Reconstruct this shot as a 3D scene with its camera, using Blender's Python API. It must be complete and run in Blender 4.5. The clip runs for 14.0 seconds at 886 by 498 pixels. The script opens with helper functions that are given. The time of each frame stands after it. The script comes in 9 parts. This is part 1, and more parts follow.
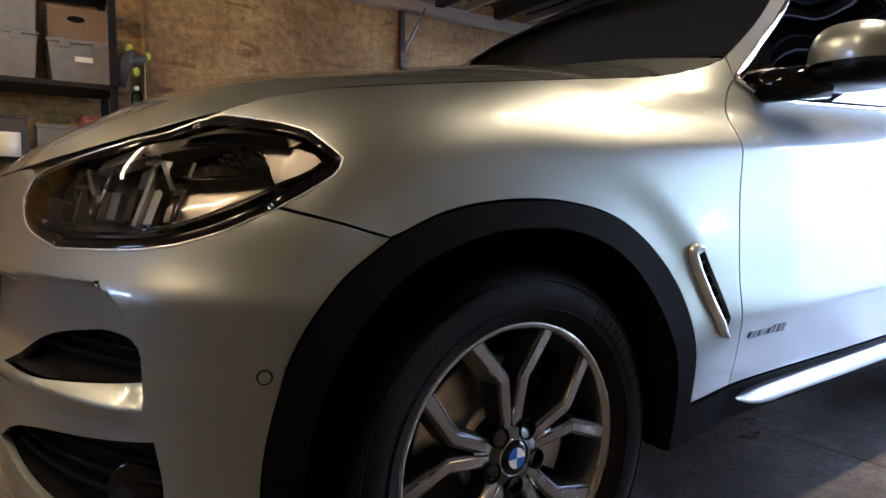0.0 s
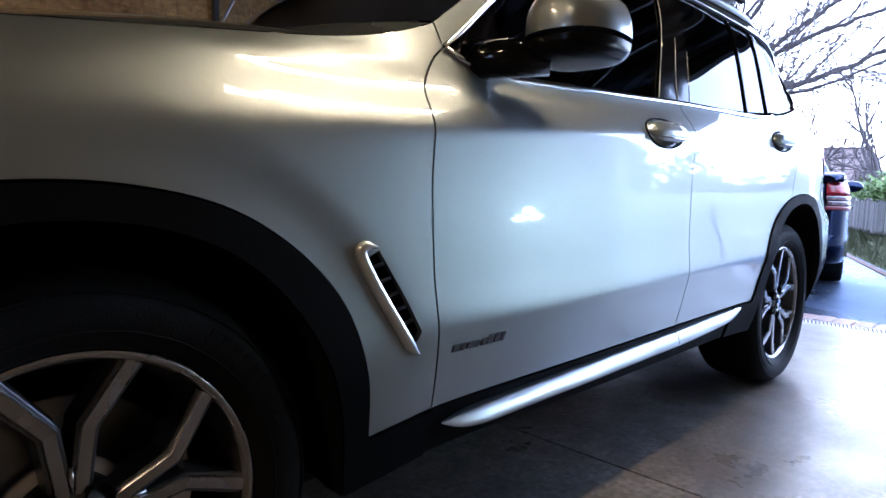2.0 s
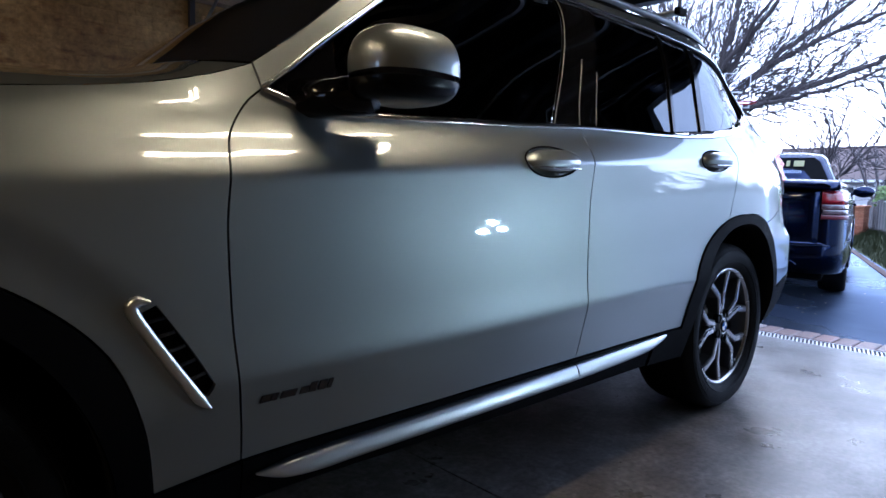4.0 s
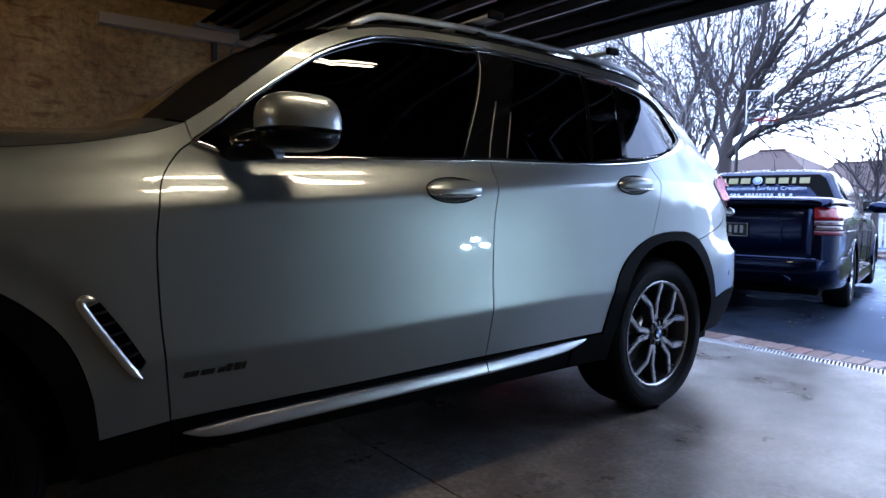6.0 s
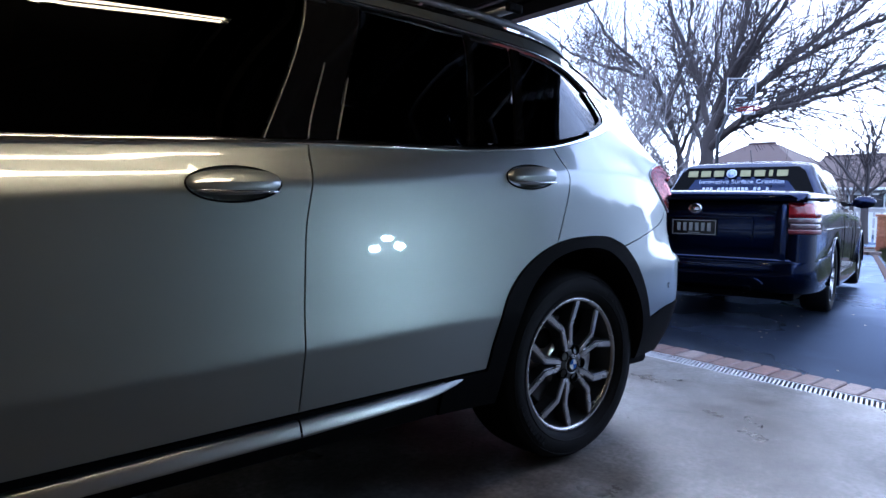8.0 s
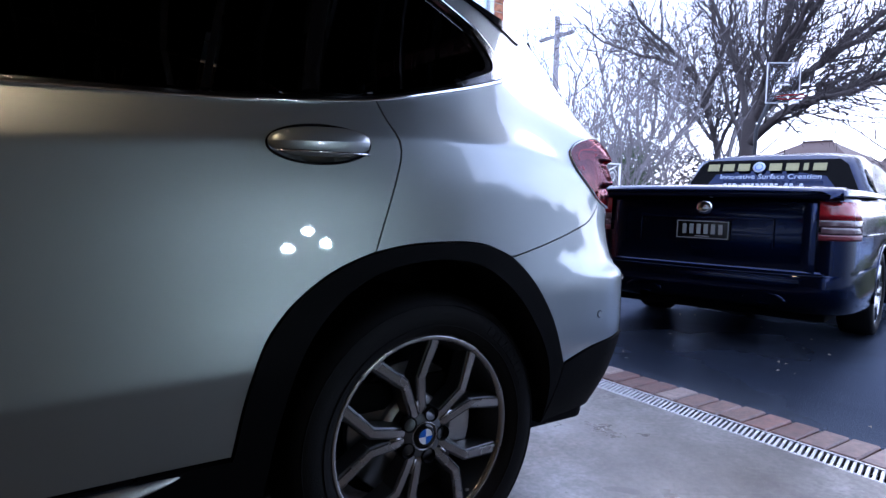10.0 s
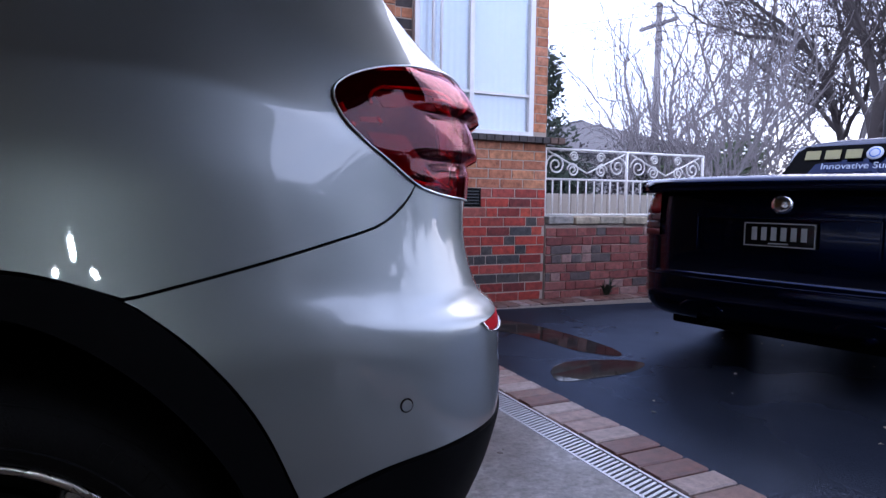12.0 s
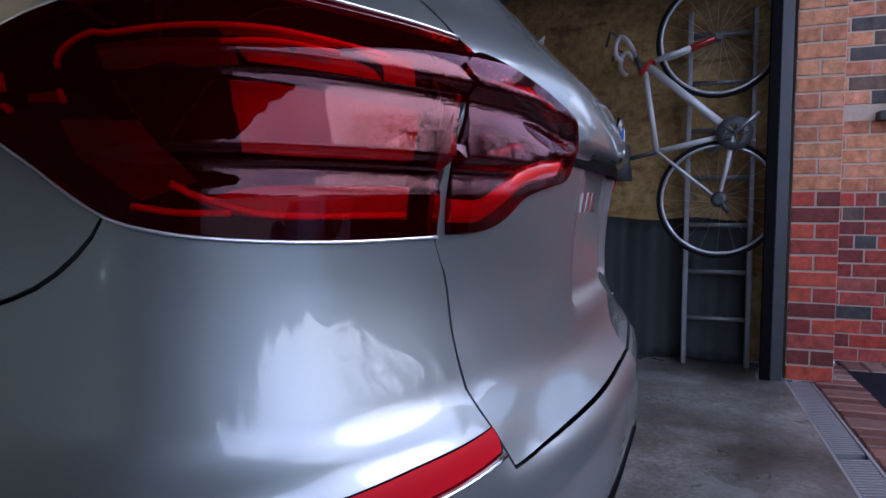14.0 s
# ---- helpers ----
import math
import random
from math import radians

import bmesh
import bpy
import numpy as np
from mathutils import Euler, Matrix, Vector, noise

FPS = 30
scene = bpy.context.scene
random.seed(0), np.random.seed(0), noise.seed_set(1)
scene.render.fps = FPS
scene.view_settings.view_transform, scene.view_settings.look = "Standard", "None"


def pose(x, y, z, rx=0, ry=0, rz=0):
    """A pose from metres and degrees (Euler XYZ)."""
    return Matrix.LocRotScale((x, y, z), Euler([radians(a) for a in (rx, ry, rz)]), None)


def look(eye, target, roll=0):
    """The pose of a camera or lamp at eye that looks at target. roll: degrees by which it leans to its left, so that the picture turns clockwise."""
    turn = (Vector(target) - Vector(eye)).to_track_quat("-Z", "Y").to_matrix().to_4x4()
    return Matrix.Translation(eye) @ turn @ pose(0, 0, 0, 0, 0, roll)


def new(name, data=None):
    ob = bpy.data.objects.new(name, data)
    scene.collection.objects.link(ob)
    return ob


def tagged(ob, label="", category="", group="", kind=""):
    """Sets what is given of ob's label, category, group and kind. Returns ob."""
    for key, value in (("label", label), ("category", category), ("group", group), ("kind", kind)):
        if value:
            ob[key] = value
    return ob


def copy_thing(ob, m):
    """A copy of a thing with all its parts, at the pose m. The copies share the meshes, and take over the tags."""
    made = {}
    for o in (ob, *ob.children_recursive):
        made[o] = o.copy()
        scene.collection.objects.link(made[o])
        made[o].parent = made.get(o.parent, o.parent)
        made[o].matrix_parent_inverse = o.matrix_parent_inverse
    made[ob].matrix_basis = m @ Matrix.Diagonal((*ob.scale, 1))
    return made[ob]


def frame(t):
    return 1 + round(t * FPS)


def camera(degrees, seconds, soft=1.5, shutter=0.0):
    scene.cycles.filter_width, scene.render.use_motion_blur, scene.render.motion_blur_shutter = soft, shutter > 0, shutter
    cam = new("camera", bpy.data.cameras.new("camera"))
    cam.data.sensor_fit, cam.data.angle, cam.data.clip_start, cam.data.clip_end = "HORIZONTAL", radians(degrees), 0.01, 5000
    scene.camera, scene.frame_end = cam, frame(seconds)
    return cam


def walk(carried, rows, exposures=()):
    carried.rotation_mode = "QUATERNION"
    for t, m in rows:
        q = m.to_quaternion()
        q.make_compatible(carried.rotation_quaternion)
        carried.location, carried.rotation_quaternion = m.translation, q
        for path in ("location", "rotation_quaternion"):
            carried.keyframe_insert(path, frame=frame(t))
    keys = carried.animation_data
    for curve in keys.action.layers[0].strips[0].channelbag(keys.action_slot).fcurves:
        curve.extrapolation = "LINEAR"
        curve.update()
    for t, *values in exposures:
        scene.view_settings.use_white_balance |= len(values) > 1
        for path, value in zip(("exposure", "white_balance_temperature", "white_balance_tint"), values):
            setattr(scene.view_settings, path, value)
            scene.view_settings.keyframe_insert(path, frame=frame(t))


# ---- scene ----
cam = camera(70.1, 14.0)
PATH = [
    (0, (-0.758, -1.719, 0.859), (0.375, -0.082, 0.669), 0.8),
    (0.5, (-0.654, -1.713, 0.849), (0.486, -0.082, 0.65), 0.9),
    (1, (-0.532, -1.725, 0.83), (0.701, -0.162, 0.635), 1.2),
    (1.5, (-0.401, -1.754, 0.826), (0.967, -0.307, 0.636), 1.3),
    (2, (-0.235, -1.782, 0.847), (1.18, -0.381, 0.653), 1.5),
    (2.5, (-0.068, -1.783, 0.857), (1.354, -0.391, 0.657), 1.7),
    (3, (0.08, -1.82, 0.9), (1.498, -0.427, 0.688), 1.7),
    (5.5, (0.132, -2.504, 0.962), (1.357, -0.929, 0.822), 0.8),
    (6, (0.188, -2.594, 0.972), (1.42, -1.024, 0.832), 0.6),
    (6.5, (0.294, -2.59, 0.974), (1.533, -1.026, 0.831), 0.5),
    (7, (0.482, -2.523, 0.977), (1.726, -0.964, 0.824), 0.5),
    (7.5, (0.725, -2.458, 0.991), (1.973, -0.905, 0.829), 0.6),
    (8, (0.991, -2.413, 0.99), (2.236, -0.855, 0.832), 0.5),
    (10.5, (2.289, -2.069, 0.96), (3.376, -0.398, 0.793), 1.1),
    (11, (2.572, -1.975, 0.956), (3.621, -0.28, 0.792), 0.8),
    (11.5, (2.849, -1.882, 0.944), (3.867, -0.167, 0.784), 0.8),
    (12, (3.108, -1.768, 0.939), (3.943, 0.042, 0.779), 0.7),
    (12.5, (3.351, -1.64, 0.938), (3.925, 0.269, 0.781), 0.3),
    (13, (3.569, -1.505, 0.947), (3.887, 0.463, 0.791), -0.0),
    (13.5, (3.8, -1.376, 0.962), (3.645, 0.613, 0.811), -0.2),
    (14, (3.895, -1.224, 0.969), (3.219, 0.653, 0.826), -0.1),
]
EXPOSURES = [(0, 2.3, 5400, 16), (1.5, 2.0, 5300, 16), (3, 0.92, 5100, 14), (5.5, 0.68, 5200, 14), (8, 0.40, 5200, 14), (10.4, 0.30, 5550, 20), (11.8, 0.10, 5800, 22), (12.5, -0.35, 6150, 28), (13.2, 0.05, 6050, 24), (14, 0.05, 5750, 20)]
walk(cam, [(t, look(e, g, r)) for t, e, g, r in PATH], EXPOSURES)

# ---- light ----
world = bpy.data.worlds.new("overcast")
scene.world = world
world.use_nodes = True
wn, wl = world.node_tree.nodes, world.node_tree.links
wn.clear()
sky = wn.new("ShaderNodeTexSky")
sky.sky_type, sky.sun_disc = "NISHITA", False
sky.sun_elevation, sky.sun_rotation = radians(28), radians(70)
sky_bg, cloud_bg = wn.new("ShaderNodeBackground"), wn.new("ShaderNodeBackground")
sky_bg.inputs["Strength"].default_value = 0.10
cloud_bg.inputs["Strength"].default_value = 2.9
wl.new(sky.outputs[0], sky_bg.inputs["Color"])
wco, wno, wra = wn.new("ShaderNodeTexCoord"), wn.new("ShaderNodeTexNoise"), wn.new("ShaderNodeValToRGB")
wno.inputs["Scale"].default_value, wno.inputs["Detail"].default_value = 3.0, 9
wra.color_ramp.elements[0].position, wra.color_ramp.elements[1].position = 0.35, 0.65
wra.color_ramp.elements[0].color, wra.color_ramp.elements[1].color = (0.42, 0.51, 0.74, 1), (0.90, 0.98, 1.14, 1)
wl.new(wco.outputs["Generated"], wno.inputs["Vector"])
wl.new(wno.outputs["Fac"], wra.inputs["Fac"])
wl.new(wra.outputs["Color"], cloud_bg.inputs["Color"])
wadd, wout = wn.new("ShaderNodeAddShader"), wn.new("ShaderNodeOutputWorld")
wl.new(sky_bg.outputs[0], wadd.inputs[0])
wl.new(cloud_bg.outputs[0], wadd.inputs[1])
wl.new(wadd.outputs[0], wout.inputs["Surface"])

sun_data = bpy.data.lights.new("sun", "SUN")
sun_data.energy, sun_data.angle, sun_data.color = 1.2, radians(35), (1.0, 0.96, 0.9)
sun = new("sun", sun_data)
sun.matrix_world = look((20, 8, 15), (0, 0, 0))

# ---- materials ----
def material(name, colour, rough=0.5, metal=0.0, coat=0.0, spec=0.5, spread=0.12, scale=6.0, bump=0.0, bump_scale=60.0, fine=40.0, coat_rough=0.03):
    """A surface with colour variation at two scales, uneven gloss and fine relief."""
    m = bpy.data.materials.new(name)
    m.use_nodes = True
    n, l = m.node_tree.nodes, m.node_tree.links
    b = n["Principled BSDF"]
    b.inputs["Metallic"].default_value, b.inputs["Roughness"].default_value = metal, rough
    b.inputs["Coat IOR"].default_value = 1.6
    b.inputs["Coat Weight"].default_value, b.inputs["Coat Roughness"].default_value = coat, coat_rough
    b.inputs["Specular IOR Level"].default_value = spec
    co = n.new("ShaderNodeTexCoord")
    if spread > 0:
        big, small, mix = n.new("ShaderNodeTexNoise"), n.new("ShaderNodeTexNoise"), n.new("ShaderNodeMath")
        big.inputs["Scale"].default_value, big.inputs["Detail"].default_value = scale, 5
        small.inputs["Scale"].default_value, small.inputs["Detail"].default_value = fine, 4
        mix.operation = "ADD"
        ramp = n.new("ShaderNodeMix")
        ramp.data_type = "RGBA"
        ramp.inputs[6].default_value = (*[max(0, c * (1 - spread)) for c in colour], 1)
        ramp.inputs[7].default_value = (*[min(1, c * (1 + spread)) for c in colour], 1)
        half = n.new("ShaderNodeMath")
        half.operation, half.inputs[1].default_value = "MULTIPLY", 0.5
        for t in (big, small):
            l.new(co.outputs["Object"], t.inputs["Vector"])
        l.new(big.outputs["Fac"], mix.inputs[0])
        l.new(small.outputs["Fac"], mix.inputs[1])
        l.new(mix.outputs[0], half.inputs[0])
        l.new(half.outputs[0], ramp.inputs[0])
        l.new(ramp.outputs[2], b.inputs["Base Color"])
        ro = n.new("ShaderNodeMapRange")
        ro.inputs["To Min"].default_value, ro.inputs["To Max"].default_value = max(0.01, rough * 0.85), min(1, rough * 1.15)
        l.new(big.outputs["Fac"], ro.inputs["Value"])
        l.new(ro.outputs[0], b.inputs["Roughness"])
    else:
        b.inputs["Base Color"].default_value = (*colour, 1)
    if bump > 0:
        t, bp = n.new("ShaderNodeTexNoise"), n.new("ShaderNodeBump")
        t.inputs["Scale"].default_value, t.inputs["Detail"].default_value = bump_scale, 6
        bp.inputs["Strength"].default_value, bp.inputs["Distance"].default_value = bump, 0.01
        l.new(co.outputs["Object"], t.inputs["Vector"])
        l.new(t.outputs["Fac"], bp.inputs["Height"])
        l.new(bp.outputs["Normal"], b.inputs["Normal"])
    return m


def glow(name, colour, strength):
    m = bpy.data.materials.new(name)
    m.use_nodes = True
    b = m.node_tree.nodes["Principled BSDF"]
    b.inputs["Base Color"].default_value = (0.8, 0.8, 0.8, 1)
    b.inputs["Emission Color"].default_value = (*colour, 1)
    b.inputs["Emission Strength"].default_value = strength
    return m


def glass(name, tint, gloss=(1.0, 1.0, 1.0), rough=0.0, ior=1.5, body=None):
    """A pane: lets tinted light through, and mirrors by Fresnel."""
    m = bpy.data.materials.new(name)
    m.use_nodes = True
    n, l = m.node_tree.nodes, m.node_tree.links
    n.clear()
    t, g, mix, f, o = (n.new("ShaderNode" + k) for k in ("BsdfTransparent", "BsdfGlossy", "MixShader", "Fresnel", "OutputMaterial"))
    t.inputs["Color"].default_value = (*tint, 1)
    g.inputs["Roughness"].default_value = rough
    g.inputs["Color"].default_value = (*gloss, 1)
    f.inputs["IOR"].default_value = ior
    l.new(f.outputs[0], mix.inputs[0])
    if body:
        # a part of the light scatters in the coloured plastic
        d, half = n.new("ShaderNodeBsdfDiffuse"), n.new("ShaderNodeMixShader")
        d.inputs["Color"].default_value = (*body, 1)
        half.inputs[0].default_value = 0.014
        l.new(t.outputs[0], half.inputs[1])
        l.new(d.outputs[0], half.inputs[2])
        l.new(half.outputs[0], mix.inputs[1])
    else:
        l.new(t.outputs[0], mix.inputs[1])
    l.new(g.outputs[0], mix.inputs[2])
    l.new(mix.outputs[0], o.inputs["Surface"])
    return m


def car_paint(name, colour, metal, rough, flake=0.04):
    """Metallic lacquer: a broad soft sheen of flakes under a clear coat."""
    m = material(name, colour, rough, metal, 1.0, spread=0.0)
    n, l = m.node_tree.nodes, m.node_tree.links
    b = n["Principled BSDF"]
    co, no, mr = n.new("ShaderNodeTexCoord"), n.new("ShaderNodeTexNoise"), n.new("ShaderNodeMapRange")
    no.inputs["Scale"].default_value, no.inputs["Detail"].default_value = 3.0, 3
    mr.inputs["To Min"].default_value, mr.inputs["To Max"].default_value = max(0.05, rough - flake), rough + flake
    l.new(co.outputs["Object"], no.inputs["Vector"])
    l.new(no.outputs["Fac"], mr.inputs["Value"])
    l.new(mr.outputs[0], b.inputs["Roughness"])
    return m


SILVER = car_paint("silver_paint", (0.25, 0.272, 0.275), 0.9, 0.43)
SILVER.node_tree.nodes["Principled BSDF"].inputs["Coat IOR"].default_value = 1.64
BLUE = car_paint("deep_blue_paint", (0.0016, 0.0066, 0.031), 0.92, 0.22)
BLUE.node_tree.nodes["Principled BSDF"].inputs["Coat IOR"].default_value = 1.36
BLUE.node_tree.nodes["Principled BSDF"].inputs["Coat Weight"].default_value = 0.65
CLADDING = material("black_grained_plastic", (0.0030, 0.0031, 0.0035), 0.6, spec=0.03, spread=0.15, bump=0.15, bump_scale=900)
GLOSS_BLACK = material("gloss_black", (0.003, 0.003, 0.0035), 0.08, spread=0.0, spec=0.28)
DARK = material("dark_void", (0.003, 0.003, 0.0035), 0.9, spec=0.1, spread=0.2)
CHROME = material("bright_trim", (0.75, 0.76, 0.78), 0.12, 1.0, spread=0.03)
PILLAR_GLINT = material("painted_pillar_glint", (0.20, 0.19, 0.175), 0.35, 0.5, spread=0.1)
SATIN = material("satin_alloy_trim", (0.42, 0.43, 0.445), 0.36, 1.0, spread=0.0)
RIM = material("machined_alloy", (0.42, 0.41, 0.405), 0.27, 1.0, spread=0.05, fine=200)
BRAKE = material("bare_brake_steel", (0.50, 0.49, 0.47), 0.30, 1.0, spread=0.25, scale=20)
RIM_DARK = material("grey_alloy_lacquer", (0.08, 0.082, 0.088), 0.35, 0.6, 0.3, spread=0.08)
RUBBER = material("tyre_rubber", (0.0065, 0.0065, 0.007), 0.65, spec=0.10, spread=0.25, scale=14, bump=0.2, bump_scale=300)
TINTED = glass("tinted_pane", (0.012, 0.013, 0.015))
WINDSCREEN = glass("windscreen_pane", (0.74, 0.77, 0.75))
CLEAR = glass("clear_lens", (0.9, 0.91, 0.92), gloss=(0.6, 0.6, 0.6))
# mirrored light is tinted pink in the gloss colour itself
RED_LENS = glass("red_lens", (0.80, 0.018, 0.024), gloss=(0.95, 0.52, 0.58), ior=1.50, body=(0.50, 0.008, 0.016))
BRICK_RED = material("red_brick", (0.23, 0.065, 0.05), 0.75, spread=0.45, scale=9, bump=0.4, bump_scale=90)
MORTAR = material("mortar", (0.37, 0.30, 0.245), 0.9, spread=0.2, scale=10, bump=0.4, bump_scale=120)
STEEL = material("galvanised_steel", (0.42, 0.43, 0.45), 0.45, 0.8, spread=0.2, scale=8)

# ---- building tools ----
def thing(name, label, category, group="", kind=""):
    return tagged(new(name), label, category, group, kind)


def child(ob, parent):
    if parent is not None:
        ob.parent = parent
    return ob


def part(name, bm, mat, parent, label="", smooth=False):
    me = bpy.data.meshes.new(name)
    bm.to_mesh(me)
    bm.free()
    me.materials.append(mat)
    if smooth:
        me.shade_smooth()
    return child(tagged(new(name, me), label), parent)


def raw(name, verts, faces, mat, parent, label="", smooth=False):
    me = bpy.data.meshes.new(name)
    me.from_pydata([tuple(v) for v in verts], [], [tuple(f) for f in faces])
    me.materials.append(mat)
    if smooth:
        me.shade_smooth()
    me.update()
    return child(tagged(new(name, me), label), parent)


def add_box(bm, lo, hi, bevel=0.0, m=None):
    """A box between two corners, with bevelled edges."""
    r = bmesh.ops.create_cube(bm, size=1)
    c = [(a + b) / 2 for a, b in zip(lo, hi)]
    s = [abs(b - a) for a, b in zip(lo, hi)]
    for v in r["verts"]:
        v.co = Vector([c[k] + v.co[k] * s[k] for k in range(3)])
    if bevel > 0:
        es = list({e for v in r["verts"] for e in v.link_edges})
        out = bmesh.ops.bevel(bm, geom=es, offset=bevel, segments=2, affect="EDGES", profile=0.6)
        vs = list({v for f in out["faces"] for v in f.verts} | {v for v in r["verts"] if v.is_valid})
    else:
        vs = r["verts"]
    if m is not None:
        for v in vs:
            v.co = m @ v.co
    return vs


def box(name, lo, hi, mat, parent=None, bevel=0.004, label="", m=None):
    bm = bmesh.new()
    add_box(bm, lo, hi, bevel, m)
    return part(name, bm, mat, parent, label)


def add_tube(bm, pts, radii, sides=8, cap=True):
    """A round bar along a line of points."""
    pts = [Vector(p) for p in pts]
    if not hasattr(radii, "__len__"):
        radii = [radii] * len(pts)
    rings, ref = [], None
    for i, p in enumerate(pts):
        t = (pts[min(len(pts) - 1, i + 1)] - pts[max(0, i - 1)]).normalized()
        if ref is None:
            ref = t.orthogonal().normalized()
        ref = (ref - t * ref.dot(t))
        ref = ref.normalized() if ref.length > 1e-6 else t.orthogonal().normalized()
        w = t.cross(ref)
        rings.append([bm.verts.new(p + (ref * math.cos(a) + w * math.sin(a)) * radii[i])
                      for a in (2 * math.pi * k / sides for k in range(sides))])
    for a, b in zip(rings, rings[1:]):
        for k in range(sides):
            f = bm.faces.new((a[k], a[(k + 1) % sides], b[(k + 1) % sides], b[k]))
            f.smooth = True
    if cap:
        bm.faces.new(rings[0][::-1])
        bm.faces.new(rings[-1])


def tube(name, pts, radii, mat, parent=None, sides=8, label=""):
    bm = bmesh.new()
    add_tube(bm, pts, radii, sides)
    return part(name, bm, mat, parent, label)


def lathe(name, profile, mat, parent, seg=48, m=None, label="", smooth=True):
    """A turned shape: profile of (radius, along y)."""
    verts, faces = [], []
    n = len(profile)
    for k in range(seg):
        a = 2 * math.pi * k / seg
        for r, y in profile:
            v = Vector((r * math.cos(a), y, r * math.sin(a)))
            verts.append(m @ v if m else v)
    for k in range(seg):
        for i in range(n - 1):
            a, b = k * n + i, ((k + 1) % seg) * n + i
            faces.append((a, a + 1, b + 1, b))
    return raw(name, verts, faces, mat, parent, label, smooth)


def slab(name, outline, depth, mat, parent, axis="y", at=0.0, bevel=0.0, label=""):
    """A flat outline (two coordinates) given thickness along an axis, from at to at + depth."""
    bm = bmesh.new()
    def place(a, b, c):
        return {"x": (c, a, b), "y": (a, c, b), "z": (a, b, c)}[axis]
    lo = [bm.verts.new(place(a, b, at)) for a, b in outline]
    hi = [bm.verts.new(place(a, b, at + depth)) for a, b in outline]
    n = len(outline)
    bm.faces.new(lo)
    bm.faces.new(hi[::-1])
    for i in range(n):
        bm.faces.new((lo[i], hi[i], hi[(i + 1) % n], lo[(i + 1) % n]))
    bmesh.ops.recalc_face_normals(bm, faces=bm.faces)
    if bevel > 0:
        bmesh.ops.bevel(bm, geom=list(bm.edges), offset=bevel, segments=2, affect="EDGES", profile=0.6)
    return part(name, bm, mat, parent, label)


def grid(name, rows, mat, parent, label="", smooth=True, flip=False):
    """A sheet through rows of points."""
    w = len(rows[0])
    verts = [p for r in rows for p in r]
    faces = [(i * w + j, i * w + j + 1, (i + 1) * w + j + 1, (i + 1) * w + j) for i in range(len(rows) - 1) for j in range(w - 1)]
    if flip:
        faces = [f[::-1] for f in faces]
    return raw(name, verts, faces, mat, parent, label, smooth)


from mathutils.geometry import delaunay_2d_cdt


def ring_of(*runs, step=0.02):
    """A closed outline from runs of points; each run is smooth, corners lie between the runs."""
    out = []
    for r in runs:
        q = flow(r, step) if len(r) > 1 else np.array(r)
        out += [tuple(p) for p in q]
    clean = []
    for p in out:
        if not clean or math.hypot(p[0] - clean[-1][0], p[1] - clean[-1][1]) > step * 0.25:
            clean.append(p)
    if math.hypot(clean[0][0] - clean[-1][0], clean[0][1] - clean[-1][1]) < step * 0.25:
        clean.pop()
    return clean


def shrunk(ring, gap):
    p = np.array(ring)
    area = np.sum(p[:, 0] * np.roll(p[:, 1], -1) - np.roll(p[:, 0], -1) * p[:, 1])
    s = 1 if area > 0 else -1
    d = np.roll(p, -1, 0) - p
    d /= np.maximum(1e-9, np.linalg.norm(d, axis=1))[:, None]
    nrm = s * np.column_stack([-d[:, 1], d[:, 0]])
    v = nrm + np.roll(nrm, 1, 0)
    v /= np.maximum(0.6, np.linalg.norm(v, axis=1))[:, None]
    return [tuple(q) for q in p + v * gap]


def inside(ring, pts):
    p = np.array(ring)
    q = np.roll(p, -1, 0)
    hit = np.zeros(len(pts), bool)
    for (x0, y0), (x1, y1) in zip(p, q):
        if y0 != y1:
            c = ((pts[:, 1] < y0) != (pts[:, 1] < y1)) & (pts[:, 0] < (x1 - x0) * (pts[:, 1] - y0) / (y1 - y0) + x0)
            hit ^= c
    return hit


def wrapped(u, z, out=0.0):
    """The body's skin, going on round the nose and the tail to the other flank."""
    if u > U1:
        p = skin(2 * U1 - u, z, out)
        return np.array([p[0], -p[1], p[2]])
    if u < U0:
        p = skin(2 * U0 - u, z, out)
        return np.array([p[0], -p[1], p[2]])
    return skin(u, z, out)


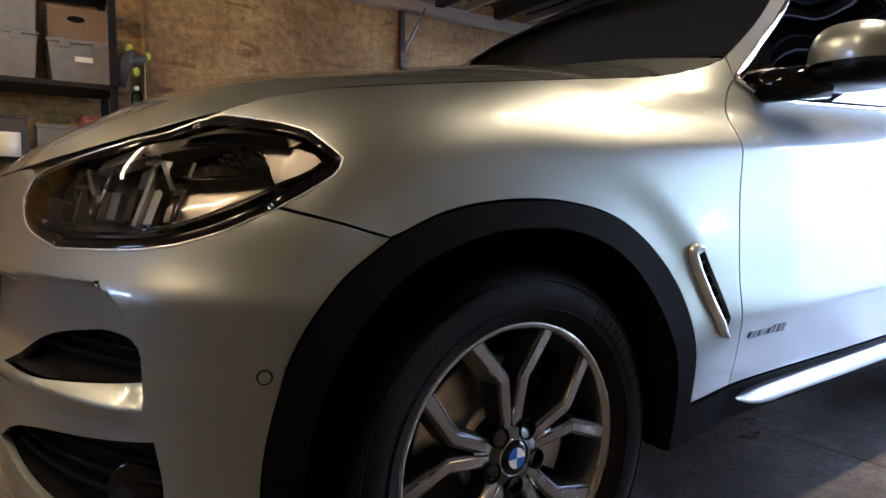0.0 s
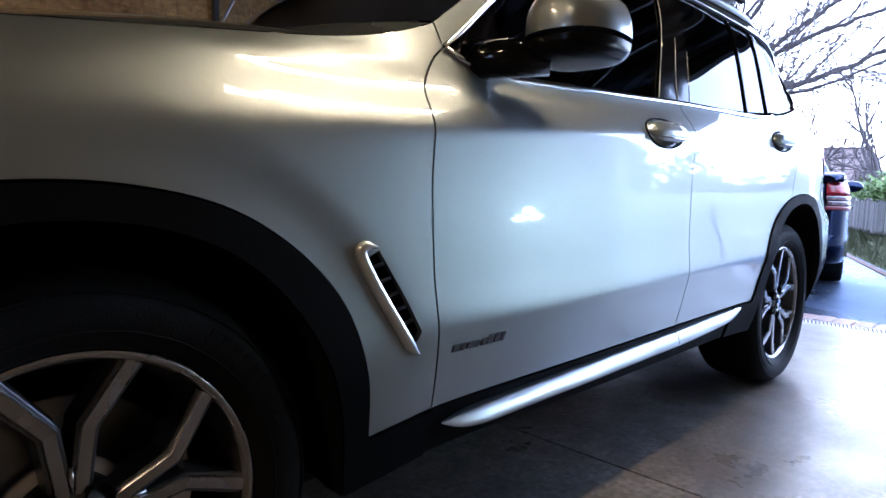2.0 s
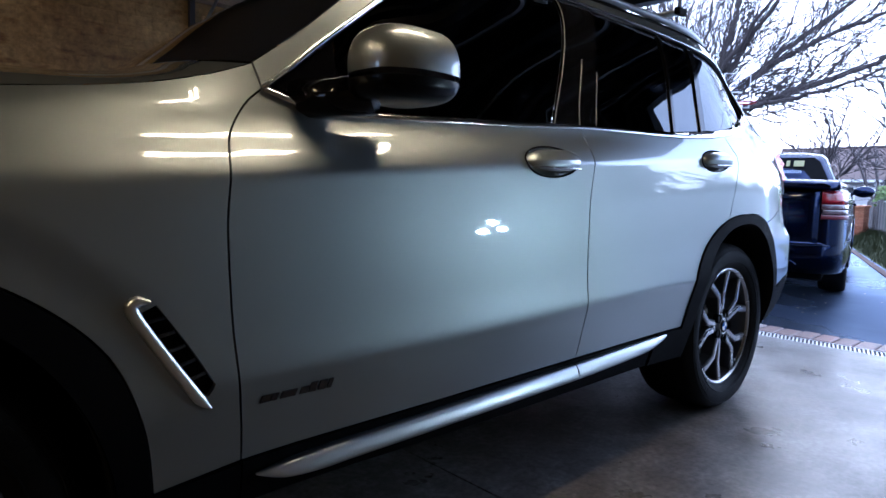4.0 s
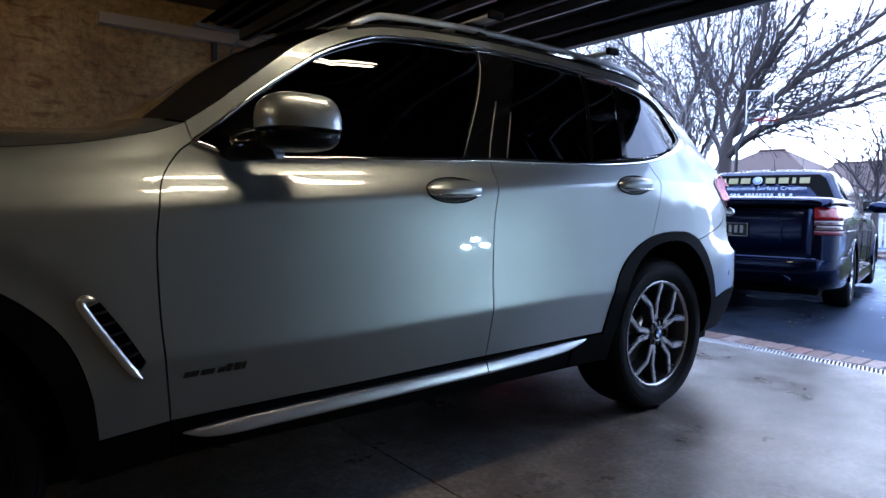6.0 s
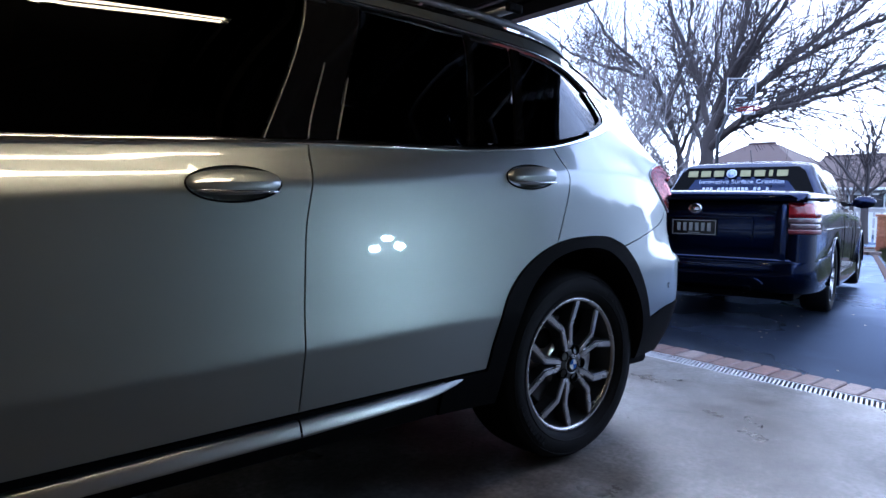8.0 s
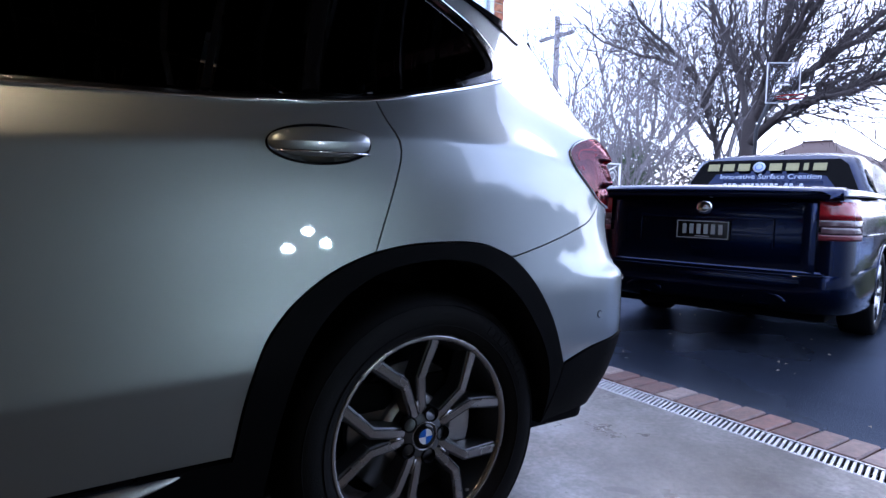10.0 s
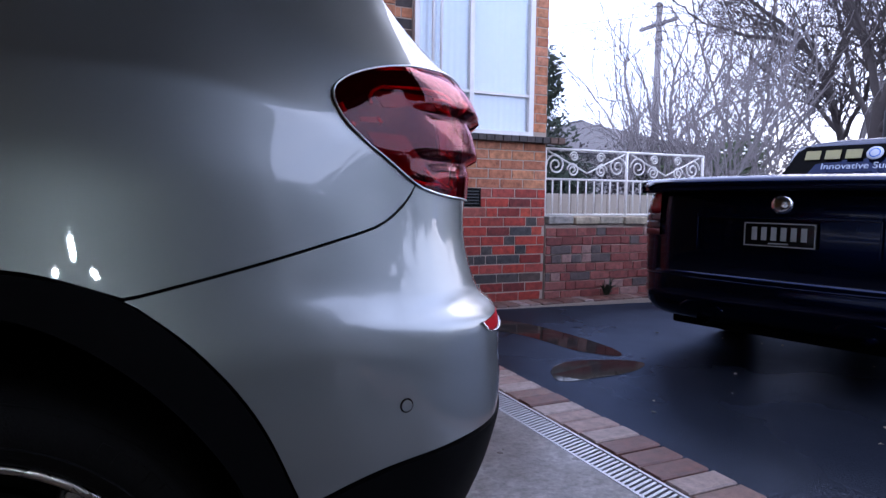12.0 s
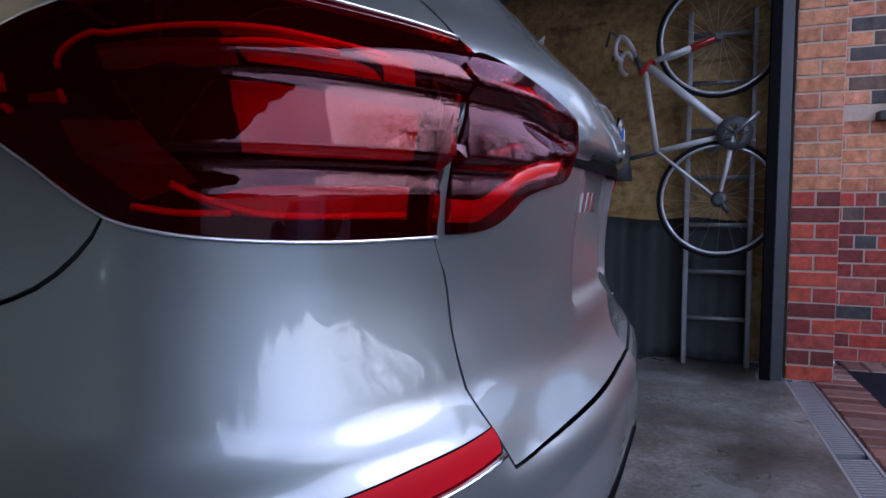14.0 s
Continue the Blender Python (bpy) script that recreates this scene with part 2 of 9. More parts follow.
def panel(name, ring, mat, parent, gap=0.0022, out=0.0, rim=0.012, step=0.03, side=1, label="", bulge=0.0, holes=(), shape=None, folds=False):
    """A sheet of the body inside an outline in (arc, height), with edges folded inwards and openings. side -1: the other flank."""
    ring = shrunk(ring, gap) if gap else list(ring)
    p = np.array(ring)
    rim_pts = np.vstack([p] + [np.array(h) for h in holes])
    lo, hi = p.min(0), p.max(0)
    gx, gy = np.meshgrid(np.arange(lo[0] + step / 2, hi[0], step), np.arange(lo[1] + step / 2, hi[1], step))
    pts = np.column_stack([gx.ravel(), gy.ravel()])
    pts = pts[inside(ring, pts)]
    if len(pts):
        far = np.array([np.min(np.hypot(rim_pts[:, 0] - a, rim_pts[:, 1] - b)) for a, b in pts])
        pts = pts[far > step * 0.45]
    if folds:
        # close rows along the shoulder crease and the low fold, so that they stay crisp
        rows = []
        for line, offs in ((lambda u: 1.0 + crease(u), (-0.030, -0.015, -0.005, 0.002, 0.008, 0.014, 0.022, 0.034)), (lambda u: 0.578 + fold(u), (-0.026, -0.013, -0.005, 0.001, 0.007, 0.015, 0.028)), (bumper_line, (-0.024, -0.012, -0.005, 0.001, 0.007, 0.014, 0.024))):
            for u in np.arange(lo[0] + step / 2, hi[0], step):
                if (line is bumper_line) != (u > 3.3):
                    continue
                z0 = line(u)
                pts = pts[~((np.abs(pts[:, 0] - u) < step * 0.6) & (pts[:, 1] > z0 + offs[0] - 0.012) & (pts[:, 1] < z0 + offs[-1] + 0.012))]
                rows += [(u, z0 + o) for o in offs]
        rows = np.array(rows)
        rows = rows[inside(ring, rows)]
        if len(rows):
            far = np.array([np.min(np.hypot(rim_pts[:, 0] - a, rim_pts[:, 1] - b)) for a, b in rows])
            pts = np.vstack([pts, rows[far > 0.006]])
    n = len(ring)
    co = [Vector(q) for q in ring]
    links = [(i, (i + 1) % n) for i in range(n)]
    for h in holes:
        k0, kn = len(co), len(h)
        co += [Vector(q) for q in h]
        links += [(k0 + i, k0 + (i + 1) % kn) for i in range(kn)]
    co += [Vector(q) for q in pts]
    vs, _, fs, _, _, _ = delaunay_2d_cdt(co, links, [list(range(n))], 1, 1e-6)
    for h in holes:
        mid = np.array([[sum(vs[i][0] for i in f) / 3, sum(vs[i][1] for i in f) / 3] for f in fs])
        cut = inside(h, mid)
        fs = [f for f, c in zip(fs, cut) if not c]
    place, normal, swell = [], [], []
    for v in vs:
        k = 0.0
        if bulge:
            w0 = np.array((v[0], v[1])) - p
            e0 = np.roll(p, -1, 0) - p
            tt = np.clip((w0 * e0).sum(1) / np.maximum(1e-12, (e0 * e0).sum(1)), 0, 1)
            d = float(np.min(np.linalg.norm(w0 - e0 * tt[:, None], axis=1)))
            k = bulge * (1 - math.exp(-d / 0.022))
        place.append(wrapped(v[0], v[1], out + k + (shape(v[0], v[1]) if shape else 0.0)))
        h = 0.003 if shape or step <= 0.010 else 0.008
        rise = shape if shape else (lambda u, z: 0.0)
        a = wrapped(v[0] + h, v[1], rise(v[0] + h, v[1])) - wrapped(v[0] - h, v[1], rise(v[0] - h, v[1]))
        b = wrapped(v[0], v[1] + h, rise(v[0], v[1] + h)) - wrapped(v[0], v[1] - h, rise(v[0], v[1] - h))
        c = np.cross(a, b)
        normal.append(c / np.linalg.norm(c))
    verts = [np.array(q) for q in place]
    tris = []
    for f in fs:
        a, b, c = (place[i] for i in f)
        tris.append(tuple(f) if np.dot(np.cross(b - a, c - a), normal[f[0]]) > 0 else tuple(f[::-1]))
    edge = {}
    for f in tris:
        for i in range(3):
            a, b = f[i], f[(i + 1) % 3]
            edge[(a, b)] = edge.get((a, b), 0) + 1
    border = [(a, b) for a, b in edge if (b, a) not in edge]
    low = {}
    for a, b in border:
        for i in (a, b):
            if i not in low:
                low[i] = len(verts)
                verts.append(place[i] - normal[i] * rim)
    faces = tris + [(b, a, low[a], low[b]) for a, b in border]
    if side < 0:
        verts = [np.array((v[0], -v[1], v[2])) for v in verts]
        faces = [f[::-1] for f in faces]
    me = bpy.data.meshes.new(name)
    me.from_pydata([tuple(v) for v in verts], [], faces)
    me.materials.append(mat)
    nt = len(tris)
    me.polygons.foreach_set("use_smooth", [i < nt for i in range(len(faces))])
    if not bulge:
        loops = []
        for i, f in enumerate(faces):
            for k in f:
                if i < nt:
                    c = normal[k]
                    loops.append((c[0], c[1] * side, c[2]))
                else:
                    loops.append((0, 0, 0))
        me.normals_split_custom_set(loops)
    me.update()
    return child(tagged(new(name, me), label), parent)


def strip(name, line, width, mat, parent, out=0.004, side=1, thick=0.006, label=""):
    """A narrow moulding along a line in (arc, height) on the body."""
    bm = bmesh.new()
    q = flow(line, 0.02)
    rows = []
    for i, (u, z) in enumerate(q):
        t = q[min(len(q) - 1, i + 1)] - q[max(0, i - 1)]
        t = t / np.hypot(*t)
        nx, nz = -t[1] * width / 2, t[0] * width / 2
        rows.append([bm.verts.new(Vector(wrapped(u + a * nx, z + a * nz, o)) * 1.0) for a, o in ((-1, -0.004), (-1, out), (-0.5, out + thick * 0.6), (0.5, out + thick * 0.6), (1, out), (1, -0.004))])
    for a, b in zip(rows, rows[1:]):
        for k in range(5):
            f = bm.faces.new((a[k], a[k + 1], b[k + 1], b[k]))
            f.smooth = True
    bm.faces.new(rows[0])
    bm.faces.new(rows[-1][::-1])
    if side < 0:
        for v in bm.verts:
            v.co.y = -v.co.y
    bmesh.ops.recalc_face_normals(bm, faces=bm.faces)
    return part(name, bm, mat, parent, label)


# The body of the silver car as one smooth surface: a plan contour, and an inward offset for each height.
def flow(pts, step=0.02, closed=False):
    """A smooth line through points (Catmull-Rom), evenly sampled."""
    p = np.array(pts, float)
    q = np.vstack([p[-1:], p, p[:2]]) if closed else np.vstack([2 * p[0] - p[1], p, 2 * p[-1] - p[-2]])
    out = []
    for i in range(1, len(q) - 2):
        a, b, c, d = q[i - 1], q[i], q[i + 1], q[i + 2]
        k = max(2, int(np.linalg.norm(c - b) / step) * 3)
        t = np.linspace(0, 1, k, endpoint=False)[:, None]
        out.append(0.5 * (2 * b + (c - a) * t + (2 * a - 5 * b + 4 * c - d) * t ** 2 + (3 * b - a - 3 * c + d) * t ** 3))
    out = np.vstack(out + ([] if closed else [p[-1:]]))
    ring = np.vstack([out, out[:1]]) if closed else out
    s = np.concatenate([[0], np.cumsum(np.linalg.norm(np.diff(ring, axis=0), axis=1))])
    n = max(2, int(s[-1] / step))
    at = np.linspace(0, s[-1], n + (0 if closed else 1), endpoint=not closed)
    return np.column_stack([np.interp(at, s, ring[:, k]) for k in range(p.shape[1])])


PLAN = flow([(-0.83, 0), (-0.80, -0.30), (-0.735, -0.57), (-0.64, -0.765), (-0.54, -0.855), (-0.42, -0.899), (-0.28, -0.915), (0, -0.932),
             (0.4, -0.942), (0.8, -0.945), (1.3, -0.945), (1.8, -0.945), (2.3, -0.945), (2.7, -0.951), (2.85, -0.952), (3.0, -0.950), (3.15, -0.939),
             (3.3, -0.922), (3.42, -0.9055), (3.53, -0.884), (3.63, -0.83), (3.70, -0.74), (3.76, -0.6), (3.82, -0.32), (3.84, 0)], 0.01)
ARC = np.concatenate([[0], np.cumsum(np.linalg.norm(np.diff(PLAN, axis=0), axis=1))])
ARC -= np.interp(0, PLAN[100:400, 0], ARC[100:400])
U0, U1 = ARC[0], ARC[-1]


def u_at(x, y):
    return float(ARC[np.argmin((PLAN[:, 0] - x) ** 2 + (PLAN[:, 1] - y) ** 2)])


DOOR = [(0.15, 0.13), (0.30, 0.075), (0.42, 0.036), (0.49, 0.0165), (0.525, 0.0085), (0.55, 0.0035), (0.57, -0.0010), (0.578, -0.0022), (0.586, -0.0018), (0.605, -0.0002), (0.63, 0.0030), (0.66, 0.0060), (0.70, 0.0084), (0.80, 0.0116), (0.92, 0.0152), (0.985, 0.0166), (1.0, 0.0178), (1.012, 0.0240), (1.03, 0.0355), (1.04, 0.0429), (1.05, 0.0514), (1.06, 0.0608), (1.07, 0.0699), (1.08, 0.0780), (1.09, 0.0848),
        (1.105, 0.0928), (1.12, 0.0985), (1.14, 0.1042), (1.20, 0.1210), (1.30, 0.1495), (1.38, 0.1750), (1.45, 0.2045), (1.50, 0.2340), (1.54, 0.267), (1.57, 0.300), (1.66, 0.39), (1.75, 0.5)]
SECTIONS = [
    (U0, [(0.15, 0.07), (0.30, 0.02), (0.45, 0.005), (0.60, 0), (0.75, 0.015), (0.87, 0.05), (0.95, 0.12), (1.75, 0.9)]),
    (u_at(-0.62, -0.79), [(0.15, 0.07), (0.30, 0.02), (0.45, 0.004), (0.60, 0), (0.70, -0.006), (0.725, -0.003), (0.75, 0.008), (0.78, 0.020), (0.83, 0.035), (0.88, 0.055), (0.95, 0.11), (1.0, 0.18), (1.75, 0.9)]),
    (-0.30, [(0.15, 0.10), (0.30, 0.03), (0.60, 0), (0.80, 0.004), (0.88, 0.012), (0.95, 0.024), (1.01, 0.040), (1.06, 0.070), (1.10, 0.108), (1.14, 0.16), (1.75, 0.9)]),
    (0.05, [(0.15, 0.10), (0.30, 0.03), (0.60, 0), (0.80, 0.004), (0.90, 0.009), (0.97, 0.015), (1.01, 0.024), (1.06, 0.050), (1.10, 0.080), (1.135, 0.115), (1.165, 0.16), (1.75, 0.85)]),
    (0.40, [(0.15, 0.11), (0.30, 0.04), (0.53, 0), (0.70, 0.006), (0.86, 0.012), (0.95, 0.0145), (0.99, 0.0175), (1.012, 0.0240), (1.03, 0.0355), (1.04, 0.0429), (1.05, 0.0514), (1.06, 0.0608), (1.07, 0.0699), (1.08, 0.0780), (1.09, 0.0848), (1.105, 0.0925), (1.12, 0.0998), (1.15, 0.122), (1.185, 0.166), (1.75, 0.8)]),
    (0.72, DOOR), (1.2, DOOR), (1.75, DOOR),
    (2.35, [(0.15, 0.13), (0.30, 0.068), (0.42, 0.034), (0.49, 0.0150), (0.525, 0.0070), (0.55, 0.0020), (0.57, -0.0025), (0.578, -0.0037), (0.586, -0.0034), (0.605, -0.0020), (0.63, 0.0008), (0.66, 0.0030), (0.70, 0.0068), (0.80, 0.0112), (0.88, 0.0124), (0.92, 0.0137), (0.985, 0.0165), (1.0, 0.0178), (1.012, 0.0236), (1.03, 0.0335), (1.045, 0.0420), (1.06, 0.0507), (1.075, 0.0596), (1.09, 0.0680), (1.105, 0.0750), (1.12, 0.0800), (1.14, 0.0862), (1.20, 0.1050), (1.30, 0.1370), (1.38, 0.1655), (1.45, 0.199), (1.50, 0.232), (1.54, 0.267), (1.57, 0.298), (1.66, 0.385), (1.75, 0.5)]),
    (2.80, [(0.15, 0.12), (0.30, 0.04), (0.50, 0), (0.70, 0.0030), (0.78, 0.0058), (0.86, 0.0064), (0.90, 0.0070), (0.95, 0.0112), (0.985, 0.0155), (1.0, 0.0175), (1.012, 0.0235), (1.06, 0.048), (1.085, 0.0615), (1.10, 0.0685), (1.14, 0.083), (1.20, 0.1035), (1.30, 0.139), (1.38, 0.172), (1.45, 0.210), (1.52, 0.262), (1.57, 0.308), (1.66, 0.395), (1.75, 0.5)]),
    (3.20, [(0.15, 0.14), (0.30, 0.06), (0.45, 0.012), (0.58, 0), (0.68, -0.001), (0.706, -0.0015), (0.716, 0.0), (0.726, 0.003), (0.76, 0.0085), (0.80, 0.0116), (0.85, 0.0124), (0.90, 0.0150), (0.985, 0.029), (1.0, 0.034), (1.012, 0.042), (1.06, 0.076), (1.14, 0.122), (1.28, 0.205), (1.50, 0.34), (1.62, 0.42), (1.75, 0.55)]),
    (u_at(3.53, -0.884), [(0.15, 0.18), (0.30, 0.09), (0.42, 0.03), (0.55, 0), (0.66, -0.003), (0.72, -0.002), (0.732, -0.001), (0.740, 0.002), (0.750, 0.008), (0.78, 0.026), (0.88, 0.044), (1.0, 0.044), (1.06, 0.050), (1.12, 0.068), (1.16, 0.098), (1.25, 0.175), (1.50, 0.36), (1.62, 0.45), (1.75, 0.6)]),
    (u_at(3.70, -0.74), [(0.15, 0.20), (0.30, 0.12), (0.42, 0.045), (0.55, 0), (0.67, -0.001), (0.725, 0.0), (0.736, 0.003), (0.746, 0.010), (0.758, 0.024), (0.78, 0.046), (0.88, 0.072), (1.0, 0.064), (1.06, 0.060), (1.12, 0.070), (1.16, 0.10), (1.25, 0.19), (1.50, 0.37), (1.62, 0.46), (1.75, 0.6)]),
    (u_at(3.79, -0.45), [(0.15, 0.20), (0.30, 0.12), (0.42, 0.045), (0.55, 0), (0.67, 0), (0.71, 0.030), (0.76, 0.065), (0.86, 0.078), (0.97, 0.066), (1.06, 0.048), (1.12, 0.050), (1.16, 0.08), (1.25, 0.165), (1.50, 0.37), (1.60, 0.46), (1.75, 0.6)]),
    (U1, [(0.15, 0.20), (0.30, 0.12), (0.42, 0.045), (0.55, 0), (0.67, 0), (0.71, 0.030), (0.76, 0.050), (0.86, 0.058), (0.97, 0.056), (1.06, 0.040), (1.12, 0.048), (1.16, 0.07), (1.25, 0.16), (1.50, 0.38), (1.60, 0.48), (1.75, 0.6)]),
]
ZG = np.arange(0.15, 1.7501, 0.005)
UG = np.arange(U0, U1 + 0.02, 0.02)


def soften(a, sigma, axis):
    k = np.exp(-0.5 * (np.arange(-20, 21) / sigma) ** 2)
    k /= k.sum()
    pad = [(20, 20) if i == axis else (0, 0) for i in range(2)]
    return np.apply_along_axis(lambda v: np.convolve(v, k, "valid"), axis, np.pad(a, pad, mode="reflect", reflect_type="odd"))


def body_table():
    rows = []
    for _, prof in SECTIONS:
        line = flow(prof, 0.004)
        rows.append(np.interp(ZG, line[:, 0], line[:, 1]))
    rows = np.array(rows)
    us = np.array([s[0] for s in SECTIONS])
    table = np.empty((len(UG), len(ZG)))
    slope = np.gradient(rows, us, axis=0)
    for i, u in enumerate(UG):
        k = int(np.clip(np.searchsorted(us, u) - 1, 0, len(us) - 2))
        h = us[k + 1] - us[k]
        t = min(1, max(0, (u - us[k]) / h))
        table[i] = ((1 + 2 * t) * (1 - t) ** 2 * rows[k] + t * (1 - t) ** 2 * h * slope[k] * 0.7
                    + t * t * (3 - 2 * t) * rows[k + 1] + t * t * (t - 1) * h * slope[k + 1] * 0.7)
    return soften(soften(table, 0.8, 1), 3.5, 0)


INSET = body_table()


def crease(u):
    """How far the shoulder crease rises along the flank."""
    fade = min(1.0, max(0.0, (u + 0.85) / 0.5)) * min(1.0, max(0.0, (3.6 - u) / 0.5))
    return 0.0625 * (min(2.8, max(-0.4, u)) - 1.3) * fade * fade * (3 - 2 * fade)


def fold(u):
    """How far the fold low on the doors rises towards the rear."""
    return 0.034 * ease((u - 0.9) / 1.6) * ease((3.1 - u) / 0.5)


def bumper_line(u):
    """Height of the crease round the rear bumper's corner."""
    return float(np.interp(u, [3.28, 3.40, 3.53, 3.65, 4.0], [0.712, 0.722, 0.737, 0.743, 0.742]))


def ease(t):
    t = min(1.0, max(0.0, t))
    return t * t * (3 - 2 * t)


def sculpt(u, z):
    """The lip over the front wheel, the scoop round the upper intake and the blade below it."""
    r = math.hypot(u, z - 0.364)
    lip = 0.009 * ease((0.600 - r) / 0.085) * ease((z - 0.50) / 0.15) if -0.45 < u < 0.6 else 0.0
    if u > -0.62 or z > 0.75 or z < 0.45:
        return lip
    edge = float(np.interp(z, [0.57, 0.634, 0.687, 0.712, 0.724], [-0.646, -0.652, -0.673, -0.703, -0.75]))
    top = float(np.interp(u, [-1.07, -0.87, -0.75], [0.705, 0.719, 0.724]))
    scoop = 0.032 * ease((edge - u) / 0.012) * ease((top - z) / 0.010) * ease((z - 0.545) / 0.03)
    return scoop - 0.016 * math.exp(-((z - 0.560) / 0.022) ** 2) * ease((-0.64 - u) / 0.05)


def skin(u, z, out=0.0):
    """The place on the body at arc u and height z, pushed outwards."""
    w = min(1.0, max(0.0, (z - 0.62) / 0.3))
    lift = crease(u) * w * w * (3 - 2 * w) + fold(u) * ease((0.78 - z) / 0.12) * ease((z - 0.42) / 0.12)
    a = (min(U1, max(U0, u)) - U0) / 0.02
    b = (min(1.745, max(0.15, z - lift)) - 0.15) / 0.005
    i, j = min(len(UG) - 2, int(a)), min(len(ZG) - 2, int(b))
    a, b = a - i, b - j
    d = (INSET[i, j] * (1 - a) + INSET[i + 1, j] * a) * (1 - b) + (INSET[i, j + 1] * (1 - a) + INSET[i + 1, j + 1] * a) * b - out + sculpt(u, z)
    f = (u - U0) / (U1 - U0) * (len(PLAN) - 1)
    k = min(len(PLAN) - 2, max(0, int(f)))
    f -= k
    ta = PLAN[min(len(PLAN) - 1, k + 4)] - PLAN[max(0, k - 3)]
    ta = ta / np.hypot(*ta)
    p = PLAN[k] * (1 - f) + PLAN[k + 1] * f
    return np.array([p[0] - ta[1] * d, p[1] + ta[0] * d, z])


# ---- the silver car ----
car = thing("estate_car", "silver metallic sport utility car with black cladding on concrete", "car")
SEAM_F = [(0.712, 1.136), (0.666, 1.095), (0.616, 1.013), (0.596, 0.902), (0.594, 0.793), (0.601, 0.627), (0.622, 0.408)]
SEAM_R = [(1.776, 1.142), (1.756, 1.063), (1.728, 0.918), (1.720, 0.772), (1.715, 0.628), (1.710, 0.425)]
SEAM_Q = [(2.700, 1.182), (2.716, 1.132), (2.735, 1.096), (2.742, 1.055), (2.720, 0.973), (2.678, 0.840)]
BELT = [(0.712, 1.136), (0.792, 1.112), (0.903, 1.101), (1.095, 1.107), (1.419, 1.122), (1.773, 1.139), (2.045, 1.145), (2.253, 1.148), (2.444, 1.156), (2.702, 1.180)]
BELT_Q = [(2.702, 1.180), (2.950, 1.232), (3.110, 1.272), (3.170, 1.292), (3.196, 1.325)]
TOP = [(0.712, 1.136), (0.777, 1.186), (0.891, 1.278), (1.118, 1.438), (1.316, 1.532), (1.446, 1.570), (1.628, 1.590), (1.900, 1.598), (2.200, 1.586), (2.470, 1.563),
       (2.764, 1.530), (2.983, 1.482), (3.127, 1.425), (3.196, 1.325)]
RAIL = [(0.70, 1.190), (0.78, 1.248), (0.85, 1.302), (0.97, 1.398), (1.09, 1.482), (1.29, 1.580), (1.44, 1.622), (1.63, 1.645), (1.90, 1.655), (2.20, 1.648), (2.50, 1.628),
        (2.80, 1.598), (3.05, 1.562), (3.30, 1.515), (3.52, 1.46)]
FLARE_F = [(-0.488, 0.36), (-0.479, 0.489), (-0.439, 0.625), (-0.374, 0.717), (-0.284, 0.784), (-0.184, 0.824), (-0.074, 0.841), (0.050, 0.840), (0.185, 0.812),
           (0.299, 0.747), (0.391, 0.650), (0.437, 0.525), (0.455, 0.395)]
FLARE_F_IN = [(-0.430, 0.33), (-0.416, 0.489), (-0.378, 0.595), (-0.315, 0.680), (-0.235, 0.742), (-0.130, 0.780), (-0.02, 0.793), (0.09, 0.782), (0.195, 0.742),
              (0.280, 0.672), (0.345, 0.575), (0.385, 0.46), (0.405, 0.33), (0.415, 0.29)]
FLARE_R = [(2.372, 0.425), (2.400, 0.580), (2.432, 0.665), (2.476, 0.723), (2.530, 0.770), (2.597, 0.810), (2.678, 0.840), (2.776, 0.855), (2.900, 0.857), (2.983, 0.848),
           (3.074, 0.815), (3.156, 0.742), (3.230, 0.642), (3.292, 0.505)]
FLARE_R_IN = [(2.440, 0.30), (2.455, 0.430), (2.473, 0.517), (2.504, 0.620), (2.567, 0.710), (2.660, 0.780), (2.776, 0.811), (2.890, 0.813), (2.997, 0.782),
              (3.106, 0.695), (3.199, 0.565), (3.240, 0.440), (3.250, 0.33)]
HOOD_EDGE = [(U0 + 0.02, 0.868), (-1.310, 0.874), (-1.068, 0.893), (-0.825, 0.932), (-0.700, 0.963), (-0.40, 1.010), (-0.10, 1.047), (0.20, 1.085), (0.45, 1.118), (0.60, 1.152), (0.70, 1.188)]
LAMP_TOP = [(-1.024, 0.835), (-1.010, 0.868), (-0.900, 0.893), (-0.782, 0.917), (-0.690, 0.952), (-0.610, 0.962), (-0.532, 0.959), (-0.450, 0.950), (-0.395, 0.937), (-0.356, 0.902)]
LAMP_LOW = [(-0.356, 0.902), (-0.375, 0.880), (-0.467, 0.832), (-0.568, 0.795), (-0.663, 0.778), (-0.841, 0.771), (-0.965, 0.795), (-1.024, 0.835)]
BUMPER_SEAM = [(-0.467, 0.832), (-0.371, 0.809), (-0.287, 0.784)]
REAR_SEAM = [(3.074, 0.813), (3.227, 0.847), (3.345, 0.876), (3.427, 0.899), (3.474, 0.933), (3.494, 0.960)]
TAIL_TOP = [(3.358, 1.082), (3.3585, 1.090), (3.365, 1.1025), (3.380, 1.114), (3.402, 1.125), (3.440, 1.1375), (3.482, 1.1455), (3.542, 1.151), (3.65, 1.152), (3.78, 1.145), (3.895, 1.138)]
TAIL_LOW = [(3.853, 0.936), (3.724, 0.936), (3.600, 0.941), (3.529, 0.950), (3.488, 0.964), (3.433, 1.001), (3.406, 1.019), (3.381, 1.040), (3.368, 1.055), (3.361, 1.070), (3.358, 1.082)]
TAIL_SPLIT = [(3.895, 1.138), (3.905, 1.112), (3.862, 1.021), (3.853, 0.936)]
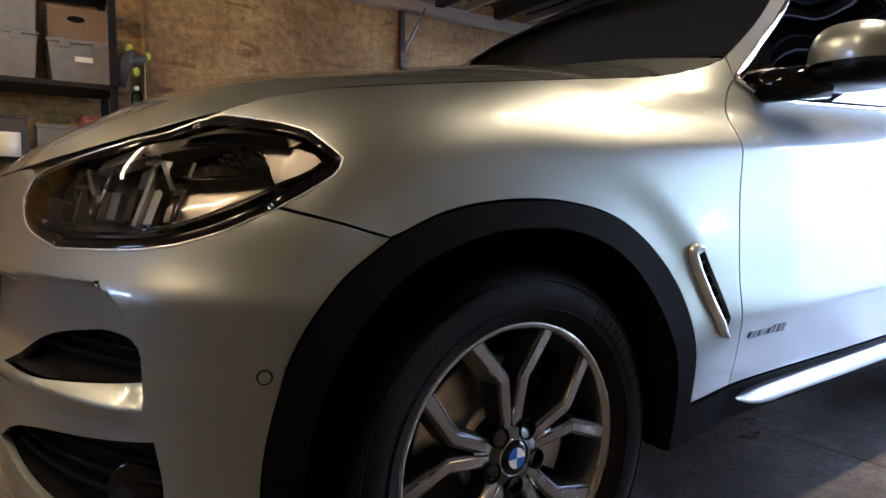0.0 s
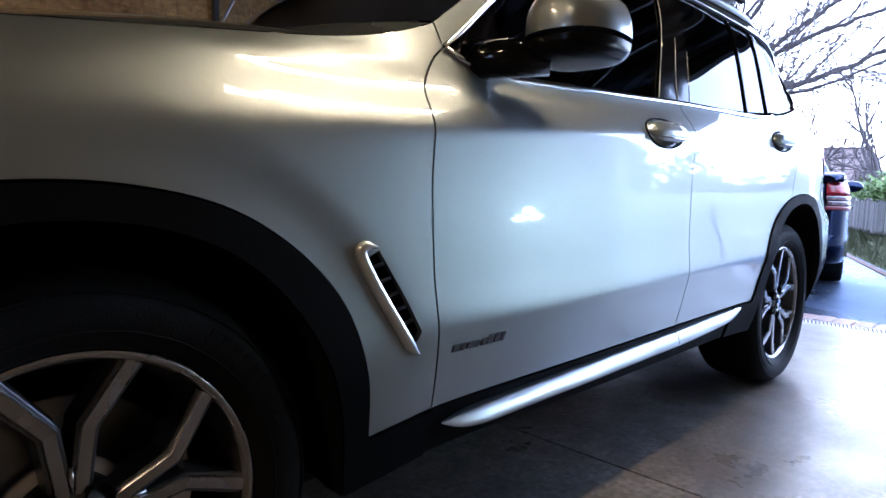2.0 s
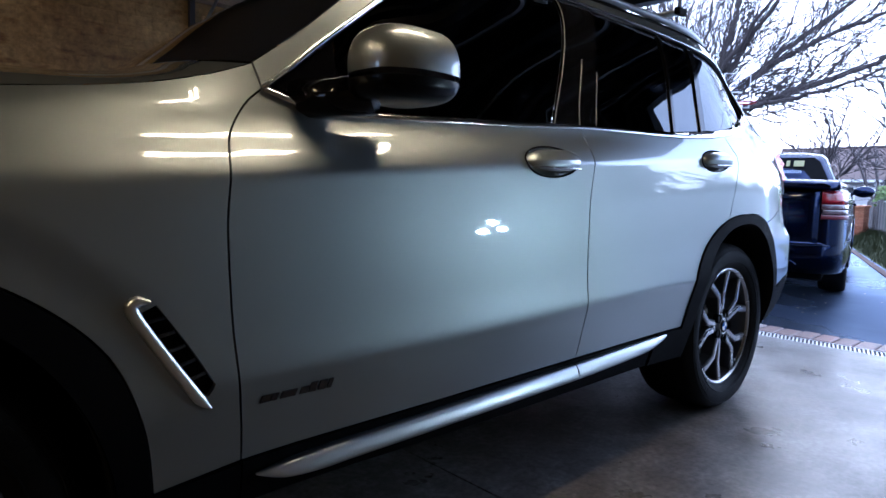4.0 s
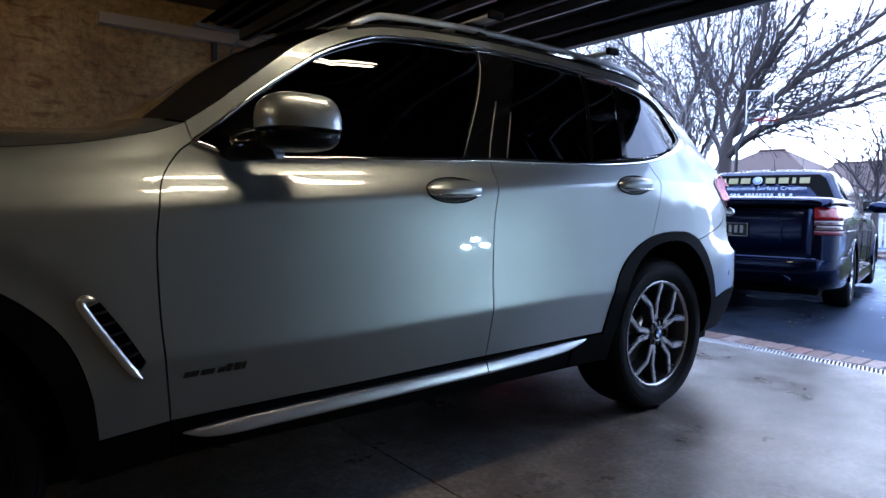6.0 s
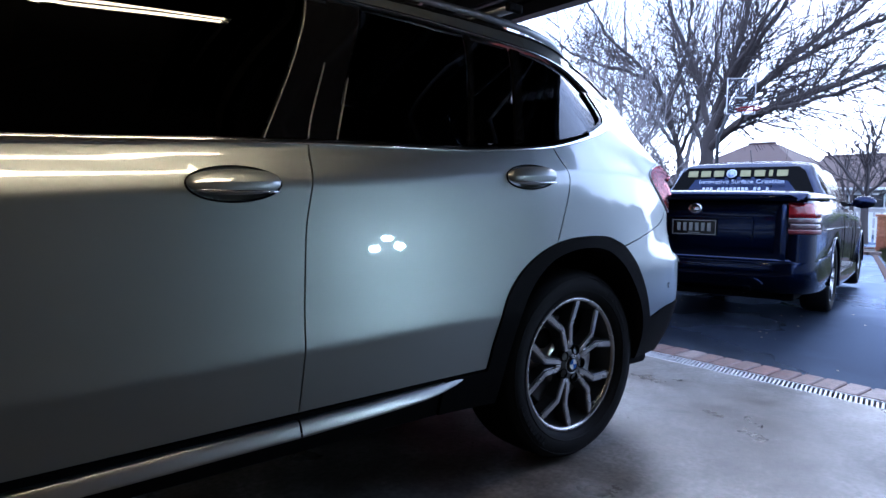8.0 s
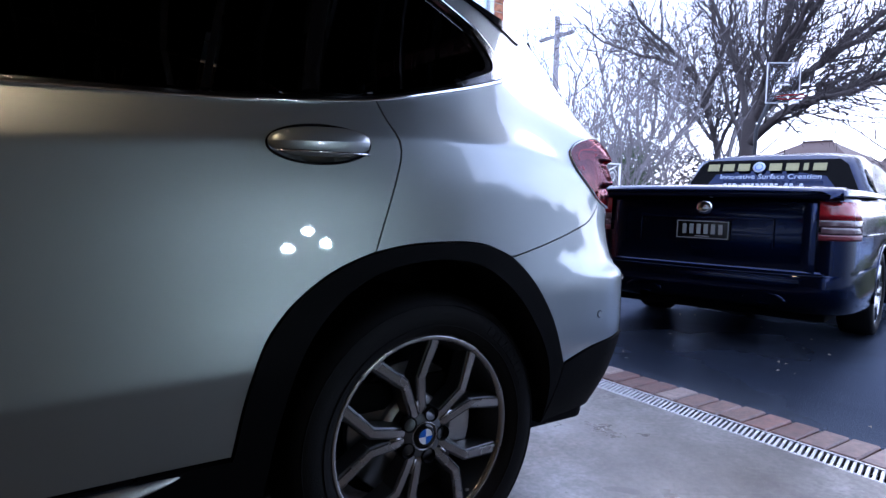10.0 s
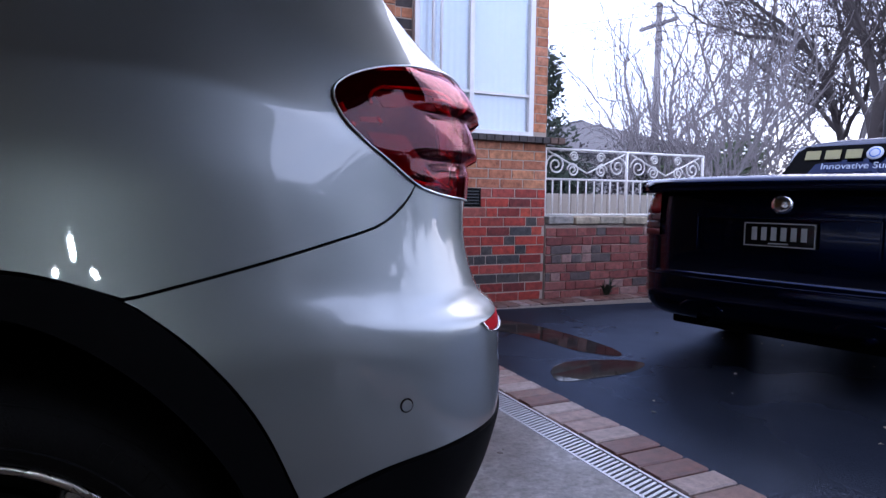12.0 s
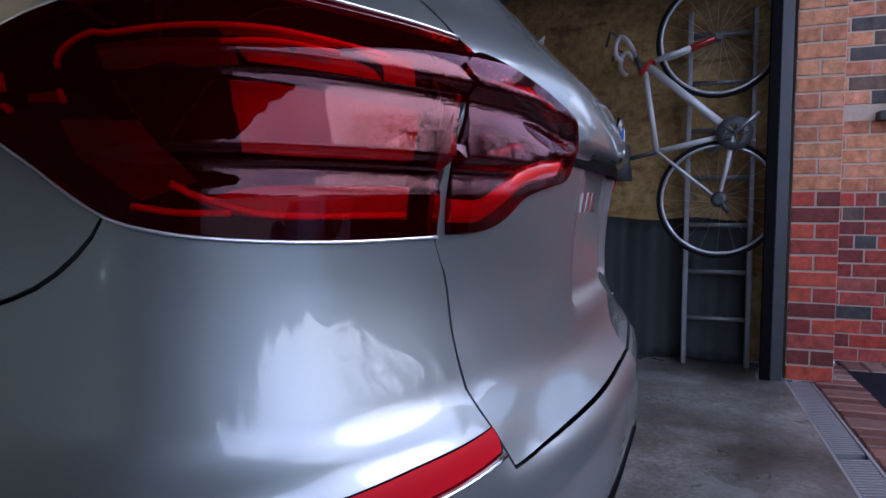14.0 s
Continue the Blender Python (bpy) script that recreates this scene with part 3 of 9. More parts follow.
GATE_SEAM = [(3.853, 0.936), (3.880, 0.887), (3.884, 0.828), (3.893, 0.745), (3.911, 0.698)]


def on_skin(u, z, out, side):
    p = wrapped(u, z, out)
    return Vector((p[0], p[1] * side, p[2]))


def oval(u, z, a, b, tilt=0.0, n=36):
    c, t = math.cos(tilt), math.sin(tilt)
    return [(u + a * math.cos(k) * c - b * math.sin(k) * t, z + a * math.cos(k) * t + b * math.sin(k) * c) for k in (2 * math.pi * i / n for i in range(n))]


HANDLE_F, HANDLE_R = oval(1.547, 1.022, 0.115, 0.043, 0.035), oval(2.552, 1.066, 0.113, 0.040, 0.03)
VENT = ring_of([(0.437, 0.722), (0.464, 0.735)], [(0.464, 0.735), (0.517, 0.655), (0.560, 0.580)], [(0.560, 0.580), (0.548, 0.560), (0.527, 0.572)], [(0.527, 0.572), (0.437, 0.722)], step=0.012)
INTAKE_UP = ring_of([(-1.04, 0.560), (-0.985, 0.596), (-0.894, 0.625), (-0.80, 0.642), (-0.741, 0.648), (-0.690, 0.638), (-0.665, 0.610), (-0.650, 0.582)], [(-0.650, 0.582), (-0.757, 0.570), (-0.90, 0.560), (-1.04, 0.560)])
INTAKE_LOW = ring_of([(-1.12, 0.405), (-1.02, 0.450), (-0.90, 0.478), (-0.80, 0.490), (-0.632, 0.506)], [(-0.632, 0.506), (-0.622, 0.44), (-0.628, 0.375)], [(-0.628, 0.375), (-0.75, 0.350), (-0.90, 0.352), (-1.03, 0.372), (-1.12, 0.405)])
REFLECTOR = ring_of([(3.622, 0.733), (3.76, 0.742), (3.905, 0.742)], [(3.905, 0.742), (3.897, 0.716)], [(3.897, 0.716), (3.740, 0.711), (3.655, 0.713), (3.622, 0.733)], step=0.012)
GATE_LAMP = ring_of([(3.870, 1.108), (3.922, 1.126), (4.040, 1.100), (4.150, 1.065), (4.168, 1.040)], [(4.168, 1.040), (4.153, 1.000), (4.100, 0.988), (4.034, 0.975), (3.985, 0.950), (3.940, 0.938), (3.872, 0.937)],
                    [(3.872, 0.937), (3.868, 0.97), (3.872, 1.02), (3.888, 1.07), (3.870, 1.108)], step=0.012)


def far_side(ring):
    return [(2 * U1 - u, z) for u, z in ring[::-1]]


def upto(line, u):
    return [p for p in line if p[0] <= u]


def beyond(line, u):
    return [p for p in line if p[0] >= u]


for side in (1, -1):
    # fender, doors, quarter panel
    panel("fender", ring_of(SEAM_F[::-1], [(0.712, 1.136), (0.70, 1.188)], beyond(HOOD_EDGE, -0.70)[::-1], [(-0.690, 0.958), (-0.610, 0.964), (-0.532, 0.961), (-0.450, 0.952), (-0.393, 0.939), (-0.353, 0.902)],
                            LAMP_LOW[:3], BUMPER_SEAM, FLARE_F[4:], [(0.455, 0.395), (0.622, 0.408)]), SILVER, car, folds=True, side=side, holes=[VENT])
    panel("front_door", ring_of(SEAM_F, [(0.622, 0.408), (1.0, 0.412), (1.710, 0.425)], SEAM_R[::-1], [p for p in BELT if p[0] < 1.776][::-1]), SILVER, car, folds=True, side=side, holes=[HANDLE_F])
    panel("rear_door", ring_of(SEAM_R, [(1.710, 0.425), (2.372, 0.435)], [(2.372, 0.435)] + FLARE_R[1:7], SEAM_Q[::-1], [p for p in BELT if p[0] > 1.776][::-1]), SILVER, car, folds=True, side=side, holes=[HANDLE_R])
    panel("quarter_panel", ring_of(SEAM_Q, FLARE_R[6:11], REAR_SEAM, TAIL_LOW[4:], TAIL_TOP, [(3.895, 1.138), (3.885, 1.20), (3.83, 1.32), (3.75, 1.42), (3.62, 1.45)], beyond(RAIL, 2.7)[::-1],
                                   [(2.70, 1.607), (2.70, 1.54)], [p for p in TOP if p[0] > 2.7], BELT_Q[::-1]), SILVER, car, folds=True, side=side)
    panel("roof_side", ring_of([p for p in TOP if p[0] < 2.7] + [(2.70, 1.54)], [(2.70, 1.54), (2.70, 1.607)], upto(RAIL, 2.7)[::-1], [(0.70, 1.190), (0.712, 1.136)]), SILVER, car, side=side)
    # black arch flares, sill
    panel("arch_flare", ring_of(FLARE_F, [(0.455, 0.395), (0.622, 0.405)], [(0.622, 0.405), (0.63, 0.30)], [(0.63, 0.30), (0.415, 0.29)], FLARE_F_IN[::-1], [(-0.430, 0.33), (-0.488, 0.36)]), CLADDING, car, out=0.006, side=side, rim=0.03)
    panel("arch_flare", ring_of(FLARE_R, [(3.292, 0.505), (3.25, 0.33)], FLARE_R_IN[::-1], [(2.44, 0.30), (2.20, 0.305)], [(2.20, 0.305), (2.20, 0.43)], [(2.20, 0.43), (2.372, 0.43)]), CLADDING, car, out=0.006, side=side, rim=0.03)
    panel("sill_cover", ring_of([(0.632, 0.30), (0.626, 0.404)], [(0.626, 0.404), (1.2, 0.412), (2.196, 0.428)], [(2.196, 0.428), (2.196, 0.305)], [(2.196, 0.305), (1.4, 0.295), (0.632, 0.30)]), CLADDING, car, out=0.0, side=side)
    # bumper halves beside the wheels
    panel("rear_bumper", ring_of(REAR_SEAM[::-1], FLARE_R[10:], [(3.292, 0.505), (3.427, 0.536), (3.62, 0.552), (3.83, 0.556), (4.1, 0.55), (U1, 0.548)], [(U1, 0.548), (U1, 0.696)],
                                 [(U1, 0.696), (4.2, 0.696), (3.911, 0.698)], GATE_SEAM[::-1], TAIL_LOW[:5]), SILVER, car, folds=True, side=side, holes=[REFLECTOR])
    panel("rear_valance", ring_of([(3.292, 0.503), (3.427, 0.534), (3.62, 0.550), (3.83, 0.554), (4.1, 0.548), (U1, 0.546)], [(U1, 0.546), (U1, 0.30)], [(U1, 0.30), (3.8, 0.30), (3.45, 0.325), (3.255, 0.33)], [(3.255, 0.33), (3.292, 0.503)]),
          CLADDING, car, out=0.004, side=side)
    panel("front_bumper", ring_of(BUMPER_SEAM[::-1], LAMP_LOW[2:], LAMP_TOP[:2], [(-1.010, 0.868), (-1.08, 0.885), (-1.31, 0.868), (U0, 0.862)], [(U0, 0.862), (U0, 0.25)], [(U0, 0.25), (-1.0, 0.25), (-0.60, 0.27), (-0.488, 0.36)], FLARE_F[:5]),
          SILVER, car, side=side, holes=[INTAKE_UP, INTAKE_LOW], step=0.010)
    # chrome line round the side windows, and the roof rail
    strip("window_trim", [p for p in BELT] + BELT_Q[1:], 0.016, CHROME, car, out=0.003, side=side)
    strip("window_trim", TOP, 0.012, CHROME, car, out=0.003, side=side)
    # panes and black pillars
    panel("side_window", ring_of([(0.90, 1.112), (1.095, 1.117), (1.419, 1.132), (1.650, 1.143)], [(1.650, 1.143), (1.76, 1.36), (1.862, 1.590)], [(1.862, 1.590), (1.628, 1.580), (1.446, 1.558), (1.316, 1.520), (1.118, 1.428), (0.90, 1.272)], [(0.90, 1.272), (0.90, 1.112)]),
          TINTED, car, out=-0.012, side=side, step=0.06)
    panel("mirror_triangle", ring_of([(0.735, 1.138), (0.80, 1.121), (0.896, 1.112)], [(0.896, 1.112), (0.896, 1.268)], [(0.896, 1.268), (0.735, 1.146)]), GLOSS_BLACK, car, out=-0.006, side=side, step=0.06)
    panel("door_pillar", ring_of([(1.654, 1.143), (1.862, 1.150)], [(1.862, 1.150), (1.93, 1.345), (2.04, 1.584)], [(2.04, 1.584), (1.867, 1.590)], [(1.867, 1.590), (1.765, 1.36), (1.654, 1.143)]), GLOSS_BLACK, car, out=-0.006, side=side, step=0.06)
    panel("side_window", ring_of([(1.868, 1.150), (2.15, 1.158), (2.325, 1.163)], [(2.325, 1.163), (2.37, 1.34), (2.42, 1.556)], [(2.42, 1.556), (2.20, 1.576), (2.045, 1.583)], [(2.045, 1.583), (1.935, 1.345), (1.868, 1.150)]),
          TINTED, car, out=-0.012, side=side, step=0.06)
    # grey strips painted as the reflections along the pillar's edges
    for line in ([(1.654, 1.143), (1.765, 1.36), (1.862, 1.585)], [(1.778, 1.148), (1.80, 1.22), (1.862, 1.37)], [(1.865, 1.152), (1.885, 1.21), (1.93, 1.335)]):
        strip("pillar_glint_strip", line, 0.0035, PILLAR_GLINT, car, out=-0.006, side=side, thick=0.002)
    panel("window_divider", ring_of([(2.329, 1.163), (2.349, 1.165)], [(2.349, 1.165), (2.395, 1.34), (2.445, 1.553)], [(2.445, 1.553), (2.424, 1.556)], [(2.424, 1.556), (2.374, 1.34), (2.329, 1.163)]), GLOSS_BLACK, car, out=-0.004, side=side, step=0.06)
    panel("side_window", ring_of([(2.353, 1.166), (2.53, 1.180)], [(2.53, 1.180), (2.565, 1.34), (2.615, 1.534)], [(2.615, 1.534), (2.449, 1.552)], [(2.449, 1.552), (2.399, 1.34), (2.353, 1.166)]), TINTED, car, out=-0.012, side=side, step=0.06)
    panel("rear_pillar", ring_of([(2.534, 1.180), (2.575, 1.186)], [(2.575, 1.186), (2.61, 1.34), (2.665, 1.530)], [(2.665, 1.530), (2.619, 1.534)], [(2.619, 1.534), (2.569, 1.34), (2.534, 1.180)]), GLOSS_BLACK, car, out=-0.004, side=side, step=0.06)
    panel("quarter_window", ring_of([(2.579, 1.187), (2.70, 1.195), (2.950, 1.244), (3.10, 1.284), (3.155, 1.300)], [(3.155, 1.300), (3.176, 1.325), (3.112, 1.415), (2.975, 1.471), (2.764, 1.518), (2.669, 1.529)], [(2.669, 1.529), (2.614, 1.34), (2.579, 1.187)]),
          TINTED, car, out=-0.012, side=side, step=0.06)
    panel("window_trim", ring_of([(2.95, 1.232), (3.110, 1.272), (3.170, 1.292), (3.196, 1.325), (3.168, 1.375), (3.127, 1.425)], [(3.127, 1.425), (3.098, 1.424)], [(3.098, 1.424), (3.130, 1.368), (3.142, 1.334), (3.126, 1.309), (3.085, 1.290), (2.95, 1.246)], [(2.95, 1.246), (2.95, 1.232)], step=0.012),
          CHROME, car, gap=0, out=0.006, rim=0.008, side=side, step=0.02)
    panel("window_surround", ring_of([(3.098, 1.424), (3.130, 1.368), (3.142, 1.334), (3.126, 1.309), (3.085, 1.290), (2.95, 1.246)], [(2.95, 1.246), (2.95, 1.256)], [(2.95, 1.256), (3.06, 1.292), (3.100, 1.312), (3.108, 1.334), (3.094, 1.368), (3.058, 1.424)], [(3.058, 1.424), (3.098, 1.424)], step=0.012),
          GLOSS_BLACK, car, gap=0, out=0.001, rim=0.006, side=side, step=0.02)
    panel("spoiler_fin", ring_of([(3.06, 1.548), (3.20, 1.532), (3.30, 1.517), (3.375, 1.500), (3.395, 1.470)], [(3.395, 1.470), (3.385, 1.440), (3.355, 1.438), (3.30, 1.470), (3.20, 1.508), (3.06, 1.534)], [(3.06, 1.534), (3.06, 1.548)], step=0.015),
          GLOSS_BLACK, car, gap=0, out=0.006, rim=0.010, side=side, step=0.02)
# tailgate: one piece across the car
def gate_relief(u, z):
    """The lip over the grip and the hollow for the number plate."""
    u = min(u, 2 * U1 - u)
    lip = 0.014 * ease((z - 1.036) / 0.014) * ease((1.14 - z) / 0.07) * ease((u - 4.14) / 0.05)
    return lip - 0.016 * ease((u - 4.26) / 0.035) * ease((z - 0.80) / 0.03) * ease((1.045 - z) / 0.012)


def both(line):
    return line + [(2 * U1 - u, z) for u, z in line[::-1]]


panel("tailgate", ring_of(GATE_SEAM[::-1] + [(3.862, 1.021), (3.905, 1.112), (3.898, 1.138), (3.889, 1.20), (3.862, 1.27)], both([(3.862, 1.27), (4.1, 1.275), (4.4, 1.28)]),
                          [(2 * U1 - u, z) for u, z in [(3.862, 1.27), (3.889, 1.20), (3.898, 1.138), (3.905, 1.112), (3.862, 1.021)] + GATE_SEAM],
                          both([(3.911, 0.697), (4.2, 0.696), (4.5, 0.696)])[::-1]), SILVER, car, holes=[GATE_LAMP, far_side(GATE_LAMP)], step=0.016, shape=gate_relief)
# black strip stands in for the shade under the tailgate's grip lip
panel("grip_shade_strip", ring_of(both([(4.175, 1.034), (4.3, 1.036), (4.5, 1.037)]), both([(4.165, 1.020), (4.3, 1.018), (4.5, 1.018)])[::-1]), CLADDING, car, gap=0, out=0.002, rim=0.004, step=0.016)
panel("rear_window", ring_of([(3.88, 1.285), (3.855, 1.34), (3.82, 1.40), (3.78, 1.45)], both([(3.78, 1.45), (4.0, 1.49), (4.4, 1.51)]), [(2 * U1 - u, z) for u, z in [(3.78, 1.45), (3.82, 1.40), (3.855, 1.34), (3.88, 1.285)]],
                             both([(3.88, 1.285), (4.1, 1.288), (4.5, 1.29)])[::-1]), GLOSS_BLACK, car, out=-0.006, step=0.06)


def across(line, dome, bow, u0, u1, n=24, w=25):
    """Rows from flank to flank over the car, between two arcs along an edge line."""
    q = np.array(flow(line, 0.01))
    rows = []
    us = np.linspace(u0, u1, n)
    edge = np.array([skin(u, float(np.interp(u, q[:, 0], q[:, 1]))) for u in us])
    even = np.array([edge[max(0, i - 5):i + 6].mean(0) if 5 <= i < n - 5 else edge[i] for i in range(n)])
    for u, a, b in zip(us, edge, even):
        e = b + (a - b) * ease((u + 0.6) / 0.3)
        t = (u - u0) / (u1 - u0)
        row = []
        for k in range(w):
            s = -1 + 2 * k / (w - 1)
            s = math.copysign(abs(s) ** 0.75, s)
            c = 1 - abs(s) ** 2.3
            row.append((e[0] + bow(u) * (1 - s * s), -abs(e[1]) * -s, e[2] + dome(u) * c * min(1, (abs(e[1]) / 0.7) ** 1.5)))
        rows.append(row)
    return rows


def step_up(u, a, b):
    t = min(1, max(0, (u - a) / (b - a)))
    return t * t * (3 - 2 * t)


grid("hood", across(HOOD_EDGE, lambda u: 0.085 + 0.02 * step_up(u, -0.6, 0.2) - 0.05 * step_up(u, 0.25, 0.69), lambda u: -0.07 * step_up(u, 0, 0.65), U0 + 0.03, 0.69, 60, 41), SILVER, car)
grid("windscreen", across(RAIL, lambda u: 0.052, lambda u: -0.07 * (1 - step_up(u, 0.7, 1.4) * 0.8), 0.70, 1.24, 16, 17), WINDSCREEN, car)
grid("roof", across(RAIL, lambda u: 0.075, lambda u: -0.02 + 0.25 * step_up(u, 1.2, 3.4), 1.245, 3.44, 40, 25), SILVER, car)
# dark inside: floor pan, wheel liners
box("floor_pan", (-0.72, -0.70, 0.22), (3.62, 0.70, 0.30), DARK, car, 0.03)
box("engine_block", (-0.55, -0.49, 0.30), (0.42, 0.49, 0.92), DARK, car, 0.05)
box("cabin_floor", (0.45, -0.80, 0.42), (3.4, 0.80, 0.50), DARK, car, 0.02)
for side in (1, -1):
    for cx, flare in ((0.0, FLARE_F_IN), (2.864, FLARE_R_IN)):
        arch = flow(flare, 0.03)
        rows = [[on_skin(u, z, 0.002, side), on_skin(u, z, -0.05, side), (cx + (u - cx) * 1.03, side * -0.80, 0.364 + (z - 0.364) * 1.03), (cx + (u - cx) * 1.03, side * -0.52, 0.364 + (z - 0.364) * 1.03), (cx, side * -0.50, 0.364)] for u, z in arch]
        grid("wheel_liner", rows, DARK, car)
    panel("inner_shell", ring_of([(0.47, 0.35), (0.47, 0.60), (0.35, 0.80), (-0.1, 0.88), (-0.35, 0.83)], [(-0.35, 0.83), (-0.6, 0.93), (0.0, 1.04), (0.6, 1.12), (0.72, 1.12)], [(0.72, 1.12), (1.7, 1.12), (2.5, 1.15), (3.0, 1.22), (3.8, 1.15)],
                                 [(3.8, 1.15), (3.8, 0.60), (3.5, 0.52)], [(3.5, 0.52), (3.30, 0.60), (3.20, 0.80), (2.85, 0.90), (2.5, 0.82), (2.38, 0.60), (2.37, 0.35)], [(2.37, 0.35), (0.47, 0.35)], step=0.05),
          DARK, car, out=-0.035, side=side, step=0.08, gap=0, rim=0.002)


# handles, vents, lamps, mirrors, rails
MIRROR_BLACK = material("mirror_base_black", (0.003, 0.003, 0.0035), 0.25, spec=0.12, spread=0.0)
BRIGHT_SATIN = material("bright_satin_plating", (0.78, 0.80, 0.82), 0.28, 0.85, spread=0.0)
DARK_CHROME = material("dark_chrome_letter", (0.10, 0.10, 0.11), 0.2, 1.0, spread=0.05)
RED_BAR = material("red_light_guide", (0.80, 0.014, 0.012), 0.18, spread=0.05, coat=0.6)
RED_DIM = material("dark_red_plastic", (0.004, 0.0002, 0.0003), 0.4, spread=0.1, spec=0.08)
RED_MID = material("ribbed_red_diffuser", (0.20, 0.005, 0.009), 0.25, spread=0.6, scale=14)
RED_SIDE = material("dark_red_reflector", (0.07, 0.0015, 0.0025), 0.35, spread=0.4, scale=25)
RED_LOW = material("deep_red_reflector", (0.40, 0.005, 0.005), 0.3, spread=0.3, scale=12)
LAMP_HOUSE = material("smoked_housing", (0.06, 0.05, 0.04), 0.35, 0.6, spread=0.3, scale=20)
LIGHT_PLASTIC = material("chromed_reflector", (0.7, 0.7, 0.72), 0.12, 1.0, spread=0.05)
WHITE_ENAMEL = material("white_enamel", (0.8, 0.8, 0.8), 0.2, spread=0.02)
BLUE_ENAMEL = material("blue_enamel", (0.02, 0.12, 0.5), 0.2, spread=0.02)


def door_handle(cu, cz, a, ring, side):
    panel("handle_cup", ring, SILVER, car, gap=0.001, out=-0.003, bulge=-0.045, rim=0.004, step=0.010, side=side)
    # dark tube draws the shadow line round the handle cup
    gap = [on_skin(u, z, 0.0005, side) for u, z in ring]
    tube("handle_shadow_line", gap + gap[:1], 0.0028, DARK, car, 6)
    h = tagged(new("door_handle"), "silver pull handle")
    h.parent = car
    rows = []
    for i in range(29):
        t = -1 + 2 * i / 28
        r = math.sqrt(max(0.0, 1 - abs(t) ** 2.6))
        row = []
        for k in range(15):
            f = 2 * math.pi * k / 14
            row.append(on_skin(cu + a * t * 1.03, cz + 0.004 + 0.004 * t + math.sin(f) * (0.004 + 0.027 * r), 0.001 + 0.018 * r + math.cos(f) * (0.004 + 0.015 * r), side))
        rows.append(row)
    grid("grip", rows, SILVER, h, flip=side < 0)
    z0 = cz + 0.006
    q = [on_skin(cu + a * t, z0 - 0.004, 0.010 + 0.033 * math.sqrt(max(0.0, 1 - abs(t) ** 2.6)), side) for t in np.linspace(-0.92, 0.92, 17)]
    tube("chrome_insert", [p - Vector((0, 0, 0.020)) for p in q], 0.0025, CHROME, h, 6)


def side_lamp(side):
    """Clear headlamp: black surround, housing, two projectors, chromed shelves."""
    lamp = tagged(new("headlamp"), "clear headlamp with dark housing")
    lamp.parent = car
    ring = ring_of(LAMP_TOP[:2], LAMP_TOP[1:5], LAMP_TOP[4:9], LAMP_TOP[8:], LAMP_LOW[:3], LAMP_LOW[2:6], LAMP_LOW[5:], step=0.012)
    panel("lens", ring, CLEAR, lamp, gap=0.006, out=0.002, rim=0.004, side=side)
    panel("housing", ring, LAMP_HOUSE, lamp, gap=0.004, out=-0.055, rim=0.0, side=side, bulge=-0.012)
    for run in (LAMP_TOP[:2], LAMP_TOP[1:5], LAMP_TOP[4:9], LAMP_TOP[8:], LAMP_LOW[:3], LAMP_LOW[2:6], LAMP_LOW[5:]):
        strip("surround", run, 0.016, GLOSS_BLACK, lamp, out=0.0005, side=side, thick=0.002)
    tube("lens_lip", [on_skin(u, z, 0.001, side) for u, z in shrunk(ring, -0.0075) + shrunk(ring, -0.0075)[:1]], 0.0013, BRIGHT_SATIN, lamp, 5)
    bm = bmesh.new()
    for a, b in zip(ring, ring[1:] + ring[:1]):
        q = [bm.verts.new(on_skin(u, z, o, side)) for (u, z), o in ((a, -0.001), (b, -0.001), (b, -0.06), (a, -0.06))]
        bm.faces.new(q)
    part("housing_wall", bm, GLOSS_BLACK, lamp)
    for cu, cz, r in ((-0.86, 0.842, 0.036), (-0.685, 0.852, 0.038)):
        c, d = on_skin(cu, cz, -0.05, side), on_skin(cu, cz, 0.0, side)
        ax = (d - c).normalized() * 0.8 + Vector((-0.6, 0, 0))
        ax.normalize()
        m = Matrix.Translation(c) @ ax.to_track_quat("-Y", "Z").to_matrix().to_4x4()
        lathe("projector_ring", [(r * 1.22, 0.01), (r * 1.25, -0.022), (r * 1.12, -0.026), (r, -0.016), (r * 0.98, 0.005)], LIGHT_PLASTIC, lamp, 6, m, smooth=False)
        lathe("projector_lens", [(0.0001, -0.020), (r * 0.45, -0.017), (r * 0.8, -0.008), (r * 0.97, 0.004)], GLOSS_BLACK, lamp, 24, m)
        b0 = on_skin(cu - 0.055, cz, -0.045, side)
        bm = bmesh.new()
        rows = []
        for zz in (-0.045, 0.04):
            rows.append([bm.verts.new(on_skin(cu + du, cz + zz, o, side)) for du, o in ((0.052, -0.05), (0.052, -0.022), (0.062, -0.020), (0.062, -0.05))])
        for k in range(3):
            bm.faces.new((rows[0][k], rows[0][k + 1], rows[1][k + 1], rows[1][k]))
        bm.faces.new(rows[0])
        bm.faces.new(rows[1])
        part("reflector_post", bm, LIGHT_PLASTIC, lamp)
    bezel = material("lamp_bezel", (0.22, 0.205, 0.185), 0.45, 0.85, spread=0.1)
    smoke = material("smoked_bezel", (0.07, 0.064, 0.058), 0.3, 0.7, spread=0.1)
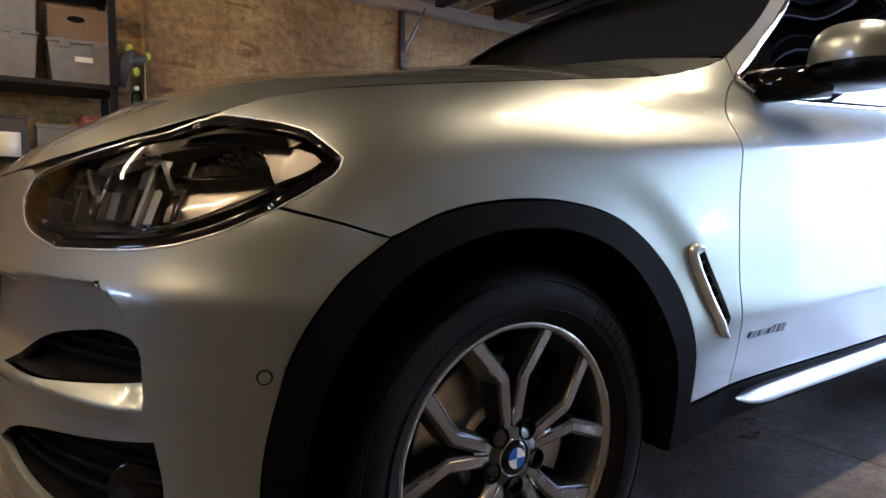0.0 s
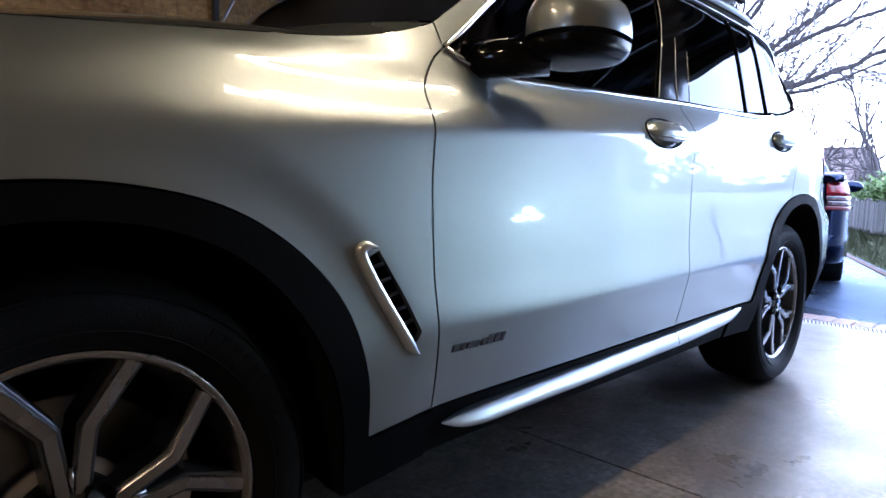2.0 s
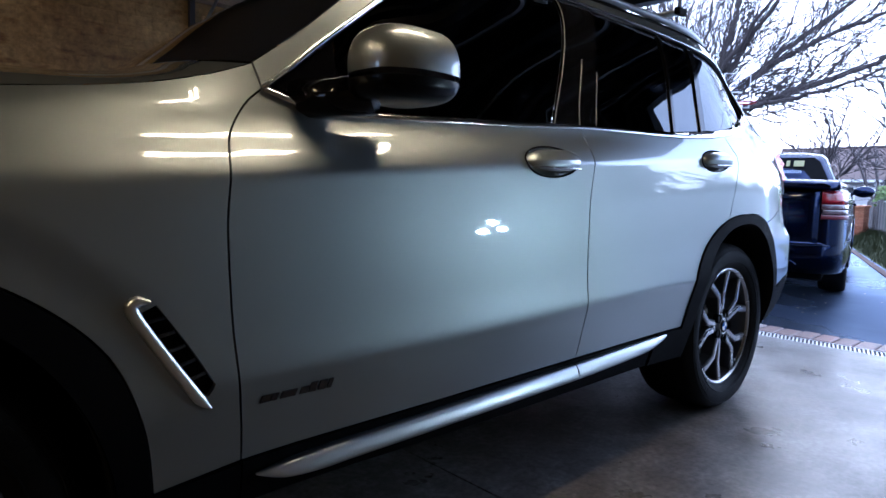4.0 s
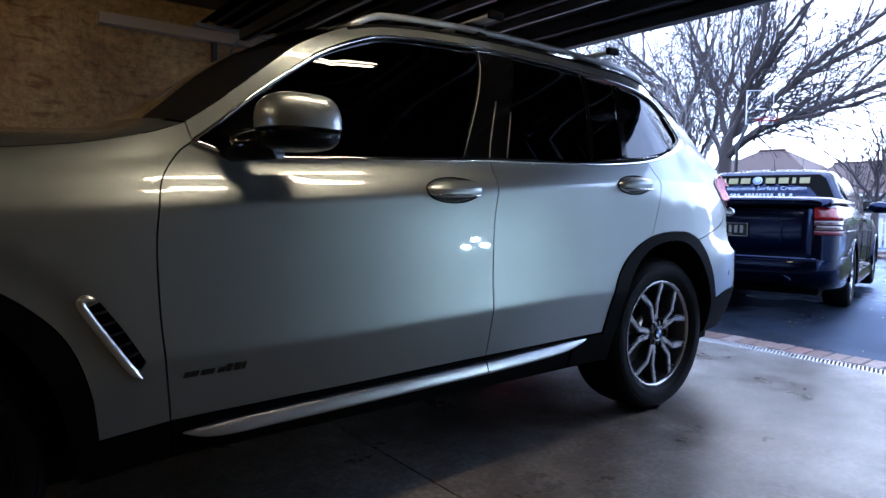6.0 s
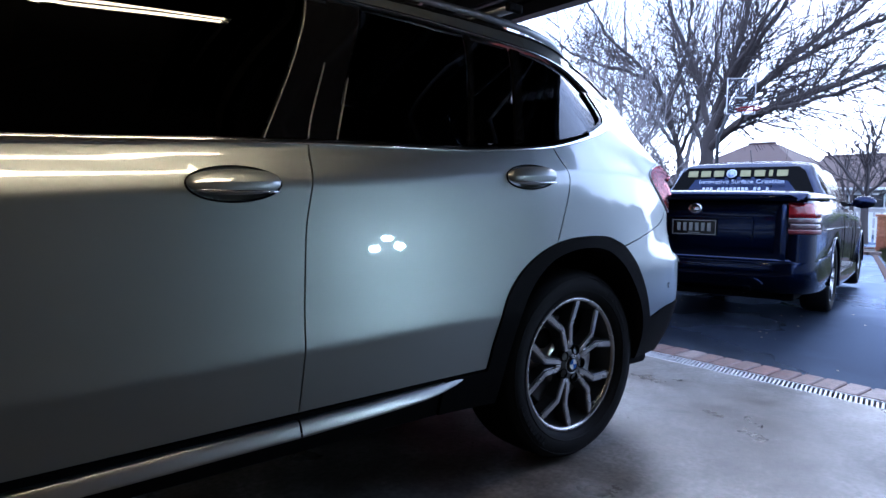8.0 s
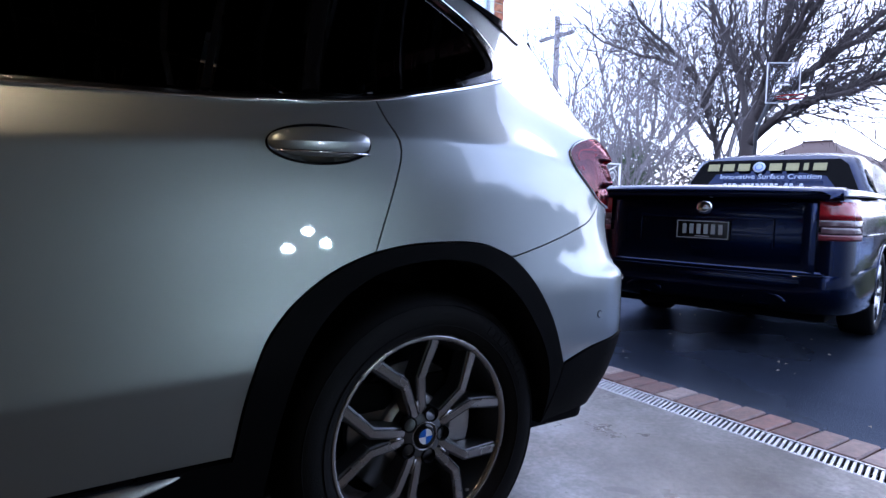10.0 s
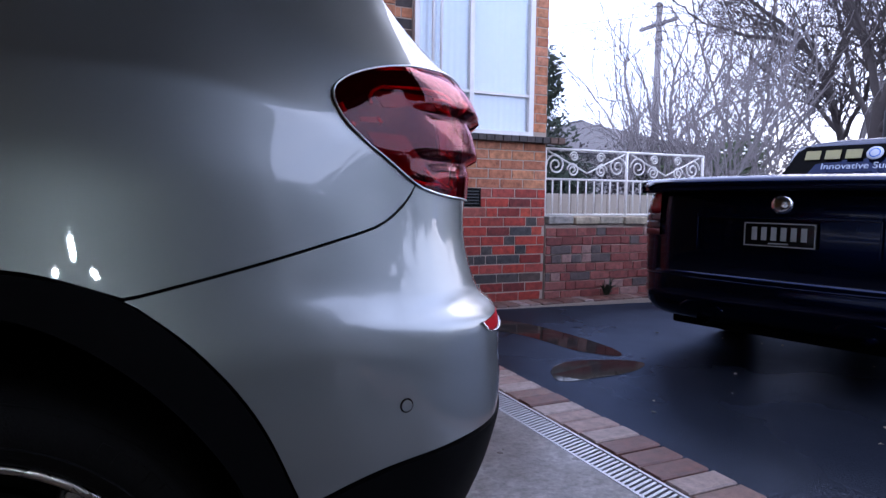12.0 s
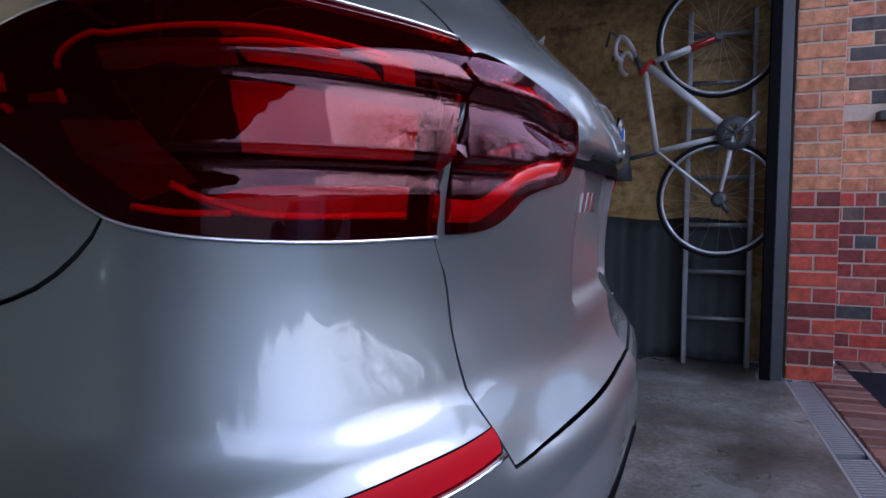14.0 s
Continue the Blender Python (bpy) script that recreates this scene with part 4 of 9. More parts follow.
    panel("brow", ring_of([(-0.83, 0.893), (-0.70, 0.934), (-0.61, 0.947), (-0.53, 0.946), (-0.44, 0.937), (-0.405, 0.926)], [(-0.405, 0.926), (-0.44, 0.916), (-0.55, 0.922), (-0.66, 0.914), (-0.83, 0.880)], [(-0.83, 0.880), (-0.83, 0.893)], step=0.012),
          bezel, lamp, gap=0, out=-0.016, rim=0.02, side=side, step=0.015)
    for k in range(4):
        strip("brow_fin", [(-0.68, 0.930 - 0.004 * k), (-0.55, 0.940 - 0.0055 * k), (-0.43, 0.930 - 0.004 * k)], 0.0016, smoke, lamp, out=-0.0155, side=side, thick=0.002)
    # pale side plate, lower reflector box, dark wedge with facets between them
    panel("side_plate", ring_of([(-0.475, 0.913), (-0.42, 0.917), (-0.385, 0.908)], [(-0.385, 0.908), (-0.375, 0.896), (-0.40, 0.882)], [(-0.40, 0.882), (-0.455, 0.862)], [(-0.455, 0.862), (-0.475, 0.913)], step=0.012), bezel, lamp, gap=0, out=-0.022, rim=0.02, side=side, step=0.012)
    panel("reflector_box", ring_of([(-0.645, 0.866), (-0.56, 0.870), (-0.475, 0.872)], [(-0.475, 0.872), (-0.46, 0.858)], [(-0.46, 0.858), (-0.53, 0.830), (-0.60, 0.806), (-0.645, 0.798)], [(-0.645, 0.798), (-0.645, 0.866)], step=0.012), bezel, lamp, gap=0, out=-0.034, rim=0.02, side=side, step=0.012)
    strip("chrome_shelf", [(-0.645, 0.867), (-0.56, 0.871), (-0.475, 0.873)], 0.004, LIGHT_PLASTIC, lamp, out=-0.028, side=side)
    strip("chrome_shelf", [(-0.64, 0.796), (-0.55, 0.822), (-0.46, 0.856)], 0.005, LIGHT_PLASTIC, lamp, out=-0.020, side=side)
    strip("chrome_shelf", [(-0.97, 0.806), (-0.84, 0.788), (-0.70, 0.790), (-0.63, 0.800)], 0.006, LIGHT_PLASTIC, lamp, out=-0.022, side=side)
    strip("chrome_shelf", [(-0.735, 0.906), (-0.70, 0.898), (-0.672, 0.884)], 0.009, LIGHT_PLASTIC, lamp, out=-0.026, side=side)
    panel("side_ledge", ring_of([(-1.0, 0.838), (-0.955, 0.836), (-0.925, 0.830)], [(-0.925, 0.830), (-0.90, 0.800)], [(-0.90, 0.800), (-0.955, 0.803), (-1.0, 0.838)], step=0.012), smoke, lamp, gap=0, out=-0.022, rim=0.02, side=side, step=0.012)
    # upright plates round the two projectors
    for u0, u1, z0, z1, deep, mat in ((-0.713, -0.704, 0.800, 0.884, -0.020, BRIGHT_SATIN), (-0.700, -0.674, 0.802, 0.882, -0.030, BRIGHT_SATIN), (-0.672, -0.658, 0.795, 0.890, -0.018, GLOSS_BLACK), (-0.655, -0.640, 0.806, 0.866, -0.026, bezel),
                                      (-0.806, -0.798, 0.806, 0.850, -0.024, BRIGHT_SATIN), (-0.796, -0.772, 0.806, 0.846, -0.034, bezel), (-0.755, -0.738, 0.808, 0.850, -0.036, smoke), (-0.868, -0.862, 0.800, 0.852, -0.022, bezel), (-0.90, -0.83, 0.852, 0.857, -0.024, smoke)):
        panel("reflector_plate", [(u0, z0), (u1, z0), (u1, z1), (u0, z1)], mat, lamp, gap=0, out=deep, rim=0.02, side=side, step=0.03)
    for k in range(9):
        for j in range(5):
            c = on_skin(-0.585 + 0.0145 * k + 0.004 * j, 0.882 + 0.0075 * j + 0.001 * k, -0.030, side)
            bm = bmesh.new()
            bmesh.ops.create_icosphere(bm, subdivisions=1, radius=0.0042, matrix=Matrix.Translation(c) @ Matrix.Rotation(0.5, 4, "Y") @ Matrix.Diagonal((1.6, 1, 0.6, 1)))
            part("optic_facet", bm, LIGHT_PLASTIC if (k * 3 + j * 5) % 4 < 2 else smoke, lamp)


def lens_tiers(u, z):
    """Three stepped tiers along the tail lamp; they draw together towards the tip on the tailgate."""
    u = min(u, 2 * U1 - u)
    b1 = float(np.interp(u, [3.87, 4.0, 4.06, 4.15], [1.000, 1.003, 1.018, 1.030]))
    b2 = float(np.interp(u, [3.87, 4.0, 4.15], [1.072, 1.068, 1.047]))
    for low, high, deep in ((0.93, b1, 0.005), (b1, b2, 0.024), (b2, 1.16, 0.024)):
        if low <= z < high:
            f = (z - low) / (high - low)
            if low == 0.93:
                return (-0.002 - 0.0076 * ease((f - 0.65) / 0.35)) * ease((u - 3.47) / 0.09) * ease((4.17 - u) / 0.06)
            return deep * (ease(f / 0.2) - f - 0.4) * ease((u - 3.47) / 0.09) * ease((4.17 - u) / 0.06)
    return 0.0


def tail_lamp(side):
    lamp = tagged(new("tail_lamp"), "wraparound dark red tail lamp")
    lamp.parent = car
    ring = ring_of(TAIL_TOP, TAIL_SPLIT, TAIL_LOW, step=0.008)
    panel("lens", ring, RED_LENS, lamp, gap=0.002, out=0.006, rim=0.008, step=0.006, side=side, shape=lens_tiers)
    # bright tubes stand in for the highlight along the lens rim
    for line in (TAIL_TOP, TAIL_LOW):
        tube("lens_rim_highlight", [on_skin(u, z, 0.0035, side) for u, z in flow(line, 0.01)], 0.0017, BRIGHT_SATIN, lamp, 6)
    panel("housing", ring, RED_DIM, lamp, gap=0.004, out=-0.046, rim=0.0, side=side)
    panel("diffuser", ring_of([(3.60, 1.072), (3.68, 1.070), (3.850, 1.062)], [(3.850, 1.062), (3.846, 1.012)], [(3.846, 1.012), (3.72, 1.010), (3.615, 1.012)], [(3.615, 1.012), (3.60, 1.072)], step=0.02), RED_MID, lamp, gap=0, out=-0.032, rim=0.01, step=0.02, side=side)
    panel("diffuser", ring_of([(3.585, 1.118), (3.70, 1.120), (3.85, 1.113)], [(3.85, 1.113), (3.85, 1.086)], [(3.85, 1.086), (3.70, 1.088), (3.62, 1.090)], [(3.62, 1.090), (3.585, 1.118)], step=0.02), RED_MID, lamp, gap=0, out=-0.036, rim=0.01, step=0.02, side=side)
    for wedge in ([(3.425, 1.040), (3.50, 1.038), (3.565, 0.988), (3.505, 0.972), (3.445, 1.008)], [(3.445, 1.106), (3.52, 1.109), (3.60, 1.110), (3.61, 1.086), (3.46, 1.082)]):
        panel("side_reflector", wedge, RED_SIDE, lamp, gap=0, out=-0.034, rim=0.004, step=0.02, side=side)
    panel("lower_reflector", ring_of([(3.56, 0.972), (3.64, 0.984), (3.845, 0.986)], [(3.845, 0.986), (3.845, 0.953)], [(3.845, 0.953), (3.68, 0.955), (3.60, 0.960), (3.56, 0.972)], step=0.02), RED_LOW, lamp, gap=0, out=-0.034, rim=0.004, step=0.02, side=side)
    for line, r in (([(3.431, 1.081), (3.428, 1.0906), (3.437, 1.1028), (3.457, 1.1115), (3.50, 1.115), (3.568, 1.1185), (3.635, 1.1185), (3.70, 1.116), (3.80, 1.110)], 0.0027),
                    ([(3.376, 1.077), (3.382, 1.064)], 0.004), ([(3.389, 1.0495), (3.396, 1.046)], 0.0032), ([(3.437, 1.061), (3.443, 1.0525)], 0.003),
                    ([(3.59, 1.104), (3.66, 1.107), (3.74, 1.104)], 0.0028), ([(3.541, 0.986), (3.574, 0.9735), (3.630, 0.961), (3.70, 0.958), (3.83, 0.958)], 0.0035), ([(3.503, 0.9675), (3.55, 0.962), (3.60, 0.9615)], 0.003)):
        tube("light_guide", [on_skin(u, z, -0.016 if u < 3.46 else -0.026, side) for u, z in flow(line, 0.006)], r, RED_BAR, lamp, 7)
    panel("tail_bulb", ring_of([(3.408, 1.060), (3.435, 1.062)], [(3.435, 1.062), (3.438, 1.053)], [(3.438, 1.053), (3.408, 1.053)], [(3.408, 1.053), (3.408, 1.060)], step=0.01), RED_MID, lamp, gap=0, out=-0.018, rim=0.003, step=0.01, side=side)


for side in (1, -1):
    door_handle(1.547, 1.022, 0.110, HANDLE_F, side)
    door_handle(2.552, 1.066, 0.108, HANDLE_R, side)
    panel("vent_back", VENT, DARK, car, gap=0, out=-0.025, rim=0.002, step=0.02, side=side)
    for k in range(5):
        f = 0.12 + 0.18 * k
        a, b = (0.437 + 0.095 * f, 0.722 - 0.155 * f), (0.470 + 0.090 * f, 0.728 - 0.150 * f)
        tube("vent_slat", [on_skin(*a, -0.012, side), on_skin(*b, -0.010, side)], 0.0035, RIM_DARK, car, 5)
    bar = flow([(0.452, 0.742), (0.434, 0.744), (0.424, 0.734), (0.438, 0.704), (0.484, 0.630), (0.524, 0.568), (0.540, 0.548), (0.549, 0.540)], 0.006)
    rows = []
    for i, (u, z) in enumerate(bar):
        t = bar[min(len(bar) - 1, i + 1)] - bar[max(0, i - 1)]
        t = t / np.hypot(*t)
        w = 0.0105 * min(1.0, 0.35 + 0.2 * i, 0.3 + 0.2 * (len(bar) - 1 - i))
        rows.append([on_skin(u - t[1] * w * math.cos(a), z + t[0] * w * math.cos(a), -0.004 + 0.017 * max(0.0, math.sin(a)) ** 0.6, side) for a in np.linspace(0, math.pi, 11)])
    grid("vent_trim", rows, BRIGHT_SATIN, car, flip=side > 0)
    panel("intake_back", INTAKE_UP, DARK, car, gap=0, out=-0.05, rim=0.002, side=side)
    panel("intake_back", INTAKE_LOW, DARK, car, gap=0, out=-0.05, rim=0.002, side=side)
    for ring, zs in ((INTAKE_UP, (0.592, 0.615)), (INTAKE_LOW, (0.40, 0.43, 0.462))):
        for z in zs:
            us = [p[0] for p in ring if abs(p[1] - z) < 0.014]
            if len(us) > 1:
                tube("intake_bar", [on_skin(u, z, -0.028, side) for u in np.linspace(min(us) + 0.01, max(us) - 0.01, 8)], 0.005, DARK, car, 6)
        bm = bmesh.new()
        for a, b in zip(ring, ring[1:] + ring[:1]):
            bm.faces.new([bm.verts.new(on_skin(u, z, o, side)) for (u, z), o in ((a, -0.01), (b, -0.01), (b, -0.05), (a, -0.05))])
        part("intake_wall", bm, DARK, car)
    c = on_skin(-0.70, 0.415, -0.03, side)
    lathe("fog_lamp", [(0.0001, -0.014), (0.02, -0.012), (0.034, -0.004), (0.040, -0.008), (0.042, 0.02)], GLOSS_BLACK, car, 24, Matrix.Translation(c) @ pose(0, 0, 0, 0, 0, -40 * side if side > 0 else 220))
    for u, z in ((-0.479, 0.597), (3.452, 0.628)):
        panel("parking_sensor", oval(u, z, 0.0112, 0.0112, 0, 20), GLOSS_BLACK, car, gap=0, out=0.0008, rim=0.002, step=0.01, side=side)
        panel("parking_sensor", oval(u, z, 0.0088, 0.0088, 0, 20), SILVER, car, gap=0, out=0.0022, rim=0.002, step=0.01, side=side)
    side_lamp(side)
    tail_lamp(side)
    panel("reflector", REFLECTOR, material("deep_red_reflector", (0.36, 0.004, 0.010), 0.4, spread=0.1, spec=0.06), car, gap=0.002, out=-0.001, rim=0.012, step=0.015, side=side)
    strip("reflector_trim", [(3.618, 0.733), (3.64, 0.716), (3.70, 0.709), (3.80, 0.711), (3.899, 0.714)], 0.0035, CHROME, car, out=0.001, side=side)
    # silver step trim on the sill, in two lengths
    for u0, u1, top, low in ((0.650, 1.706, [(0.650, 0.374), (0.80, 0.383), (1.2, 0.393), (1.706, 0.405)], [(0.650, 0.371), (0.70, 0.353), (0.78, 0.346), (0.90, 0.347), (1.2, 0.352), (1.706, 0.362)]),
                             (1.712, 2.285, [(1.712, 0.405), (2.0, 0.414), (2.285, 0.424)], [(1.712, 0.362), (1.95, 0.372), (2.13, 0.385), (2.25, 0.408), (2.285, 0.422)])):
        tq, lq = flow(top, 0.02), flow(low, 0.02)
        rows = []
        for u in np.linspace(u0, u1, 70):
            zt, zl = np.interp(u, tq[:, 0], tq[:, 1]), np.interp(u, lq[:, 0], lq[:, 1])
            k = min(1.0, (zt - zl) / 0.035)
            e = on_skin(u, 0.41, 0.004, side)
            rows.append([(e.x, e.y - side * o * k, zt + (zl - zt) * f) for f, o in ((0, -0.012), (0.0, 0.004), (0.08, 0.010), (0.3, 0.015), (0.55, 0.019), (0.8, 0.022), (0.95, 0.022), (1.0, 0.017), (1.0, -0.012))])
        grid("sill_trim", rows, SATIN, car, flip=side < 0)
    # model badge, as plain bars
    for k, (w, h) in enumerate(((0.020, 0.014), (0.014, 0.014), (0.024, 0.014), (0.012, 0.014), (0.018, 0.014), (0.016, 0.020), (0.018, 0.020), (0.010, 0.020))):
        u = 0.648 + 0.0215 * k
        panel("badge_bar", [(u, 0.523), (u + w, 0.523), (u + w + 0.005, 0.523 + h), (u + 0.005, 0.523 + h)], DARK_CHROME, car, gap=0, out=0.003, rim=0.004, step=0.05, side=side)
    # door mirror
    mir = tagged(new("door_mirror"), "silver capped door mirror with black base")
    mir.parent = car
    for name, mat, lo, hi in (("mirror_cap", SILVER, 0.03, 1.5708), ("mirror_base", MIRROR_BLACK, -1.5708, -0.03)):
        rows = []
        for i in range(15):
            el = lo + (hi - lo) * i / 14
            row = []
            for k in range(41):
                az = 2 * math.pi * k / 40
                ca, sa = math.cos(az), math.sin(az)
                ce = max(0.0, math.cos(el)) ** 0.55
                x = math.copysign(abs(ca) ** (0.62 if ca > 0 else 0.85), ca) * ce
                y = math.copysign(abs(sa) ** 0.75, sa) * ce
                zz = math.copysign(abs(math.sin(el)) ** (0.9 if el > 0 else 0.55), el)
                row.append((0.948 + x * (0.100 if x > 0 else 0.125) * (1 if zz > 0 else 0.93 + 0.07 * (1 + zz)) - 0.025 * max(0, zz) * (x < 0) + 0.008 * zz, side * (-1.005 + y * 0.105 + 0.01 * x), 1.162 + zz * (0.100 if zz > 0 else 0.052)))
            rows.append(row)
        grid(name, rows, mat, mir, flip=side < 0)
    slab("mirror_glass", [(side * (-1.005 + 0.058 * math.cos(a)), 1.180 + 0.045 * math.copysign(abs(math.sin(a)) ** 0.7, math.sin(a))) for a in np.linspace(0, 2 * math.pi, 24, endpoint=False)], 0.004, CHROME, mir, "x", 1.030)
    bm = bmesh.new()
    add_tube(bm, [(0.80, side * -0.80, 1.125), (0.85, side * -0.90, 1.128), (0.90, side * -0.96, 1.135)], [0.045, 0.042, 0.045], 12)
    part("mirror_stalk", bm, GLOSS_BLACK, mir)
    # roof rail
    q = np.array(flow(RAIL, 0.01))
    line = []
    for u in np.linspace(1.33, 3.12, 40):
        z = float(np.interp(u, q[:, 0], q[:, 1]))
        rise = 0.034 * min(1, (u - 1.33) / 0.12, (3.12 - u) / 0.15)
        p = wrapped(u, z, 0)
        line.append((p[0], side * (p[1] + 0.035), p[2] + 0.004 + rise))
    tube("roof_rail", line, 0.013, SATIN, car, 10)
    panel("roof_channel", ring_of([p for p in RAIL if 1.2 < p[0] < 3.2], [(3.2, 1.536), (3.2, 1.522)], [(u, z - 0.012) for u, z in RAIL if 1.2 < u < 3.2][::-1], [(1.29, 1.570), (1.29, 1.582)]), CLADDING, car, gap=0, out=0.003, rim=0.002, side=side)
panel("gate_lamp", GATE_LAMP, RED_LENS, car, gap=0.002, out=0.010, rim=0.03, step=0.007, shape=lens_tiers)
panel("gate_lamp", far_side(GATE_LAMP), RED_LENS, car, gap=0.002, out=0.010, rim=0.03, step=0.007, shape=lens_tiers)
for f in (lambda r: r, far_side):
    panel("gate_lamp_housing", f(GATE_LAMP), RED_DIM, car, gap=0.001, out=-0.03, rim=0.0, step=0.02)
    bar = [(3.875, 0.962), (3.94, 0.962), (3.99, 0.982), (4.04, 1.004), (4.14, 1.016)]
    strip("light_guide", bar if f is not far_side else [(2 * U1 - u, z) for u, z in bar], 0.024, RED_BAR, car, out=0.0)
    pl = ring_of([(3.885, 1.035), (3.96, 1.045), (4.03, 1.030)], [(4.03, 1.030), (3.98, 1.008), (3.885, 1.008)], [(3.885, 1.008), (3.885, 1.035)], step=0.012)
    panel("reversing_lamp", f(pl), LIGHT_PLASTIC, car, gap=0, out=0.0, rim=0.004, step=0.02)
# roundel and badge on the tailgate, grille, roof spoiler, plate
c = wrapped(U1, 1.085, 0.004)
mt = Matrix.Translation(c) @ pose(0, 0, 0, 0, 0, 90)
lathe("roundel", [(0.0001, -0.004), (0.024, -0.005), (0.041, -0.004), (0.043, 0.004)], GLOSS_BLACK, car, 32, mt)
for k in range(4):
    pts = [(0, 0)] + [(0.024 * math.cos(a), 0.024 * math.sin(a)) for a in np.linspace(k * math.pi / 2, (k + 1) * math.pi / 2, 7)]
    slab("roundel_quarter", [(c[1] + a, c[2] + b) for a, b in pts], 0.003, (WHITE_ENAMEL, BLUE_ENAMEL)[k % 2], car, "x", c[0] + 0.004)
for k in range(3):
    u = 4.27 + 0.035 * k
    panel("badge_bar", [(u, 0.955), (u + 0.022, 0.955), (u + 0.026, 0.985), (u + 0.004, 0.985)], CHROME, car, gap=0, out=0.003, rim=0.004, step=0.05)
panel("grille", ring_of([(U0 + 0.02, 0.60), (-1.34, 0.60), (-1.26, 0.66), (-1.25, 0.82), (-1.34, 0.845), (U0 + 0.02, 0.845)], [(U0 + 0.02, 0.845), (U0 + 0.02, 0.60)]), GLOSS_BLACK, car, gap=0, out=0.006, rim=0.01)
panel("grille", ring_of([(U0 + 0.02, 0.60), (-1.34, 0.60), (-1.26, 0.66), (-1.25, 0.82), (-1.34, 0.845), (U0 + 0.02, 0.845)], [(U0 + 0.02, 0.845), (U0 + 0.02, 0.60)]), GLOSS_BLACK, car, gap=0, out=0.006, rim=0.01, side=-1)
rows = []
for t in np.linspace(0, 1, 5):
    row = []
    for s in np.linspace(-1, 1, 25):
        y = 0.585 * s * (1 - 0.04 * t)
        x0 = 3.40 - 0.20 * s * s
        row.append((x0 + 0.19 * t - 0.03 * t * abs(s) ** 6, y, 1.556 + 0.022 * (1 - s * s) - 0.022 * t - 0.05 * abs(s) ** 4))
    rows.append(row)
bm_rows = rows + [[(x - 0.004, y, z - 0.03) for x, y, z in rows[-1]]] + [[(x, y, z - 0.035) for x, y, z in rows[0]]]
grid("roof_spoiler", bm_rows, SILVER, car)
# roof bars on feet
for x, z in ((1.965, 1.738), (2.725, 1.712)):
    rack = tagged(new("roof_bar"), "aluminium roof rack bar on black feet")
    rack.parent = car
    bm = bmesh.new()
    rows = []
    for y in (-0.66, -0.655, 0.655, 0.66):
        k = 0.6 if abs(y) > 0.657 else 1
        rows.append([bm.verts.new((x + 0.034 * k * math.cos(a), y, z + 0.011 * k * math.sin(a))) for a in np.linspace(0, 2 * math.pi, 16, endpoint=False)])
    for a, b in zip(rows, rows[1:]):
        for k in range(16):
            bm.faces.new((a[k], a[(k + 1) % 16], b[(k + 1) % 16], b[k])).smooth = True
    bm.faces.new(rows[0][::-1])
    bm.faces.new(rows[-1])
    part("bar", bm, STEEL, rack)
    for side in (-1, 1):
        bm = bmesh.new()
        add_box(bm, (x - 0.045, side * 0.50 - 0.05, z - 0.075), (x + 0.045, side * 0.50 + 0.05, z - 0.006), 0.012)
        add_box(bm, (x - 0.03, side * 0.56 - 0.02, z - 0.10), (x + 0.03, side * 0.56 + 0.02, z - 0.04), 0.01)
        part("foot", bm, CLADDING, rack)
        bm = bmesh.new()
        add_box(bm, (x - 0.038, side * 0.66 - 0.012, z - 0.016), (x + 0.038, side * 0.66 + 0.012, z + 0.016), 0.008)
        part("end_cap", bm, CLADDING, rack)
# seats and steering wheel, seen darkly through the panes
SEAT = material("dark_leather", (0.02, 0.019, 0.018), 0.5, spread=0.2)
for x, y in ((1.25, -0.38), (1.25, 0.38), (2.15, -0.40), (2.15, 0.40)):
    s = tagged(new("seat"), "dark leather seat")
    s.parent = car
    box("cushion", (x - 0.1, y - 0.24, 0.50), (x + 0.42, y + 0.24, 0.70), SEAT, s, 0.05)
    box("backrest", (x + 0.36, y - 0.24, 0.60), (x + 0.52, y + 0.24, 1.22), SEAT, s, 0.05, m=Matrix.Translation((x + 0.4, 0, 0.6)) @ Matrix.Rotation(0.25, 4, "Y") @ Matrix.Translation((-x - 0.4, 0, -0.6)))
    box("headrest", (x + 0.56, y - 0.12, 1.24), (x + 0.66, y + 0.12, 1.42), SEAT, s, 0.04)
box("dashboard", (0.45, -0.74, 0.75), (0.98, 0.74, 1.06), SEAT, car, 0.08)

